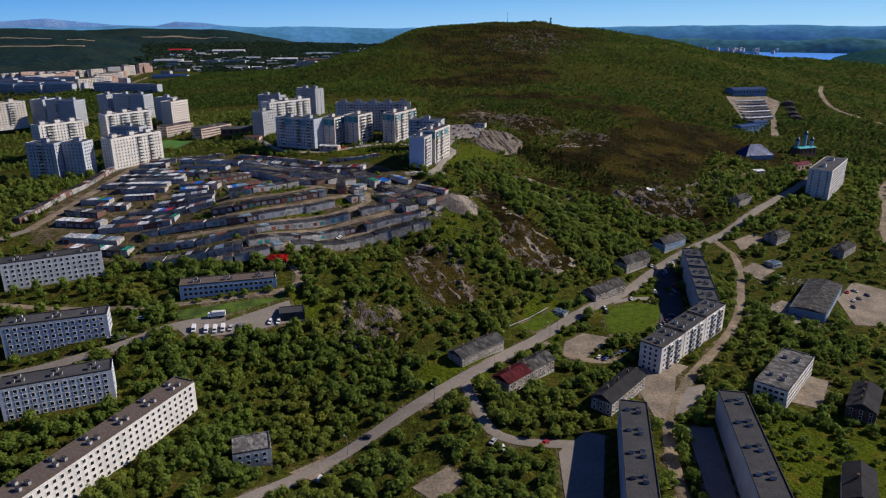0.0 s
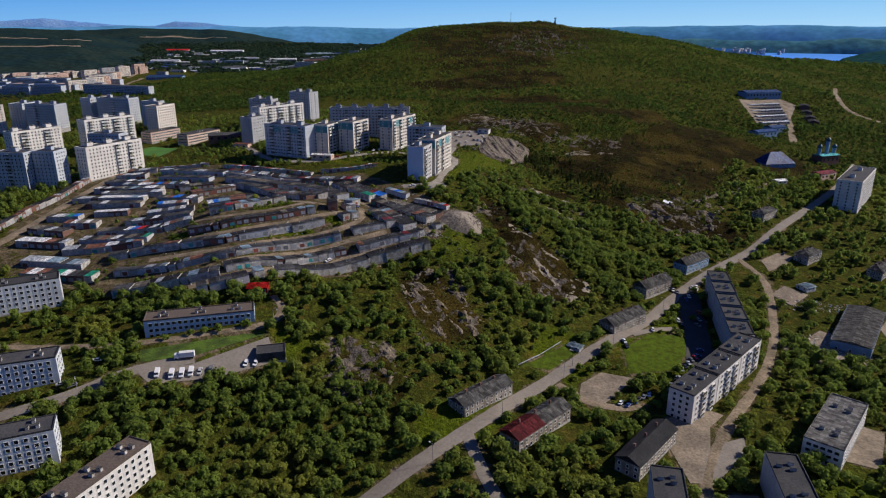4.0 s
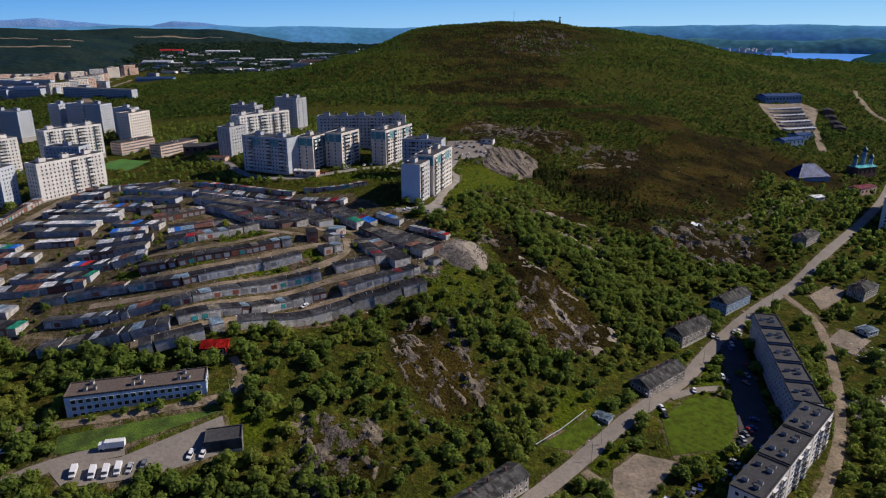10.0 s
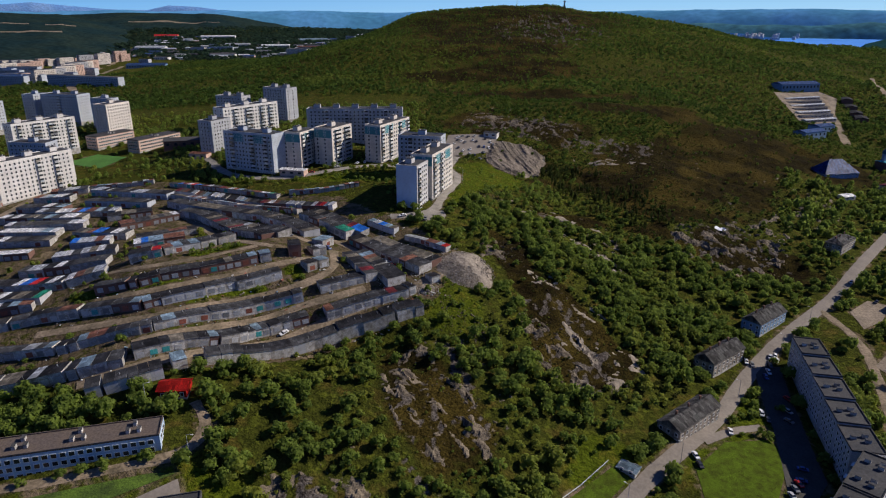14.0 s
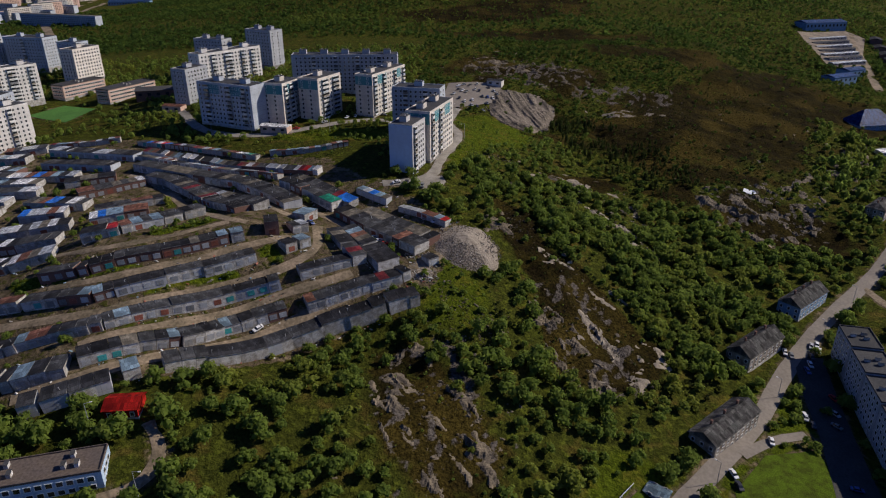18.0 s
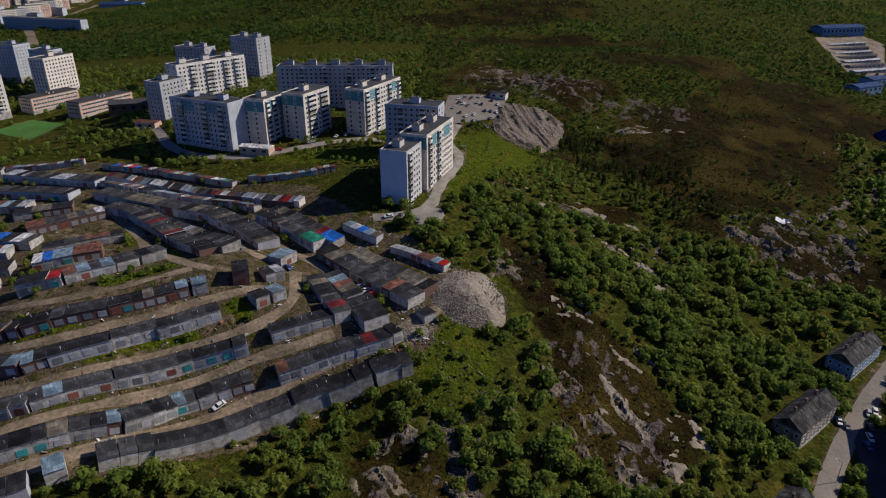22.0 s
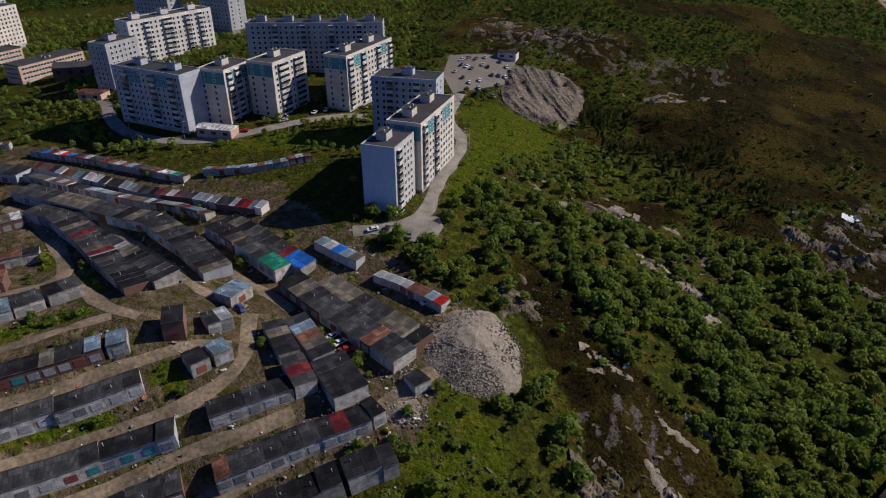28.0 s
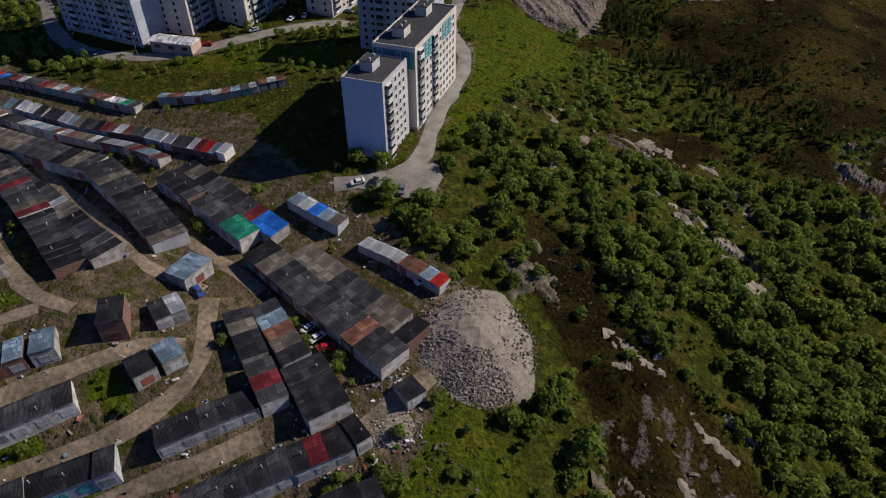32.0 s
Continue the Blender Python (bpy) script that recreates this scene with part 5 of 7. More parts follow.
row([(-80, 524.8), (-62, 510), (-50.6, 500.6)], seed=28, level=(2.1, 2.5), wobble=0, front=1, depth=6.6, roofs=PATCHED, special={7: "roof_green", 8: "roof_green"})
row([(-76, 529.4), (-58, 514.8), (-42.9, 503.1)], seed=29, level=(-2.1, -2.5), wobble=0, front=-1, depth=6.6, roofs=PATCHED, special={7: "roof_wine", 8: "roof_blue", 9: "roof_blue"})
row([(-47.5, 496.8), (-27, 478), (-7, 459.6)], seed=30, front=1, level=(2.6, 3.6), depth=8.7, wobble=0.0, height=3.3, tilts=(0.04,), widths=(4.4, 5.2), roofs=PATCHED, special={8: "roof_rust"})
row([(-36.5, 497), (-20, 482), (-1.9, 466.6)], seed=31, front=-1, level=(-2.6, -3.6), depth=8.7, wobble=0.0, height=3.3, tilts=(0.04,), widths=(4.4, 5.2), roofs=PATCHED)
row([(-19.5, 501), (-11, 496), (-1.5, 489), (4.8, 484.3)], seed=32, front=1, depth=4.5, roofs=["roof_zinc", "roof_rust", "roof_zinc", "roof_sky", "roof_grey"], special={7: "roof_red"}, height=2.4, widths=(3.4,))
row([(-41, 516), (-32, 510.2), (-24, 505.6)], seed=33, front=1, depth=5, special={0: "roof_sky", 1: "roof_zinc", 2: "roof_blue", 3: "roof_sky", 4: "roof_tan"}, height=2.6, widths=(3.6,))
row([(-175, 576), (-153.8, 567.5), (-133, 559), (-112, 551.2), (-98.5, 545.6), (-82.7, 535.3)], seed=34, front=1, depth=4.4, roofs=STALLS, height=2.4, widths=(2.8, 3.2, 3.6), tilts=(0.25, 0.4, 0.55), walls=STALL_WALLS)
row([(-174, 582.4), (-146, 571.4), (-119.6, 560.2), (-98, 553.2), (-76, 542), (-62.4, 534.8)], seed=35, front=-1, depth=4.4, roofs=STALLS, height=2.4, widths=(2.8, 3.2, 3.6), tilts=(0.25, 0.4, 0.55), walls=STALL_WALLS, special={31: "roof_white", 33: "roof_red", 34: "roof_sky"})
row([(-185, 600), (-138, 584), (-103, 570)], seed=36, far=True, front=1, depth=4.4, roofs=STALLS + ["roof_blue", "roof_green", "roof_tan"], height=2.4, widths=(3.2, 3.6))
row([(-99, 575), (-84, 574.5), (-70, 578), (-53, 584)], seed=37, far=True, front=1, depth=4.2, roofs=["roof_grey", "roof_zinc", "roof_sky", "roof_rust"], height=2.3, widths=(3.2,))
row([(-65.6, 453.6), (-57.2, 460.8)], seed=38, depth=7, special={1: "roof_sky"}, widths=(5.2,), height=3.3)
row([(-75.6, 465.5), (-70.1, 467.3)], seed=39, depth=8.2, height=5.4, walls=["brick"], widths=(5.8,), roofs=["roof_dark"])
row([(-66, 470), (-60.2, 474.2)], seed=40, depth=7.4, widths=(3.6,), roofs=["roof_zinc", "roof_white"], special={0: "roof_grey", 1: "roof_zinc"})
row([(-64.9, 482.7), (-60.5, 491.3)], seed=41, depth=7, widths=(9.4,), roofs=["roof_sky"], height=3.3)
row([(-47.8, 474), (-33.4, 449)], seed=42, level=(2.5, 1.7), wobble=0, depth=6, roofs=PATCHED, special={5: "roof_wine"}, widths=(4.0,))
row([(-41.7, 476.6), (-31, 460.5)], seed=43, level=(-2.5, -1.7), wobble=0, depth=6.4, roofs=PATCHED, special={1: "roof_sky", 2: "roof_rust"}, front=-1, widths=(4.0, 4.4))
row([(-29.6, 459.8), (-22.6, 448.8)], seed=47, level=(-3, -2), wobble=0, depth=9.6, height=3.3, widths=(5.2,), front=-1, roofs=["roof_dark"])
row([(-56.6, 440.2), (-38, 449.5)], seed=45, depth=6.2)
row([(-6.6, 453), (-2.4, 456.1)], seed=46, depth=5.6, height=2.8, widths=(5.0,), roofs=["roof_dark"])
# more lock-ups on the western terraces
for k, (x0, y0, x1, y1) in enumerate(((-226, 421, -184, 430), (-222, 436, -180, 435), (-206, 462, -166, 467), (-262, 452, -236, 447), (-262, 472, -240, 474), (-266, 512, -216, 514), (-205, 513, -176, 511), (-200, 497, -178, 502), (-262, 536, -214, 537), (-200, 538, -178, 548), (-264, 558, -232, 556), (-264, 576, -240, 577), (-160, 484, -138, 494))):
    row([(x0, y0), (x1, y1)], seed=60 + k, far=True, roofs=FAR_ROOFS)

# ---- rubble heap beside the garages ----
def heap(cx, cy, ax, ay, high, seed, label, chunks):
    n, m = 40, 14
    v, f = [], []
    for i in range(m):
        for j in range(n):
            a, r = j * 6.283 / n, i / (m - 1)
            wav = 1 + 0.07 * math.sin(3 * a + seed) + 0.05 * math.sin(7 * a)
            x, y = cx + ax * r * wav * math.cos(a), cy + ay * r * wav * math.sin(a)
            v.append((x, y, gz(x, y) - 0.3 + high * (1 - r) ** 0.85 + 0.5 * (float(cloud(np.array(x), np.array(y), 2.4, seed)) - 0.5) * (r < 0.95)))
    for i in range(m - 1):
        for j in range(n):
            f.append((i * n + j, (i + 1) * n + j, (i + 1) * n + (j + 1) % n, i * n + (j + 1) % n))
    ob = mesh_object("mound", np.array(v), np.array(f), ["rubble"], smooth=True)
    tagged(ob, label, "rubble heap")
    r_ = random.Random(seed)
    bm = bmesh.new()
    for _ in range(chunks):
        a, r = (r_.gauss(-2.0, 0.7) if r_.random() < 0.75 else r_.uniform(0, 6.283)), r_.uniform(0.05, 1.15) ** 0.42
        x, y = cx + ax * r * math.cos(a), cy + ay * r * math.sin(a)
        z = gz(x, y) - 0.2 + high * max(0, 1 - r) ** 0.85
        s = r_.uniform(0.08, 0.26) * (0.6 + 0.6 * r)
        q = pose(x, y, z, r_.uniform(0, 360), r_.uniform(0, 360), r_.uniform(0, 360)) @ Matrix.Diagonal((s * r_.uniform(0.8, 2.2), s, s * 0.6, 1))
        pts = [bm.verts.new(q @ Vector(p)) for p in ((-1, -1, -1), (1, -1, -1), (0.9, 1, -1), (-1, 0.9, -1), (-0.8, -0.9, 1), (1, -0.8, 0.8), (0.7, 0.9, 1), (-0.9, 0.7, 0.9))]
        mi = 1 if r_.random() < 0.16 else 0
        for k in ((3, 2, 1, 0), (4, 5, 6, 7), (0, 1, 5, 4), (1, 2, 6, 5), (2, 3, 7, 6), (3, 0, 4, 7)):
            bm.faces.new([pts[i] for i in k]).material_index = mi
    tagged(part("rubble", bm, ["rubble", "block"], ob), kind="stuff")
    return ob


heap(11.5, 471, 15, 16.5, 5.6, 4, "tall heap of crushed rubble and broken blocks", 2600)
heap(-8, 447.5, 6, 5, 0.7, 9, "low spread of rubble and scrap beside garages", 700)
heap(214, 368, 16, 9, 1.5, 12, "scrap and rubble strewn beside the warehouse", 420)
heap(196, 384, 8, 12, 1.0, 15, "low pile of rubble behind the blocks", 260)

# gullied spoil slope below the car park
SPOIL = [(36, 696), (39, 716), (48, 738), (74, 740), (84, 724), (78, 696), (68, 664), (60, 656), (50, 664), (40, 680)]
sx, sy = np.meshgrid(np.linspace(22, 98, 110), np.linspace(630, 752, 120))
down = zone(sx + 7 * (cloud(sx, sy, 14, 95) - 0.5), sy + 7 * (cloud(sx, sy, 14, 96) - 0.5), SPOIL, 12.0) * 1.35 - 0.3
across, along = 0.97 * sx + 0.22 * sy, sy - 0.22 * sx
gully = 1 - np.abs(2 * cloud(across + 2.5 * cloud(sx, sy, 9, 90), along * 0.11, 6, 91, 3) - 1)
sz = ground(sx, sy) + np.clip(down * 1.6, 0, 1) * (0.25 + 2.3 * gully ** 1.7 * np.clip(down * 2.0, 0, 1)) + np.where(down < 0.02, -1.2, 0) + (cloud(sx, sy, 2.0, 92) - 0.5) * 0.7
si = np.arange(sx.size).reshape(sx.shape)
tagged(mesh_object("spoil_slope", np.stack([sx, sy, sz], -1).reshape(-1, 3), np.stack([si[:-1, :-1], si[:-1, 1:], si[1:, 1:], si[1:, :-1]], -1).reshape(-1, 4), ["spoil"], smooth=False), "gullied grey slope of tipped stone", "spoil heap")

# ---- bedrock ledges ----
def ledge_mesh(seed):
    r_ = random.Random(seed)
    bm = bmesh.new()
    bmesh.ops.create_icosphere(bm, subdivisions=2, radius=1.0)
    for v in bm.verts:
        p = v.co.copy()
        k = 0.72 + 0.5 * noise.noise(p * 1.3 + Vector((seed, 0, 0))) + 0.22 * noise.noise(p * 3.1)
        v.co = Vector((p.x * k, p.y * k * 0.55, round(p.z * k * 3.0) / 3.0 * 0.42 + p.z * 0.12))
    me = bpy.data.meshes.new("rock")
    bm.to_mesh(me), bm.free()
    me.materials.append(M["stone"])
    return me


LEDGES = [ledge_mesh(k) for k in range(7)]
rr = random.Random(21)
for cx, cy, rx, ry, turn, count, big in ((4, 388, 26, 26, -35, 26, 1.1), (60, 440, 14, 34, -62, 18, 1.2), (-38, 321, 17, 19, -30, 16, 1.3), (195, 580, 40, 24, -25, 22, 2.6), (6, 432, 10, 14, -60, 10, 1.0), (92, 540, 16, 34, -55, 8, 1.6), (150, 740, 70, 45, -10, 18, 2.0), (60, 810, 70, 50, 0, 22, 2.4)):
    for _ in range(count):
        x, y = cx + rr.gauss(0, 0.48) * rx, cy + rr.gauss(0, 0.48) * ry
        s = big * rr.uniform(0.35, 1.25)
        e = 1.0
        nx, ny = (gz(x + e, y) - gz(x - e, y)) / (2 * e), (gz(x, y + e) - gz(x, y - e)) / (2 * e)
        lean = Vector((-nx, -ny, 1)).to_track_quat("Z", "Y").to_matrix().to_4x4()
        m = Matrix.Translation((x, y, float(surface(x, y)) - 0.10 * s)) @ lean @ pose(0, 0, 0, rr.uniform(-10, 10), rr.uniform(-10, 10), turn + rr.uniform(-22, 22)) @ Matrix.Diagonal((s * rr.uniform(0.9, 1.9), s, s * rr.uniform(0.6, 1.0), 1))
        tagged(part("rock", LEDGES[rr.randrange(7)], None, m=m), "weathered grey bedrock ledge among heath", "rock", "rock ledges of the slope")


def outcrop(ring, strike, high, seed, bare, mat, label, grain=7.0, step=0.7):
    """Bedrock that breaks through the ground inside a ring in steps along its strike. bare: the share that shows."""
    xs, ys = [p[0] for p in ring], [p[1] for p in ring]
    X, Y = np.meshgrid(np.arange(min(xs), max(xs), step), np.arange(min(ys), max(ys), step))
    c, q = math.cos(radians(strike)), math.sin(radians(strike))
    wx = 3.0 * (cloud(X, Y, 6, seed + 1) - 0.5)
    u, v = X * c + Y * q + wx, -X * q + Y * c + wx
    n = cloud(u * 0.7, v * 1.4, grain * 0.8, seed, 4)
    tilt = v / 2.3 + 2.2 * cloud(u * 0.3, v * 0.3, 6, seed + 5)
    saw = tilt - np.floor(tilt)
    up = (n - (1 - bare)) * 9.0 - 1.6 * (1 - zone(X, Y, ring, 7.0))
    Z = surface(X, Y) + np.clip(up, -0.6, 1) * high * (0.45 + 0.55 * saw) + (cloud(X, Y, 1.3, seed + 9, 2) - 0.5) * 0.4 * high
    i = np.arange(X.size).reshape(X.shape)
    f = np.stack([i[:-1, :-1], i[:-1, 1:], i[1:, 1:], i[1:, :-1]], -1).reshape(-1, 4)
    f = f[(up.ravel()[f] > -0.25).any(1)]
    used, f = np.unique(f, return_inverse=True)
    P = np.stack([X, Y, Z], -1).reshape(-1, 3)[used]
    return tagged(mesh_object("rock_outcrop", P, f.reshape(-1, 4), [mat]), label, "rock", kind="stuff")


outcrop(ROCK_KNOLL, 128, 0.6, 3, 0.39, "stone", "stepped grey bedrock breaking through brown heath")
outcrop([(36, 440), (46, 446), (56, 440), (66, 424), (66, 402), (50, 400), (40, 416)], 118, 1.1, 8, 0.43, "stone", "dark broken rock face below the heath strip", 6.0)
outcrop([(54, 462), (58, 464), (64, 448), (72, 432), (82, 414), (72, 404), (66, 420), (60, 440)], 118, 0.3, 15, 0.45, "stone_pale", "long bare slab of pale bedrock")
outcrop([(44, 478), (50, 481), (60, 476), (60, 469), (50, 469)], 170, 0.35, 21, 0.50, "stone_pale", "pale rock slab at the head of the slope", 5.0)
outcrop([(74, 434), (84, 438), (94, 430), (92, 418), (80, 422)], 150, 0.3, 27, 0.44, "stone_pale", "pale rock floor between bushes", 5.0)
outcrop(LOW_KNOLL, 128, 0.5, 33, 0.35, "stone", "low rocky knoll with loose stones")
outcrop(ROCK_BANK, 150, 1.5, 39, 0.40, "stone", "dark craggy bank below the open hilltop", 9.0, 1.0)
outcrop([(205, 600), (232, 584), (300, 640), (330, 720), (290, 690), (240, 636)], 60, 1.5, 45, 0.38, "stone", "crags along the edge of the open hilltop", 10.0, 1.2)
outcrop([(24, 582), (36, 584), (62, 578), (98, 572), (110, 544), (102, 540), (92, 558), (60, 566), (30, 570)], 160, 0.5, 51, 0.42, "stone_pale", "narrow ridge of pale rock among birches", 6.0)
outcrop([(66, 548), (90, 534), (108, 512), (110, 498), (102, 500), (84, 522), (64, 540)], 130, 0.5, 57, 0.42, "stone_pale", "second rock ridge among birches", 6.0)
outcrop([(18, 505), (30, 508), (34, 494), (28, 484), (20, 490)], 120, 0.6, 63, 0.50, "stone", "grey rock beside the rubble heap", 5.0)
outcrop([(10, 436), (20, 440), (26, 424), (18, 408), (8, 416)], 120, 0.8, 69, 0.42, "stone", "grey rocks in the weedy bank", 5.0)
outcrop([(110, 716), (140, 726), (170, 712), (168, 700), (130, 704)], 170, 0.5, 75, 0.38, "stone_pale", "flat pale rocks on the open hilltop", 7.0, 1.0)
outcrop([(10, 850), (60, 890), (130, 820), (120, 750), (60, 760), (20, 800)], 150, 1.2, 81, 0.34, "stone", "scattered crags among low birches", 10.0, 1.6)


def loose_stones(spots, seed, n, mat, label):
    """Small angular stones lying about: (x, y, reach x, reach y)."""
    r_ = random.Random(seed)
    v, f = [], []
    xy = [(cx + r_.gauss(0, 0.6) * rx, cy + r_.gauss(0, 0.6) * ry) for cx, cy, rx, ry in (r_.choice(spots) for _ in range(n))]
    zs = surface(np.array([p[0] for p in xy]), np.array([p[1] for p in xy]))
    for (x, y), z in zip(xy, zs):
        a = r_.uniform(0.10, 0.30) * (1.8 if r_.random() < 0.08 else 1)
        q, k = pose(x, y, z + 0.3 * a, r_.uniform(-30, 30), r_.uniform(-30, 30), r_.uniform(0, 360)), len(v)
        v += [(q @ Vector((a * i * r_.uniform(0.7, 1.3), a * j * r_.uniform(0.5, 1.0), a * l * 0.6)))[:] for l in (-1, 1) for i, j in ((-1, -1), (1, -1), (1, 1), (-1, 1))]
        f += [[k + i for i in w] for w in ((3, 2, 1, 0), (4, 5, 6, 7), (0, 1, 5, 4), (1, 2, 6, 5), (2, 3, 7, 6), (3, 0, 4, 7))]
    return tagged(mesh_object("loose_stone", np.array(v), np.array(f), [mat]), label, "stones", kind="stuff")


loose_stones([(3, 436, 9, 14), (16, 420, 8, 12), (2, 386, 18, 22), (58, 440, 14, 30), (36, 496, 10, 16), (-40, 322, 16, 16), (30, 578, 12, 6), (100, 545, 14, 24)], 41, 800, "stone", "pale loose stones strewn over the slope")
loose_stones([(150, 690, 40, 26), (190, 640, 40, 30), (190, 578, 30, 16), (60, 800, 40, 40), (280, 760, 40, 40)], 43, 500, "stone", "pale stones on the heath of the hilltop")
M["snow"] = material("old_snow", (0.82, 0.84, 0.88), 0.6, 0.06, 1.0)
tagged(drape("snow_patch", [(184, 590), (188, 587), (192, 589), (191, 593), (186, 594)], "snow", "last patch of old snow in a hollow", 0.35, 1.5), category="snow")

# ---- cars ----
def car_model(paint, van=False):
    bm = bmesh.new()
    L, W = (5.0, 1.95) if van else (4.35, 1.75)
    ring = [(-L / 2, 0.45), (-L / 2 + 0.1, 0.85), (-L / 2 + 1.0, 0.95), (L / 2 - 0.35, 0.98), (L / 2, 0.85), (L / 2, 0.42)] if not van else [(-L / 2, 0.45), (-L / 2, 1.0), (-L / 2 + 0.9, 1.2), (-L / 2 + 1.5, 2.0), (L / 2 - 0.1, 2.05), (L / 2, 0.45)]
    a = [bm.verts.new((x, -W / 2, z)) for x, z in ring]
    b = [bm.verts.new((x, W / 2, z)) for x, z in ring]
    n = len(ring)
    for i in range(n):
        bm.faces.new((a[i], b[i], b[(i + 1) % n], a[(i + 1) % n]))
    bm.faces.new(a), bm.faces.new(b[::-1])
    bmesh.ops.recalc_face_normals(bm, faces=bm.faces[:])
    bmesh.ops.bevel(bm, geom=bm.edges[:], offset=0.06, segments=1, affect="EDGES")
    car = part("van" if van else "car", bm, "car_" + paint)
    if not van:
        bm = bmesh.new()
        lo = [(-1.15, -0.80), (1.55, -0.80), (1.55, 0.80), (-1.15, 0.80)]
        hi = [(-0.45, -0.64), (1.05, -0.64), (1.05, 0.64), (-0.45, 0.64)]
        v0, v1 = [bm.verts.new((x, y, 0.93)) for x, y in lo], [bm.verts.new((x, y, 1.42)) for x, y in hi]
        for i in range(4):
            bm.faces.new((v0[i], v0[(i + 1) % 4], v1[(i + 1) % 4], v1[i])).material_index = 1
        bm.faces.new(v1)
        part("cabin", bm, ["car_" + paint, "glass"], car, "dark glazed cabin")
    else:
        bm = bmesh.new()
        box(bm, -L / 2 + 1.0, -L / 2 + 1.45, -0.8, 0.8, 1.25, 1.9)
        part("windscreen", bm, "glass", car, m=pose(-0.06, 0, 0.05))
    for sx in (-1.35, 1.35):
        for sy in (-0.82, 0.82):
            bm = bmesh.new()
            bmesh.ops.create_cone(bm, cap_ends=True, segments=10, radius1=0.32, radius2=0.32, depth=0.22, matrix=pose(sx, sy, 0.32, 90))
            part("wheel", bm, "tyre", car)
    return car


PAINTS = ["white", "silver", "black", "red", "blue", "grey"]
CARS = [car_model(p) for p in PAINTS]
VAN = car_model("white", True)


def park(x, y, turn, k, van=False):
    e = 1.2
    z = float(ground(x, y)) + 0.26
    nx, ny = (gz(x + e, y) - gz(x - e, y)) / (2 * e), (gz(x, y + e) - gz(x, y - e)) / (2 * e)
    m = Matrix.Translation((x, y, z)) @ Vector((-nx, -ny, 1)).to_track_quat("Z", "Y").to_matrix().to_4x4() @ pose(0, 0, 0, 0, 0, turn)
    c = copy_thing(VAN if van else CARS[k], m)
    tagged(c, "white delivery van parked on bare ground" if van else PAINTS[k] + " passenger car parked beside buildings", "van" if van else "car", "parked cars")


for x, y, turn, k in ((-27, 227, 60, 0), (-22, 226, 50, 0), (25, 237, 80, 0), (21, 241, 40, 1), (43, 241, 10, 3), (99, 376, 50, 0), (99, 371, 50, 2), (166, 454, 45, 0), (120, 394, 10, 0), (140, 409, 20, 1), (141, 405, 20, 2), (165, 450, 40, 0), (151, 446, 50, 5), (250, 537, 48, 1), (252, 514, 20, 2)):
    park(x, y, turn, k)
for x, y, turn, k in ((83, 318, 60, 0), (86, 316, 60, 4), (89, 319, 60, 4), (92, 321, 60, 2), (95, 323, 60, 5), (98, 325, 60, 4), (108, 331, 70, 0), (112, 334, 70, 5), (116, 338, 70, 2), (118, 341, 70, 1), (-153, 309, 20, 0), (-160, 292, 30, 1), (-155, 291, 30, 5), (-89, 314, 60, 0), (-85, 315, 60, 0), (-107, 306, 70, 1), (-103, 308, 70, 5)):
    park(x, y, turn, k)
for x, y, turn, k in ((-3, 488, 25, 0), (-7, 492, 60, 5), (-30, 472, 118, 0), (-27.5, 469, 118, 0), (-25, 466, 118, 3), (-85, 493, 20, 1), (-81, 491, 20, 5), (-59, 481, 30, 4), (-86, 457, 25, 5), (-68, 416, 30, 0), (-23, 523, 15, 0), (-18, 523, 70, 2), (-10, 521, 70, 5), (-63, 636, 30, 0), (-58, 640, 30, 0), (-76, 625, 30, 1), (-92, 614, 10, 3), (-50, 645, 20, 2), (-40, 648, 70, 5)):
    park(x, y, turn, k)
for x, y, turn, k in ((12, 736, 60, 2), (15, 733, 60, 0), (18, 730, 60, 5), (25, 736, 60, 1), (28, 733, 60, 2), (30, 721, 60, 2), (34, 721, 60, 4), (38, 720, 60, 0), (25, 698, 60, 2), (33, 708, 60, 5), (21, 700, 60, 1), (16, 708, 60, 0), (42, 729, 60, 5), (40, 735, 60, 0), (8, 725, 60, 1), (36, 742, 60, 2), (12, 745, 60, 0), (16, 748, 60, 5), (21, 746, 60, 2), (27, 749, 60, 1), (12, 715, 60, 2), (22, 712, 60, 0), (29, 690, 60, 5), (19, 690, 60, 2)):
    park(x, y, turn, k)
for x, y, turn, k in ((266, 398, 30, 2), (275, 421, 20, 3), (278, 412, 40, 5), (287, 418, 60, 2), (282, 424, 80, 1), (272, 408, 10, 0), (-142, 613, -20, 0), (-137, 611, -20, 5), (-164, 226, 30, 3), (-192, 658, 40, 1), (-33, 249, 45, 2), (140, 373, 80, 4), (136, 366, 80, 4), (122, 350, 20, 0), (125, 353, 20, 2), (128, 357, 20, 1), (131, 361, 20, 5), (134, 364, 20, 3), (149, 448, 45, 0), (140, 410, 40, 0), (163, 453, 40, 1), (154, 437, 60, 4), (157, 441, 60, 0), (160, 446, 60, 2), (150, 405, 80, 5), (153, 412, 80, 1), (157, 421, 80, 3)):
    park(x, y, turn, k)
for x, y, turn in ((-50, 444, 30), (-124, 302, 75), (-118, 302.5, 75), (-114, 303.5, 75), (-110.5, 305, 75), (-48, 221, 70)):
    park(x, y, turn, 0, True)
for first in CARS + [VAN]:
    for o in list(first.children_recursive) + [first]:
        bpy.data.objects.remove(o)

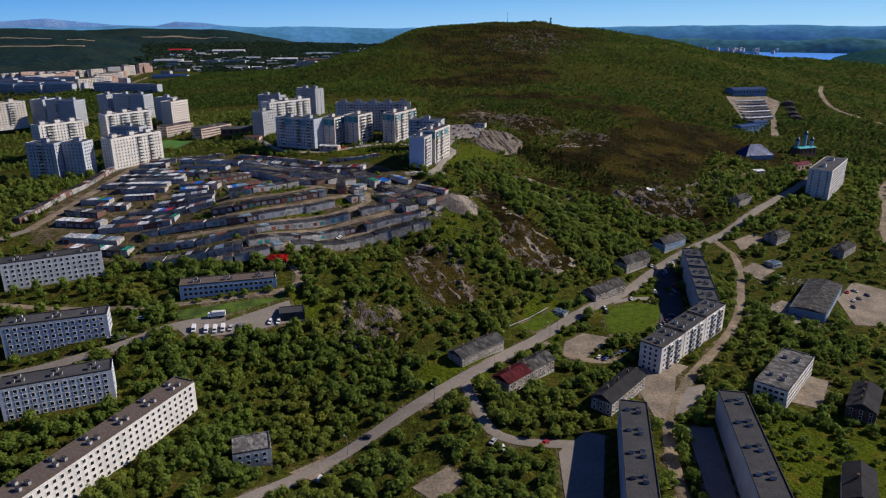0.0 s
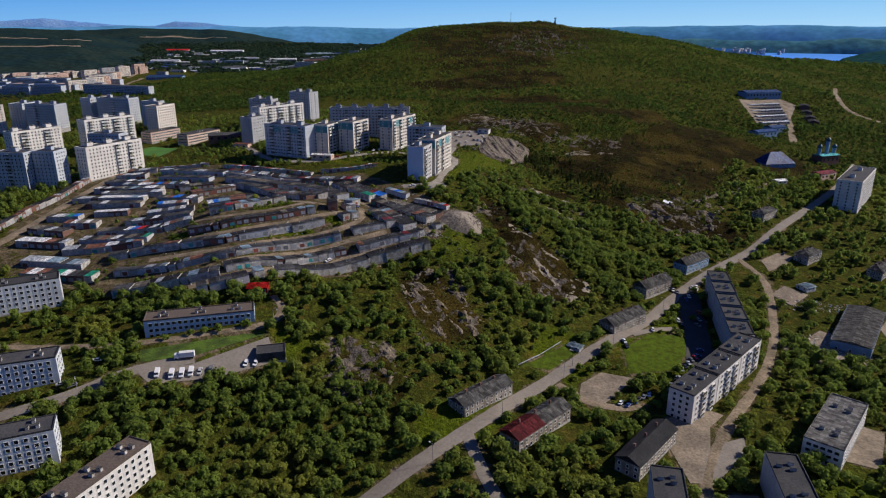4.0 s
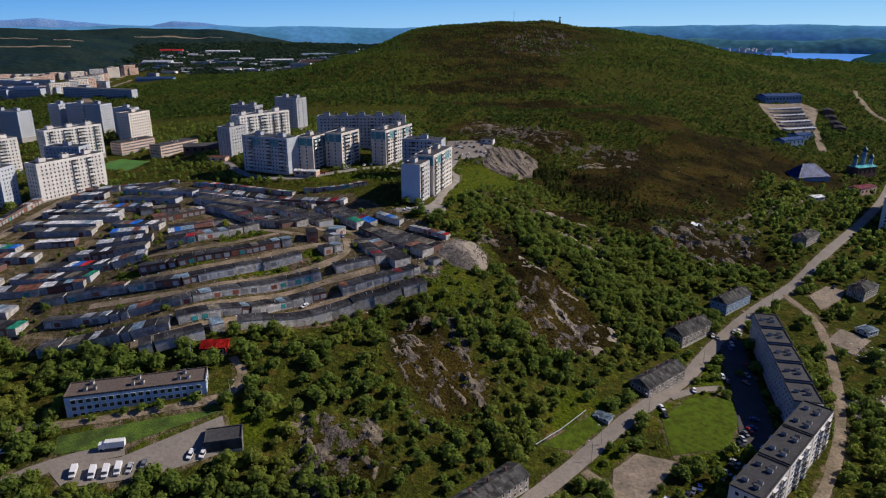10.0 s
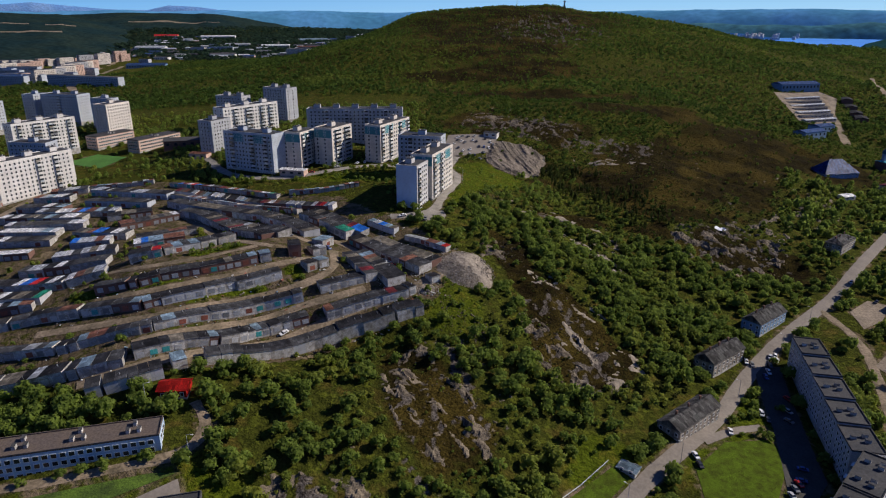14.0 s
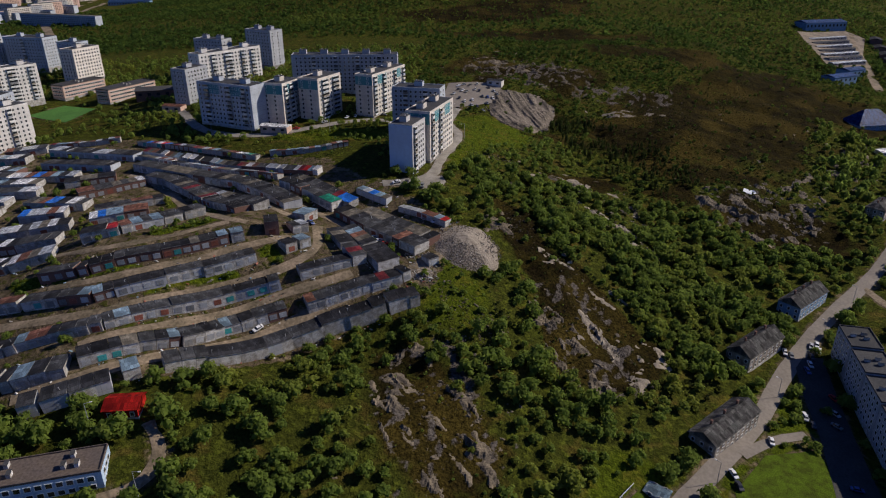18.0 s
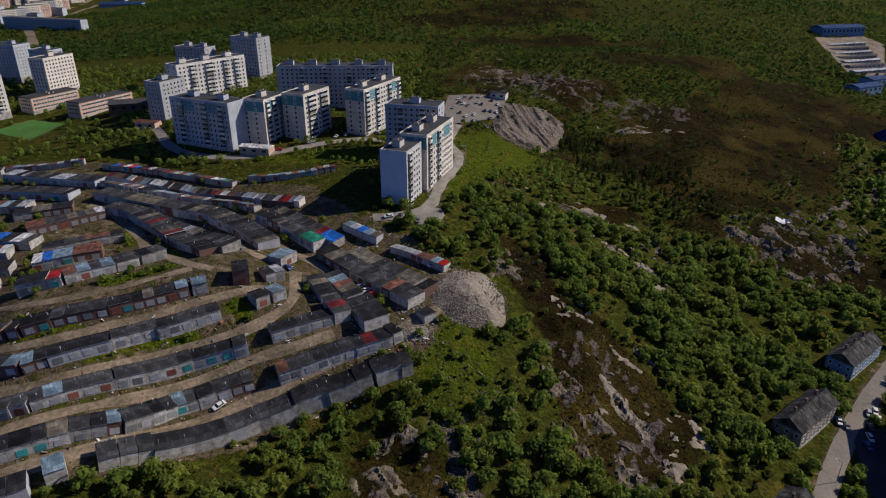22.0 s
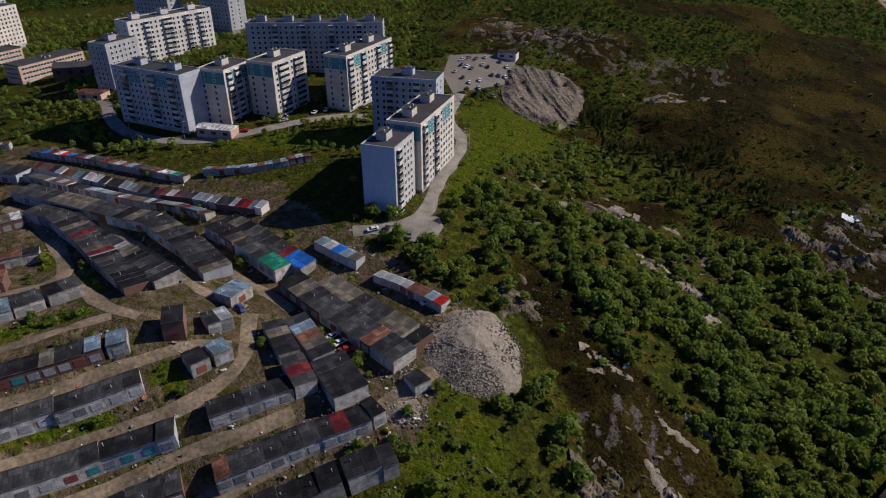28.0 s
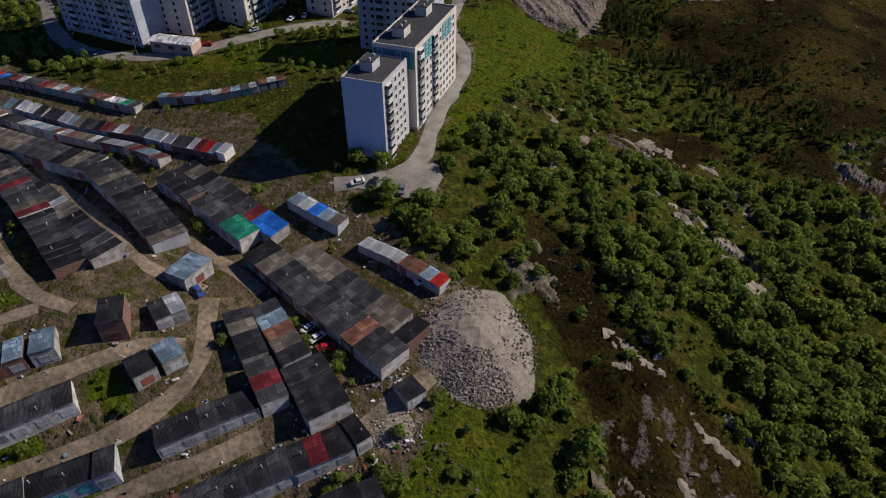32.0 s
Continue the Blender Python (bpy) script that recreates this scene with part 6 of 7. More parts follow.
# long white lorry on the asphalt lot
bm = bmesh.new()
box(bm, -3.2, 3.4, -1.2, 1.2, 1.0, 3.3)
lorry = tagged(part("lorry", bm, "trim", m=pose(-115, 313.5, gz(-115, 313.5) + 0.25, 0, 0, 12)), "long white box lorry on the asphalt lot", "lorry")
bm = bmesh.new()
box(bm, -5.2, -3.3, -1.15, 1.15, 0.6, 2.6)
part("cab", bm, "car_white", lorry)
for sx in (-4.4, 1.2, 2.4):
    for sy in (-1.05, 1.05):
        bm = bmesh.new()
        bmesh.ops.create_cone(bm, cap_ends=True, segments=12, radius1=0.5, radius2=0.5, depth=0.3, matrix=pose(sx, sy, 0.5, 90))
        part("wheel", bm, "tyre", lorry)

# ---- street lamps ----
def lamp_post(x, y, turn, h=9.0):
    bm = bmesh.new()
    prism(bm, [(0.13 * math.cos(k), 0.13 * math.sin(k)) for k in (0, 1.047, 2.094, 3.142, 4.189, 5.236)], -1, h, 0, 0.6)
    t = tagged(part("street_lamp", bm, "steel", m=pose(x, y, gz(x, y), 0, 0, turn)), "tall grey street lamp beside the road", "street lamp", "street lamps")
    bm = bmesh.new()
    box(bm, 0, 1.8, -0.05, 0.05, h - 0.1, h)
    part("arm", bm, "steel", t)
    bm = bmesh.new()
    box(bm, 1.5, 2.3, -0.16, 0.16, h - 0.16, h + 0.02)
    part("lamp_head", bm, "trim", t)


for x, y, turn in ((-14, 520, 90), (-144, 610, 60), (6, 665, 0), (13, 598, 180), (66, 350, 130), (92, 372, 130), (134, 420, 130), (60, 340, 130), (26, 300, 130), (-4, 270, 130), (-40, 238, 130), (-118, 607, 80), (-70, 609, 100), (-150, 286, -60), (172, 460, 130), (200, 488, 130), (-82, 340, 0), (-104, 361, 30)):
    lamp_post(x, y, turn)

# ---- pipe on low posts, fences ----
def pipe_run(line, label):
    t = None
    for (x0, y0), (x1, y1) in zip(line, line[1:]):
        a, b = Vector((x0, y0, gz(x0, y0) + 1.0)), Vector((x1, y1, gz(x1, y1) + 1.0))
        bm = bmesh.new()
        bmesh.ops.create_cone(bm, cap_ends=True, segments=8, radius1=0.16, radius2=0.16, depth=(b - a).length)
        m = Matrix.Translation((a + b) / 2) @ (b - a).to_track_quat("Z", "Y").to_matrix().to_4x4()
        bm.transform(m)
        if t is None:
            t = tagged(part("pipeline", bm, "steel"), label, "pipeline")
        else:
            part("pipe", bm, "steel", t)
        for k in range(4):
            p = a + (b - a) * (k + 0.5) / 4
            bm = bmesh.new()
            box(bm, p.x - 0.15, p.x + 0.15, p.y - 0.15, p.y + 0.15, p.z - 1.6, p.z - 0.25)
            part("post", bm, "block", t)


pipe_run([(37, 343), (50, 355), (63, 368)], "pale insulated heating pipe on low posts")

# ---- buildings in the distance ----
def shed(x, y, turn, L, W, h, wall, roof, label, name="shed"):
    at = pose(x, y, gz(x, y), 0, 0, turn)
    bm = bmesh.new()
    box(bm, -L / 2, L / 2, -W / 2, W / 2, -4, h)
    s = tagged(part(name, bm, wall, m=at), label, "building")
    FOOT.append((x - L / 2 * math.cos(radians(turn)) + W / 2 * math.sin(radians(turn)), y - L / 2 * math.sin(radians(turn)) - W / 2 * math.cos(radians(turn)), math.cos(radians(turn)), math.sin(radians(turn)), L, W))
    bm = bmesh.new()
    v = [bm.verts.new(p) for p in ((-L / 2 - 0.4, -W / 2 - 0.4, h), (L / 2 + 0.4, -W / 2 - 0.4, h), (L / 2 + 0.4, W / 2 + 0.4, h), (-L / 2 - 0.4, W / 2 + 0.4, h), (-L / 2 - 0.4, 0, h + W * 0.12), (L / 2 + 0.4, 0, h + W * 0.12))]
    for q in ((0, 1, 5, 4), (2, 3, 4, 5), (3, 0, 4), (1, 2, 5), (3, 2, 1, 0)):
        bm.faces.new([v[i] for i in q])
    part("roof", bm, roof, s)
    bm = bmesh.new()
    for k in range(max(2, int(L / 6))):
        bx = -L / 2 + (k + 0.5) * L / max(2, int(L / 6))
        box(bm, bx - 1.2, bx + 1.2, -W / 2 - 0.08, -W / 2, h * 0.35, h * 0.7)
    tagged(part("window", bm, "glass", s), kind="stuff")
    return s


shed(528, 1190, 14, 66, 24, 9, "blue_wall", "roof_navy", "long blue industrial hall in the valley", "industrial_hall")
shed(412, 912, 25, 34, 16, 7, "blue_wall", "roof_navy", "blue-roofed workshop in the valley", "workshop")
shed(446, 952, 25, 26, 16, 7, "blue_wall", "roof_navy", "pale blue workshop in the valley", "workshop")
for k in range(7):
    shed(468 + 7 * k, 1000 + 22 * k, 20, 50 + 2 * k, 8, 3, "block", "roof_grey" if k % 2 else "roof_zinc", "row of grey lock-ups in the valley", "lock_up")
for k in range(4):
    shed(545 + 12 * k, 1040 + 34 * k, 66, 26, 14, 4, "brick", "roof_dark", "dark shed beside the valley road", "shed")
gable_house(340, 742, 0.985, 0.17, 34, 22, 6, 11, "blue_wall", "roof_cobalt", "large house under a steep bright blue roof", hip=True, floors=2, chimneys=0, gap=4)
shed(394, 728, 30, 26, 12, 6, "panel_pink", "roof_wine", "house with a dark red roof", "house")
shed(330, 690, 20, 12, 9, 3, "panel_white", "roof_white", "small hut with a white roof", "hut")
shed(-118, 690, 10, 14, 8, 4, "panel_white", "roof_zinc", "small pale service building", "service_building")
shed(-104, 612, -14, 18, 7, 4, "panel_pink", "roof_white", "small corner shop with pinkish walls", "shop")
shed(-190, 672, -10, 14, 8, 4, "panel_pink", "roof_rust", "small brick-coloured kiosk by the blocks", "kiosk")
shed(-222, 735, 15, 40, 16, 6, "brick", "bitumen", "low dark workshop beside the school", "workshop")
shed(42, 752, -20, 12, 8, 4, "panel_white", "roof_grey", "small pale cabin at the car park", "cabin")
for fx, fy, L, W, roof, wall in ((-727, 1835, 90, 30, "roof_navy", "blue_wall"), (-1090, 2880, 90, 40, "roof_red", "panel_pink"), (-893, 2900, 130, 30, "roof_white", "panel_white"), (-700, 2500, 80, 40, "roof_zinc", "panel_white"), (-560, 2450, 90, 30, "roof_white", "panel_grey"), (-930, 2350, 90, 40, "roof_zinc", "panel_white"), (-480, 2700, 100, 40, "roof_sky", "panel_white"), (-640, 2150, 70, 30, "roof_grey", "panel_white"), (-1200, 2500, 100, 30, "roof_white", "panel_white"), (-300, 2900, 90, 30, "roof_white", "panel_grey"), (-420, 2300, 70, 26, "roof_rust", "panel_pink"), (-1100, 2200, 80, 30, "roof_white", "panel_white")):
    shed(fx, fy, 8, L, W, 9, wall, roof, "distant industrial hall on the plain", "industrial_hall")
for k in range(110):
    q = random.Random(300 + k)
    shed(q.uniform(-1050, -330), q.uniform(2050, 2900), q.uniform(-20, 30), q.uniform(14, 46), q.uniform(8, 18), q.uniform(4, 8), q.choice(("panel_white", "panel_blue", "panel_white", "panel_pink")), q.choice(("roof_white", "roof_zinc", "roof_grey", "roof_navy")), "small distant works building on the plain", "works_building")

# church with blue onion domes
church = shed(430, 792, 20, 26, 14, 9, "brick", "roof_turquoise", "brick church with turquoise roofs and dark domes", "church")
for dx, dy, h in ((-11, 0, 17), (0, 0, 24), (11, 0, 16), (6, 5, 18)):
    bm = bmesh.new()
    prism(bm, [(dx + 2.0 * math.cos(k * 0.785), dy + 2.0 * math.sin(k * 0.785)) for k in range(8)], 5, h, 0)
    tower = part("tower", bm, "blue_wall", church)
    bm = bmesh.new()
    prof = [(2.2, 0), (2.7, 1.2), (2.4, 2.4), (1.4, 3.6), (0.5, 4.6), (0.1, 6.0)]
    rings = [[bm.verts.new((dx + r * math.cos(k * 0.628), dy + r * math.sin(k * 0.628), h + z)) for k in range(10)] for r, z in prof]
    for r0, r1 in zip(rings, rings[1:]):
        for i in range(10):
            bm.faces.new((r0[i], r0[(i + 1) % 10], r1[(i + 1) % 10], r1[i]))
    part("dome", bm, "roof_teal", tower, "dark turquoise onion dome")

# masts on the summit
for mx, my, h, w in ((283, 1850, 16, 3.0), (165, 1800, 26, 0.5)):
    mz = float(surface(mx, my)) - 1
    bm = bmesh.new()
    prism(bm, [(-w, -w), (w, -w), (w, w), (-w, w)], 0, h * 0.8, 0, 0.25)
    mast = tagged(part("mast", bm, "steel", m=pose(mx, my, mz)), "thin steel mast on the bare summit", "mast")
    bm = bmesh.new()
    box(bm, -w * 0.8, w * 0.8, -w * 0.8, w * 0.8, h * 0.8, h)
    part("cabin", bm, "steel", mast)

# scrap and litter round the garages
def litter(spots, seed, n, spread):
    r_ = random.Random(seed)
    v, f, mi = [], [], []
    while len(f) < 6 * n:
        (x0, y0), (x1, y1), off = r_.choice(spots)
        t, side = r_.random(), r_.choice((-1, 1))
        ux, uy = unit((x0, y0), (x1, y1))
        d = side * (off + abs(r_.gauss(0.3, spread)))
        x, y = x0 + (x1 - x0) * t - uy * d, y0 + (y1 - y0) * t + ux * d
        s = r_.uniform(0.08, 0.32)
        a, b, c = s * r_.uniform(0.6, 3.0), s, s * r_.uniform(0.2, 0.8)
        q = pose(x, y, gz(x, y) + 0.12 + c * 0.5, r_.uniform(-25, 25), r_.uniform(-25, 25), r_.uniform(0, 360))
        k = len(v)
        v += [(q @ Vector((a * i, b * j, c * l)))[:] for l in (-1, 1) for i, j in ((-1, -1), (1, -1), (1, 1), (-1, 1))]
        f += [[k + i for i in w] for w in ((3, 2, 1, 0), (4, 5, 6, 7), (0, 1, 5, 4), (1, 2, 6, 5), (2, 3, 7, 6), (3, 0, 4, 7))]
        mi += [r_.choice((0, 0, 0, 0, 1, 2, 3, 3, 3, 4, 5))] * 6
    return tagged(mesh_object("scrap", np.array(v), np.array(f), ["timber", "trim", "gate_rust", "block", "tyre", "roof_sky"], picks=np.array(mi)), "scattered planks, tyres and sheet scrap", "scrap", kind="stuff")


spots = []
for line, depth in GARAGE_LINES:
    spots += [(a, b, depth / 2 + 0.4) for a, b in zip(line, line[1:]) if max(a[0], b[0]) > -170]
litter(spots, 5, 1100, 1.5)
litter([((-12, 462), (-6, 440), 0.5), ((2, 458), (8, 488), 1.0)], 6, 170, 3.0)
litter([((206, 384), (236, 402), 1.0), ((216, 440), (262, 432), 1.0), ((218, 372), (236, 380), 1.0)], 7, 900, 4.0)


joined("garage", FAR_GARAGES, "distant rows of small lock-up garages with patched roofs", "garage")

# ---- far town: slabs on the plain, seen small ----
rng = random.Random(11)
def far_block(bx, by, ux, uy, L, st, wall, roof, label="distant concrete apartment building on the plain"):
    H = st * 2.8 + 2
    bm = bmesh.new()
    box(bm, 0, L, 0, 13, -5, H)
    b = tagged(part("apartment_building", bm, wall, m=pose(bx, by, float(surface(bx + ux * L / 2, by + uy * L / 2)) - 0.5, 0, 0, math.degrees(math.atan2(uy, ux)))), label, "building", "far town buildings")
    bm = bmesh.new()
    box(bm, 0.4, L - 0.4, 0.4, 12.6, H, H + 0.4)
    part("roof", bm, roof, b)
    bm = bmesh.new()
    for s in range(st):
        for i in range(int(L / 3.4)):
            box(bm, 1 + i * 3.4, 2.5 + i * 3.4, -0.1, 0, 1.2 + s * 2.8, 2.6 + s * 2.8)
        for i in range(3):
            box(bm, -0.1, 0, 2 + i * 3.6, 3.4 + i * 3.6, 1.2 + s * 2.8, 2.6 + s * 2.8)
    part("window", bm, "glass", b)["kind"] = "stuff"


LIT = ("panel_warm", "panel_pink", "panel_warm", "panel_grey")
for x0, y0, x1, y1, n, L, st in ((-1190, 1700, -1060, 1730, 7, 30, 6), (-1080, 1770, -985, 1790, 6, 30, 6), (-1000, 1850, -935, 1900, 5, 30, 6), (-955, 1960, -870, 2010, 6, 28, 6), (-745, 1400, -775, 1560, 4, 40, 8), (-800, 1590, -836, 1740, 4, 44, 8), (-880, 1420, -800, 1450, 5, 30, 5), (-1010, 1600, -960, 1700, 4, 36, 5), (-930, 1820, -880, 2000, 4, 36, 9)):
    for k in range(n):
        f = k / max(1, n - 1)
        far_block(x0 + (x1 - x0) * f, y0 + (y1 - y0) * f, 0.5 + rng.uniform(-0.06, 0.1), 0.866, L, st, LIT[(k * 7 + n) % 4], rng.choice(("bitumen", "slate")))
# shade on these fronts comes partly from the bluish wall colour
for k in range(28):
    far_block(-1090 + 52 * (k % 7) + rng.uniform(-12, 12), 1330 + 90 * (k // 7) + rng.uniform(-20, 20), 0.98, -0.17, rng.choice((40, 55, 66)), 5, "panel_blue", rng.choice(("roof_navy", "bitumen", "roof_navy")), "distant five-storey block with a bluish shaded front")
for k in range(14):
    far_block(rng.uniform(-820, -420), rng.uniform(1950, 2500), 0.9, rng.uniform(-0.3, 0.4), rng.choice((30, 44, 60)), rng.choice((2, 3, 5)), rng.choice(LIT), rng.choice(("slate", "roof_sky", "bitumen")))
for k in range(8):
    far_block(rng.uniform(-420, -60), rng.uniform(2500, 3000), 0.9, rng.uniform(-0.3, 0.3), 34, rng.choice((5, 9)), "panel_blue", "bitumen")
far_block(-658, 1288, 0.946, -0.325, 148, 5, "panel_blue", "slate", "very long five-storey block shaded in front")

# ---- far ridges: arcs round the town ----
def ridge(R, tops, thick, mat, label, n=8, strips=(), jag=22, foot=-60, seed=71):
    """tops: (bearing, height); strips: (row, bearing from, bearing to) laid with pale dirt."""
    deg = np.linspace(tops[0][0], tops[-1][0], 260)
    a = np.radians(deg)
    prof = np.interp(deg, [p[0] for p in tops], [p[1] for p in tops]) + (cloud(deg * 60, deg * 0 + R, 150, seed, 4) - 0.5) * jag
    rows = []
    for k in range(n):
        f = k / (n - 1)
        z = foot + (prof - foot) * (1 - (1 - f) ** 2) + (cloud(deg * 60, deg * 0 + f * 900, 120, seed + 6) - 0.5) * 20 * (1 - f) * f * 4
        r = R - thick * (1 - f)
        rows.append(np.column_stack([r * np.sin(a), 180 + r * np.cos(a), z]))
    v = np.stack(rows, 0)
    i = np.arange(n * 260).reshape(n, 260)
    f = np.stack([i[:-1, :-1], i[:-1, 1:], i[1:, 1:], i[1:, :-1]], -1)
    pick = np.zeros(f.shape[:2], int)
    for r, d0, d1 in strips:
        for c in range(259):
            if d0 < deg[c] < d1:
                pick[r, c] = 1
    return tagged(mesh_object("backdrop", v.reshape(-1, 3), f.reshape(-1, 4), [mat, "path"], smooth=True, picks=pick.ravel()), label, "hills", kind="structure")


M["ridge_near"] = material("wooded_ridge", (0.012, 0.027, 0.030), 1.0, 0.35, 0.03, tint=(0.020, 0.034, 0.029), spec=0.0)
# from here to the headland, distance haze is put into the base colours
M["ridge_far"] = material("haze_blue_ridge", (0.105, 0.30, 0.54), 1.0, 0.15, 0.012, tint=(0.075, 0.24, 0.40), spec=0.0)
M["fell"] = material("haze_blue_snowy_fell", (0.12, 0.24, 0.47), 1.0, 0.25, 0.05, tint=(0.17, 0.29, 0.50), spec=0.0)
M["ridge_shore"] = material("haze_dark_blue_shore", (0.022, 0.085, 0.24), 1.0, 0.1, 0.012, tint=(0.020, 0.075, 0.21), spec=0.0)
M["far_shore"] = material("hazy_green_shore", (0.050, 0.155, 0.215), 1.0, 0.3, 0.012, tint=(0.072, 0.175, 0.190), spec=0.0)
M["headland"] = material("haze_green_headland", (0.018, 0.065, 0.075), 1.0, 0.3, 0.02, tint=(0.024, 0.072, 0.060), spec=0.0)
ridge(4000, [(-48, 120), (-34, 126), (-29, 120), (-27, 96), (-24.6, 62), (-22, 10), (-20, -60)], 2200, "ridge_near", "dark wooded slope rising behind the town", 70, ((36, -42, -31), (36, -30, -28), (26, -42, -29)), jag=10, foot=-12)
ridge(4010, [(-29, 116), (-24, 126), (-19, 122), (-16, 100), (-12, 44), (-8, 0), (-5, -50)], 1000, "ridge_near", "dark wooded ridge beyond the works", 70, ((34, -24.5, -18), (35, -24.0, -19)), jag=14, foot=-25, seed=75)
ridge(4520, [(-48, 134), (-18, 138), (-8, 130), (0, 124), (8, 126), (16, 136), (24, 142), (32, 140), (48, 142)], 330, "ridge_far", "forested ridge on the horizon in haze blue", foot=-6)
ridge(4785, [(-36, 150), (-33, 166), (-30.5, 182), (-28.5, 168), (-26, 148), (-23, 140), (-21.5, 168), (-19.5, 158), (-17.5, 138)], 200, "fell", "snow-flecked fells on the horizon in haze blue", jag=8)
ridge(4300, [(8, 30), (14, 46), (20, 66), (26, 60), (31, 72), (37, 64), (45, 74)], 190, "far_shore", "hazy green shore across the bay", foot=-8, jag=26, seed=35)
ridge(4060, [(15, 12), (18, 26), (21, 27), (23, 20), (24.5, 5), (25.8, -8)], 230, "ridge_shore", "headland across the bay in dark haze blue", foot=-8, jag=12, seed=31)
ridge(2850, [(30.5, -6), (31.2, 24), (32.5, 44), (34, 58), (37, 62), (44, 60)], 480, "headland", "headland beside the bay in hazy green", foot=-8, jag=8, seed=41)
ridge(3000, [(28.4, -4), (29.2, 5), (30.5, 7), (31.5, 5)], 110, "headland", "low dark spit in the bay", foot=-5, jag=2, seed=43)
# harbour town across the water
q = random.Random(77)
for k in range(46):
    b, r = radians(q.gauss(23.4, 1.7)), q.uniform(3845, 3925)
    bm = bmesh.new()
    box(bm, -q.uniform(4, 10), q.uniform(4, 10), -6, 6, -12, q.uniform(6, 12))
    hx, hy = r * math.sin(b), 180 + r * math.cos(b)
    tagged(part("harbour_building", bm, q.choice(("panel_white", "panel_blue", "panel_blue")), m=pose(hx, hy, -7 + (r - 3830) * 0.30, 0, 0, q.uniform(45, 70))), "small hazy building of a harbour town across the bay", "building", "harbour town")

# pale blue sky low over the horizon
def sky_band():
    m = bpy.data.materials.new("low_sky")
    m.use_nodes = True
    n, l = m.node_tree.nodes, m.node_tree.links
    n.remove(n["Principled BSDF"])
    geo, sep, rng_, mix, em = n.new("ShaderNodeNewGeometry"), n.new("ShaderNodeSeparateXYZ"), n.new("ShaderNodeMapRange"), n.new("ShaderNodeMix"), n.new("ShaderNodeEmission")
    mix.data_type = "RGBA"
    side, low, high = n.new("ShaderNodeMapRange"), n.new("ShaderNodeMix"), n.new("ShaderNodeMix")
    low.data_type = high.data_type = "RGBA"
    low.inputs["A"].default_value, low.inputs["B"].default_value = (0.22, 0.50, 0.87, 1), (0.42, 0.71, 0.97, 1)
    high.inputs["A"].default_value, high.inputs["B"].default_value = (0.11, 0.36, 0.82, 1), (0.24, 0.55, 0.92, 1)
    rng_.inputs["From Min"].default_value, rng_.inputs["From Max"].default_value = 120, 330
    side.inputs["From Min"].default_value, side.inputs["From Max"].default_value = -2600, 2600
    l.new(geo.outputs["Position"], sep.inputs[0]), l.new(sep.outputs["Z"], rng_.inputs["Value"]), l.new(sep.outputs["X"], side.inputs["Value"])
    l.new(side.outputs["Result"], low.inputs["Factor"]), l.new(side.outputs["Result"], high.inputs["Factor"])
    l.new(low.outputs["Result"], mix.inputs["A"]), l.new(high.outputs["Result"], mix.inputs["B"])
    l.new(rng_.outputs["Result"], mix.inputs["Factor"]), l.new(mix.outputs["Result"], em.inputs["Color"])
    l.new(em.outputs["Emission"], n["Material Output"].inputs["Surface"])
    return m


arc = np.radians(np.linspace(46, 134, 60))
av = np.concatenate([np.column_stack([4810 * np.cos(arc), 180 + 4810 * np.sin(arc), np.full(60, z)]) for z in (-80, 200, 350)])
ai = np.arange(180).reshape(3, 60)
tagged(mesh_object("backdrop", av, np.stack([ai[:-1, :-1], ai[1:, :-1], ai[1:, 1:], ai[:-1, 1:]], -1).reshape(-1, 4), [sky_band()], smooth=True), "clear blue sky low over the horizon", "sky", kind="structure")

# ---- trees ----
ICO = []


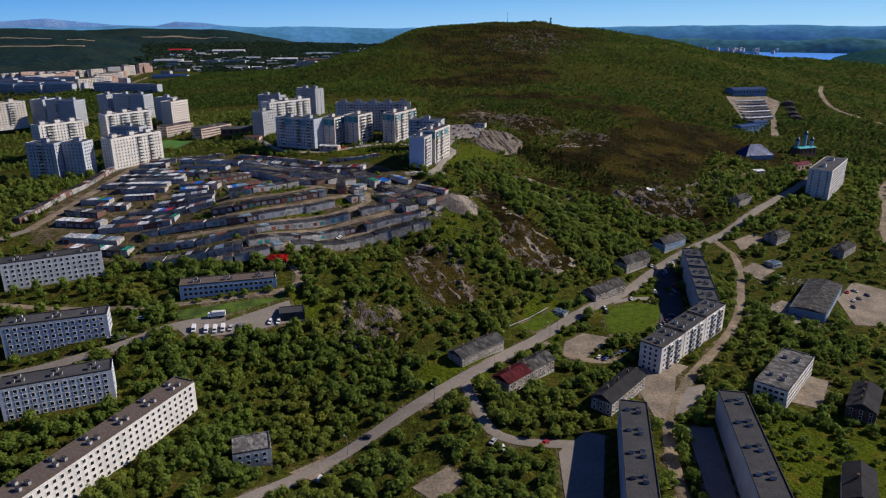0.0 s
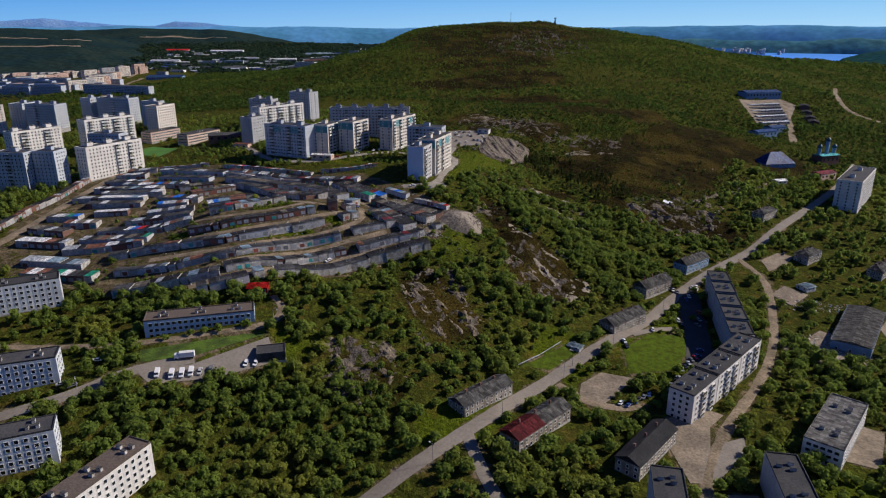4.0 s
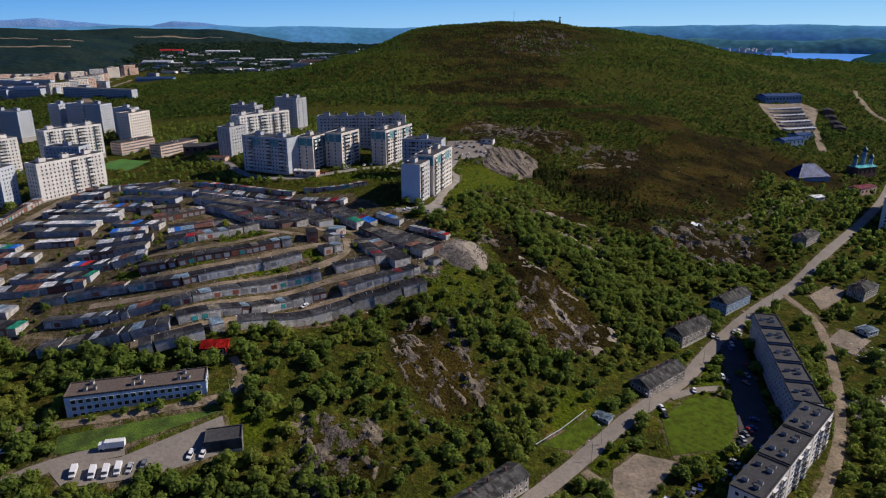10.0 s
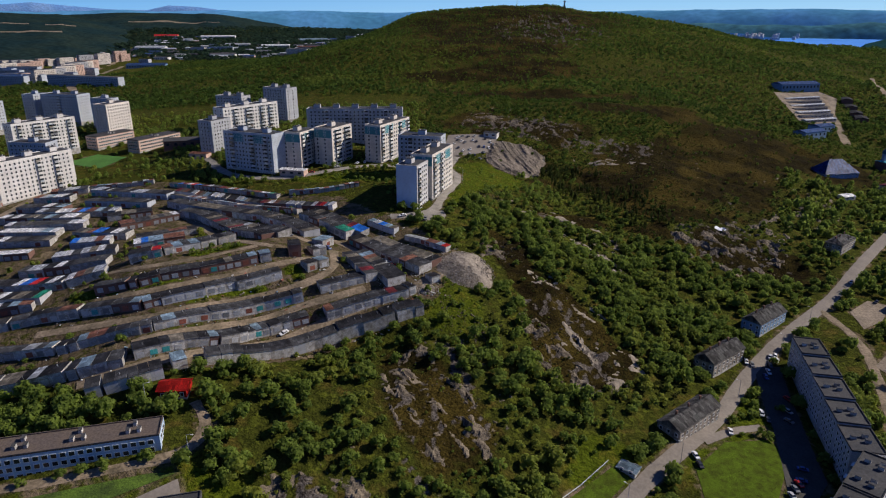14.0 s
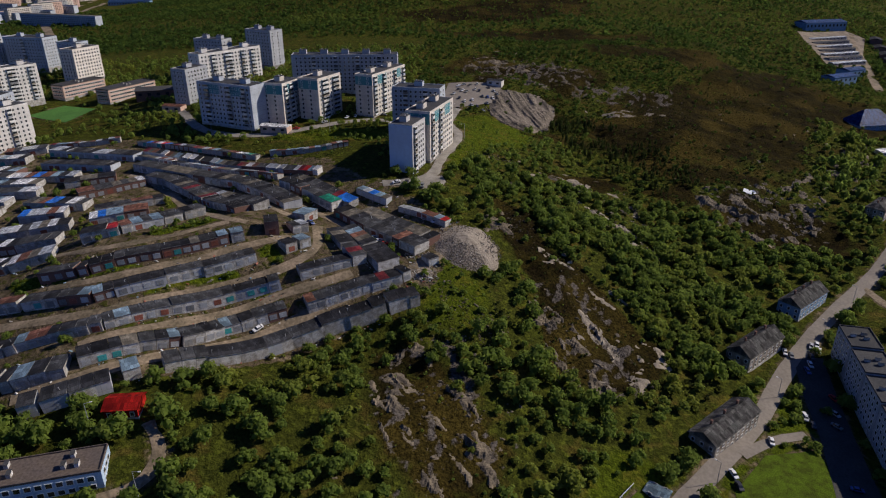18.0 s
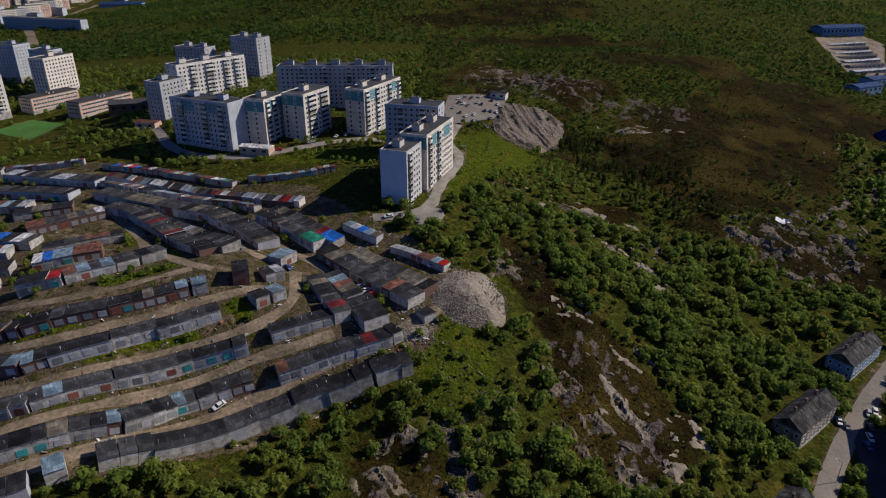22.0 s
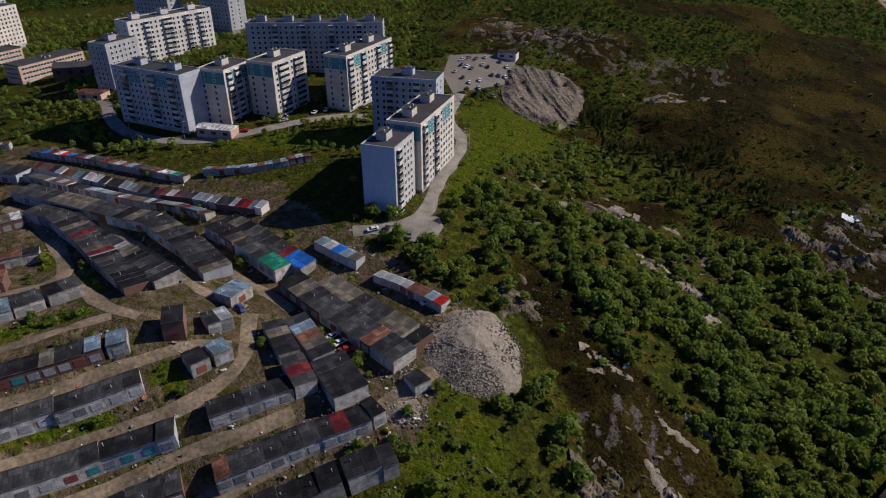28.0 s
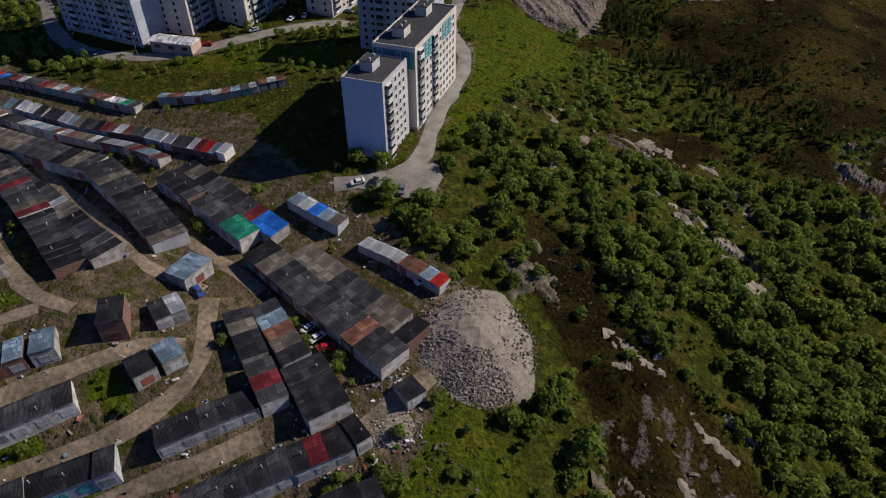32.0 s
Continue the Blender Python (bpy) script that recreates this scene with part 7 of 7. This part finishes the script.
def crown_cards(rng_, n, lobes, spread, size):
    """A dome-shaped crown of radius about 1: solid leafy lobes with n loose clumps of leaves standing off them. Triangles."""
    if not ICO:
        bm = bmesh.new()
        bmesh.ops.create_icosphere(bm, subdivisions=1, radius=1.0)
        ICO.append(np.array([[v.co[:] for v in f.verts] for f in bm.faces]).reshape(-1, 3))
        bm.free()
    cen, rad = [np.array((0.0, 0.0, 0.85))], [0.62]
    for k in range(lobes - 1):
        a, up = k * 2.4 + rng_.uniform(-0.4, 0.4), rng_.uniform(0.3, 1.2)
        out_ = spread * rng_.uniform(0.75, 1.1) * math.sqrt(max(0.1, 1.25 - 0.75 * up * up))
        cen.append(np.array((out_ * math.cos(a), out_ * math.sin(a), up)))
        rad.append(rng_.uniform(0.30, 0.48))
    out = []
    if lobes > 2:
        for c, r in zip(cen, rad):
            wob = np.array([0.74 + 0.20 * math.sin(7.1 * p[0] + 3.0 * c[0]) * math.cos(6.3 * p[1] + 5 * p[2] + 2.0 * c[1]) for p in ICO[0]])
            out += list(c + ICO[0] * (r * wob)[:, None])
    share = np.array(rad) ** 2 / np.sum(np.array(rad) ** 2)
    for k, r in enumerate(rad):
        for _ in range(max(2, round(n * share[k]))):
            d = np.array([rng_.gauss(0, 1), rng_.gauss(0, 1), rng_.gauss(0.4, 1)])
            d /= np.linalg.norm(d) + 1e-9
            c = cen[k] + d * r * rng_.uniform(0.86, 1.12)
            nrm = d + np.array([rng_.gauss(0, 0.24) for _ in range(3)])
            nrm /= np.linalg.norm(nrm)
            a = np.cross(nrm, (rng_.gauss(0, 1), rng_.gauss(0, 1), rng_.gauss(0, 1)))
            a /= np.linalg.norm(a) + 1e-9
            b = np.cross(nrm, a)
            s = size * rng_.uniform(0.65, 1.3)
            out += [c - a * s - b * s * 0.6, c + a * s * 0.9 - b * s * 0.7, c + a * s * rng_.uniform(-0.4, 0.4) + b * s * 1.1]
    return np.array(out)


def trunk_mesh():
    bm = bmesh.new()
    ring = [(0.11 * math.cos(k * math.pi / 3), 0.11 * math.sin(k * math.pi / 3)) for k in range(6)]
    prism(bm, ring, -0.3, 1.2, 0, 0.45)
    for k in range(4):
        a = k * 1.7
        p0, p1 = Vector((0, 0, 0.45 + 0.12 * k)), Vector((0.5 * math.cos(a), 0.5 * math.sin(a), 0.95 + 0.12 * k))
        v = [bm.verts.new(p0 + Vector(q)) for q in ((0.04, 0, 0), (-0.02, 0.035, 0), (-0.02, -0.035, 0))]
        t = bm.verts.new(p1)
        for i in range(3):
            bm.faces.new((v[i], v[(i + 1) % 3], t))
    me = bpy.data.meshes.new("trunk")
    bm.to_mesh(me), bm.free()
    me.materials.append(M["bark"])
    return me


trng = random.Random(3)
NEAR = [crown_cards(trng, 128, trng.choice((6, 7, 8)), 0.66, 0.160) for _ in range(9)]
MIDDLE = [crown_cards(trng, 46, 4, 0.55, 0.24) for _ in range(7)]
LOW = [crown_cards(trng, 40, 2, 0.5, 0.30) for _ in range(7)]
SMALL = [crown_cards(trng, 17, 2, 0.45, 0.44) for _ in range(6)]
TINY = [crown_cards(trng, 10, 2, 0.4, 0.56) for _ in range(6)]


def free_of_things(x, y, gap=1.5):
    ok = road_gap(x, y) > gap
    for fx, fy, ux, uy, L, W in FOOT:
        gap = 3.2 if W < 12 else 1.5
        a, b = (x - fx) * ux + (y - fy) * uy, -(x - fx) * uy + (y - fy) * ux
        ok &= ~((a > -gap - 1) & (a < L + gap + 1) & (b > -gap - 1) & (b < W + gap + 1))
    for line, depth in GARAGE_LINES:
        ok &= off_line(x, y, line) > depth / 2 + 1.2
    return ok


def growth(x, y):
    """How thick the scrub stands, 0 to 1."""
    d = 0.25 + 1.1 * np.clip(cloud(x, y, 38, 61) - 0.22, 0, 0.7)
    d = np.where(y > 960, 1.5 * np.clip(cloud(x * 0.6, y, 150, 65, 4) - 0.12, 0, 1), d)
    d = np.where((y > 640) & (y <= 960) & (x > 90), np.maximum(d, 0.45 + 0.75 * cloud(x, y, 45, 62)), d)
    brown = heathy(x, y)
    d *= 1 - 0.93 * np.clip(rocky(x, y) * 1.6, 0, 1)
    d *= 1 - np.where(y < 1000, 0.92 * np.clip(1.3 * brown, 0, 1), 0.5 * brown)
    for ring, left in ((GRASS_BANK, 0.10), (WEED_BANK, 0.5)):
        d *= 1 - (1 - left) * zone(x, y, ring, 6)
    for cx, cy, rx, ry, turn, keep in ((15, 474, 20, 16, 0, 0.0), (58, 697, 32, 42, 0, 0.05), (-290, 690, 70, 60, 0, 0.15), (260, 400, 60, 45, 0, 0.4), (112, 368, 26, 22, 35, 0.10), (55, 352, 18, 12, 40, 0.1), (228, 440, 34, 40, 0, 0.7), (0, 530, 16, 12, 0, 0.5), (-75, 570, 40, 22, 0, 0.25), (-46, 548, 24, 24, 0, 0.06)):
        d = np.where(blob(x, y, cx, cy, rx, ry, turn) < 1, d * keep, d)
    lush = (blob(x, y, 110, 470, 66, 100, 25) < 1) & (brown < 0.4)
    open_ridge = np.minimum(off_line(x, y, [(28, 577), (61, 572), (98, 564), (106, 544)]), off_line(x, y, [(69, 545), (87, 529), (103, 511), (108, 500)]))
    d = np.where(lush, np.clip(4.0 * (cloud(x + 0.3 * y, y - 0.3 * x, 24, 63) - 0.26), 0.2, 1), d) * np.clip(open_ridge / 7, 0.1, 1)
    d = np.where(blob(x, y, -75, 285, 60, 34, 15) < 1, 0.97, d)
    d = np.where(blob(x, y, -150, 600, 100, 34, -18) < 1, d * 0.2, d)
    d = np.where(blob(x, y, -86, 250, 40, 30, 35) < 1, np.maximum(d, 0.8), d)
    hedge = off_line(x, y, [(-196, 650), (-176, 624), (-152, 606), (-136, 600), (-113, 596), (-97, 599), (-78, 609), (-60, 620), (-40, 628)])
    d = np.where((hedge < 7) & (cloud(x, y, 9, 64) > 0.36), 1.0, d)
    yard = inside(x, y, GARAGE_YARD)
    if yard.any():
        beside = np.full(np.shape(x), 1e9)
        for line, depth in GARAGE_LINES:
            beside = np.minimum(beside, off_line(x, y, line) - depth / 2)
        d = np.where(yard, 0.02 + 0.75 * (beside < 3.6) * (cloud(x, y, 15, 67) > 0.52), d)
    return np.clip(d, 0, 1)


def scatter(x0, x1, y0, y1, step, seed, keep=None, dense=None):
    g = np.random.default_rng(seed)
    X, Y = np.meshgrid(np.arange(x0, x1, step), np.arange(y0, y1, step))
    X, Y = X.ravel() + g.uniform(-0.6, 0.6, X.size) * step, Y.ravel() + g.uniform(-0.6, 0.6, X.size) * step
    ok = g.random(X.size) < (growth(X, Y) if dense is None else dense)
    if keep is not None:
        ok &= keep(X, Y)
    X, Y = X[ok], Y[ok]
    ok = free_of_things(X, Y)
    return X[ok], Y[ok], g


def wood(name, X, Y, g, shapes, size, mat, label, flat=0.95):
    """One object of many crowns."""
    Z = surface(X, Y)
    pick, turn = g.integers(0, len(shapes), len(X)), g.uniform(0, 6.283, len(X))
    R = size * g.uniform(0.45, 1.4, len(X)) * (0.75 + 0.5 * cloud(X, Y, 25, 83))
    R = np.where(inside(X, Y, GARAGE_YARD), R * 0.55, R) * (1 - 0.5 * heathy(X, Y) * (Y < 2100)) * (1 - 0.4 * lush_grass(X, Y))
    tall = flat * g.uniform(0.85, 1.35, len(X))
    vs = []
    for k, shape in enumerate(shapes):
        s = pick == k
        c, n = np.cos(turn[s])[:, None], np.sin(turn[s])[:, None]
        x = (shape[None, :, 0] * c - shape[None, :, 1] * n) * R[s][:, None] + X[s][:, None]
        y = (shape[None, :, 0] * n + shape[None, :, 1] * c) * R[s][:, None] + Y[s][:, None]
        z = shape[None, :, 2] * (R[s] * tall[s])[:, None] + Z[s][:, None] + 0.10 * R[s][:, None]
        vs.append(np.stack([x, y, z], -1).reshape(-1, 3))
    v = np.concatenate(vs)
    return tagged(mesh_object(name, v, np.arange(len(v)).reshape(-1, 3), [mat]), label, "trees", kind="stuff")


TRUNK = trunk_mesh()
CROWNS = []
for shape in NEAR[:6]:
    me_ob = mesh_object("crown", shape, np.arange(len(shape)).reshape(-1, 3), ["leaf"])
    CROWNS.append(me_ob.data)
    bpy.data.objects.remove(me_ob)


def tree(x, y, r, k, turn):
    t = part("tree", TRUNK, None, m=pose(x, y, float(surface(x, y)), 0, 0, turn) @ Matrix.Diagonal((r, r, 0.85 * r, 1)))
    tagged(t, "bushy birch tree with dense green crown on the slope", "tree", "birches of the lower slope")
    part("crown", CROWNS[k % 6], None, t, m=pose(0, 0, 0.12))


near_x, near_y, g = scatter(-230, 245, 185, 560, 4.4, 5, keep=lambda x, y: ~((y > 300) & (x < -200)))
own = ((near_y < 300) & (near_x > -75) & (near_x < 75)) | ((near_y > 395) & (near_y < 440) & (near_x > 20) & (near_x < 80))
order = np.flatnonzero(own)[:TREES_APART]
own = np.zeros(len(near_x), bool)
own[order] = True
for k, i in enumerate(order):
    tree(float(near_x[i]), float(near_y[i]), float(3.0 * g.uniform(0.7, 1.3)), k, float(g.uniform(0, 360)))
for k, (tx, ty) in enumerate(((-130, 327), (-119, 330.5), (-113, 332), (-107, 334), (-95, 338), (-190, 276), (-181, 279), (-171, 282), (-166, 235), (-158, 238), (-150, 242), (-205, 352), (-214, 348), (-104, 240), (-109, 228), (-114, 214), (-120, 200), (136, 392), (150, 412), (84, 252), (122, 236))):
    tree(tx, ty, 2.0 + 0.25 * (k % 5), k, 47.0 * k)
wood("birch_scrub", near_x[~own], near_y[~own], g, NEAR, 3.05, "leaf", "dense birch scrub covering the rocky slope", 0.9)
x, y, g = scatter(245, 640, 250, 760, 5.4, 6)
wood("birch_scrub", x, y, g, MIDDLE, 3.2, "leaf", "birch scrub between the houses")
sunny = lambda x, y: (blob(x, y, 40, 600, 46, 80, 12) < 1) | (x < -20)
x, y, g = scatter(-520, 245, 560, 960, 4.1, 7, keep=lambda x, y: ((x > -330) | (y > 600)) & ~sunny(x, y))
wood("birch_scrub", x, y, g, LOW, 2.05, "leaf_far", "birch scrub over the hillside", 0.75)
x, y, g = scatter(-520, 100, 560, 900, 4.4, 17, keep=lambda x, y: ((x > -330) | (y > 600)) & sunny(x, y))
wood("birch_scrub", x, y, g, LOW, 2.1, "leaf", "bright green birch scrub round the blocks", 0.9)
x, y, g = scatter(-520, -200, 185, 560, 6.0, 8, keep=lambda x, y: (x < -230) | (y > 300))
wood("birch_scrub", x, y, g, MIDDLE, 2.9, "leaf", "birch scrub west of the blocks")
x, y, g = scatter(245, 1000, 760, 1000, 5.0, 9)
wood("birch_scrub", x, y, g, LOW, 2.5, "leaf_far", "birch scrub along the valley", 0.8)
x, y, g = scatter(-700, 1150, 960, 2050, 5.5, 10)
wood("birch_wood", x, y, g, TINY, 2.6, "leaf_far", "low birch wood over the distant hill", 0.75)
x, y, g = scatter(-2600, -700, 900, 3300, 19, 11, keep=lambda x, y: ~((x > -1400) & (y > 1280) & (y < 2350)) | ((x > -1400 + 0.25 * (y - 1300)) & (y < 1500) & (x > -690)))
wood("birch_wood", x, y, g, SMALL, 6.0, "leaf_plain", "low wood on the far plain in hazy dark green", 0.6)
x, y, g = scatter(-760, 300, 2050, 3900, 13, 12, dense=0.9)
wood("birch_wood", x, y, g, TINY, 8.0, "leaf_plain", "low wood beyond the summit in hazy dark green", 0.5)
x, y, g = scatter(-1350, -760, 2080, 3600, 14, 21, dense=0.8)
wood("birch_wood", x, y, g, TINY, 8.0, "leaf_plain", "low wood round the works in hazy dark green", 0.5)
x, y, g = scatter(1150, 1800, 900, 2080, 12, 13)
wood("birch_wood", x, y, g, TINY, 4.4, "leaf_far", "low birch wood towards the bay", 0.6)
x, y, g = scatter(60, 330, 560, 800, 2.1, 14, keep=lambda x, y: heathy(x, y) > 0.25)
wood("heath_shrub", x, y, g, SMALL, 1.0, "leaf_dark", "knee-high shrubs on the heath", 0.7)
x, y, g = scatter(70, 185, 560, 700, 3.0, 16, keep=lambda x, y: (blob(x, y, 116, 632, 30, 62, 24) < 1.2) & (cloud(x, y, 14, 68) > 0.42), dense=0.7)
wood("young_spruce", x, y, g, SMALL, 1.5, "leaf_dark", "slim young conifers along the heath edge", 2.4)
x, y, g = scatter(-60, 100, 300, 500, 2.2, 15, keep=lambda x, y: (heathy(x, y) > 0.2) | (rocky(x, y) > 0.2))
wood("heath_shrub", x, y, g, SMALL, 1.0, "leaf", "knee-high shrubs between rock ledges", 0.7)

x, y, g = scatter(-25, 120, 385, 640, 2.0, 18, keep=lambda x, y: lush_grass(x, y) > 0.35, dense=0.32)
wood("weed", x, y, g, TINY, 0.75, "leaf", "tall weeds and herbs in the rough grass", 0.9)
def on_strip(x, y):
    best = np.full(np.shape(x), 1e9)
    for strip in GRASS_STRIPS:
        best = np.minimum(best, off_line(x, y, strip))
    for line, depth in GARAGE_LINES:
        best = np.where(off_line(x, y, line) < depth / 2 + 0.8, 1e9, best)
    return best


x, y, g = scatter(-200, -20, 400, 520, 1.5, 31, keep=lambda x, y: on_strip(x, y) < 3.0, dense=0.4)
wood("weed", x, y, g, TINY, 1.5, "leaf", "tall yellow-green weeds behind the garages", 0.9)
x, y, g = scatter(-200, -20, 400, 520, 4.5, 32, keep=lambda x, y: on_strip(x, y) < 2.6, dense=0.6)
wood("shrub", x, y, g, SMALL, 3.6, "leaf", "low willow shrubs between garage rows", 0.8)
x, y, g = scatter(20, 150, 400, 600, 2.6, 19, keep=lambda x, y: cloud(x, y, 12, 69) > 0.5, dense=0.3)
wood("heath_shrub", x, y, g, TINY, 1.1, "leaf_dark", "low dark shrubs between the birches", 0.8)

x, y, g = scatter(-420, 420, -150, 186, 10.5, 20)
wood("birch_scrub", x, y, g, LOW, 3.2, "leaf", "birch scrub behind the start of the flight")
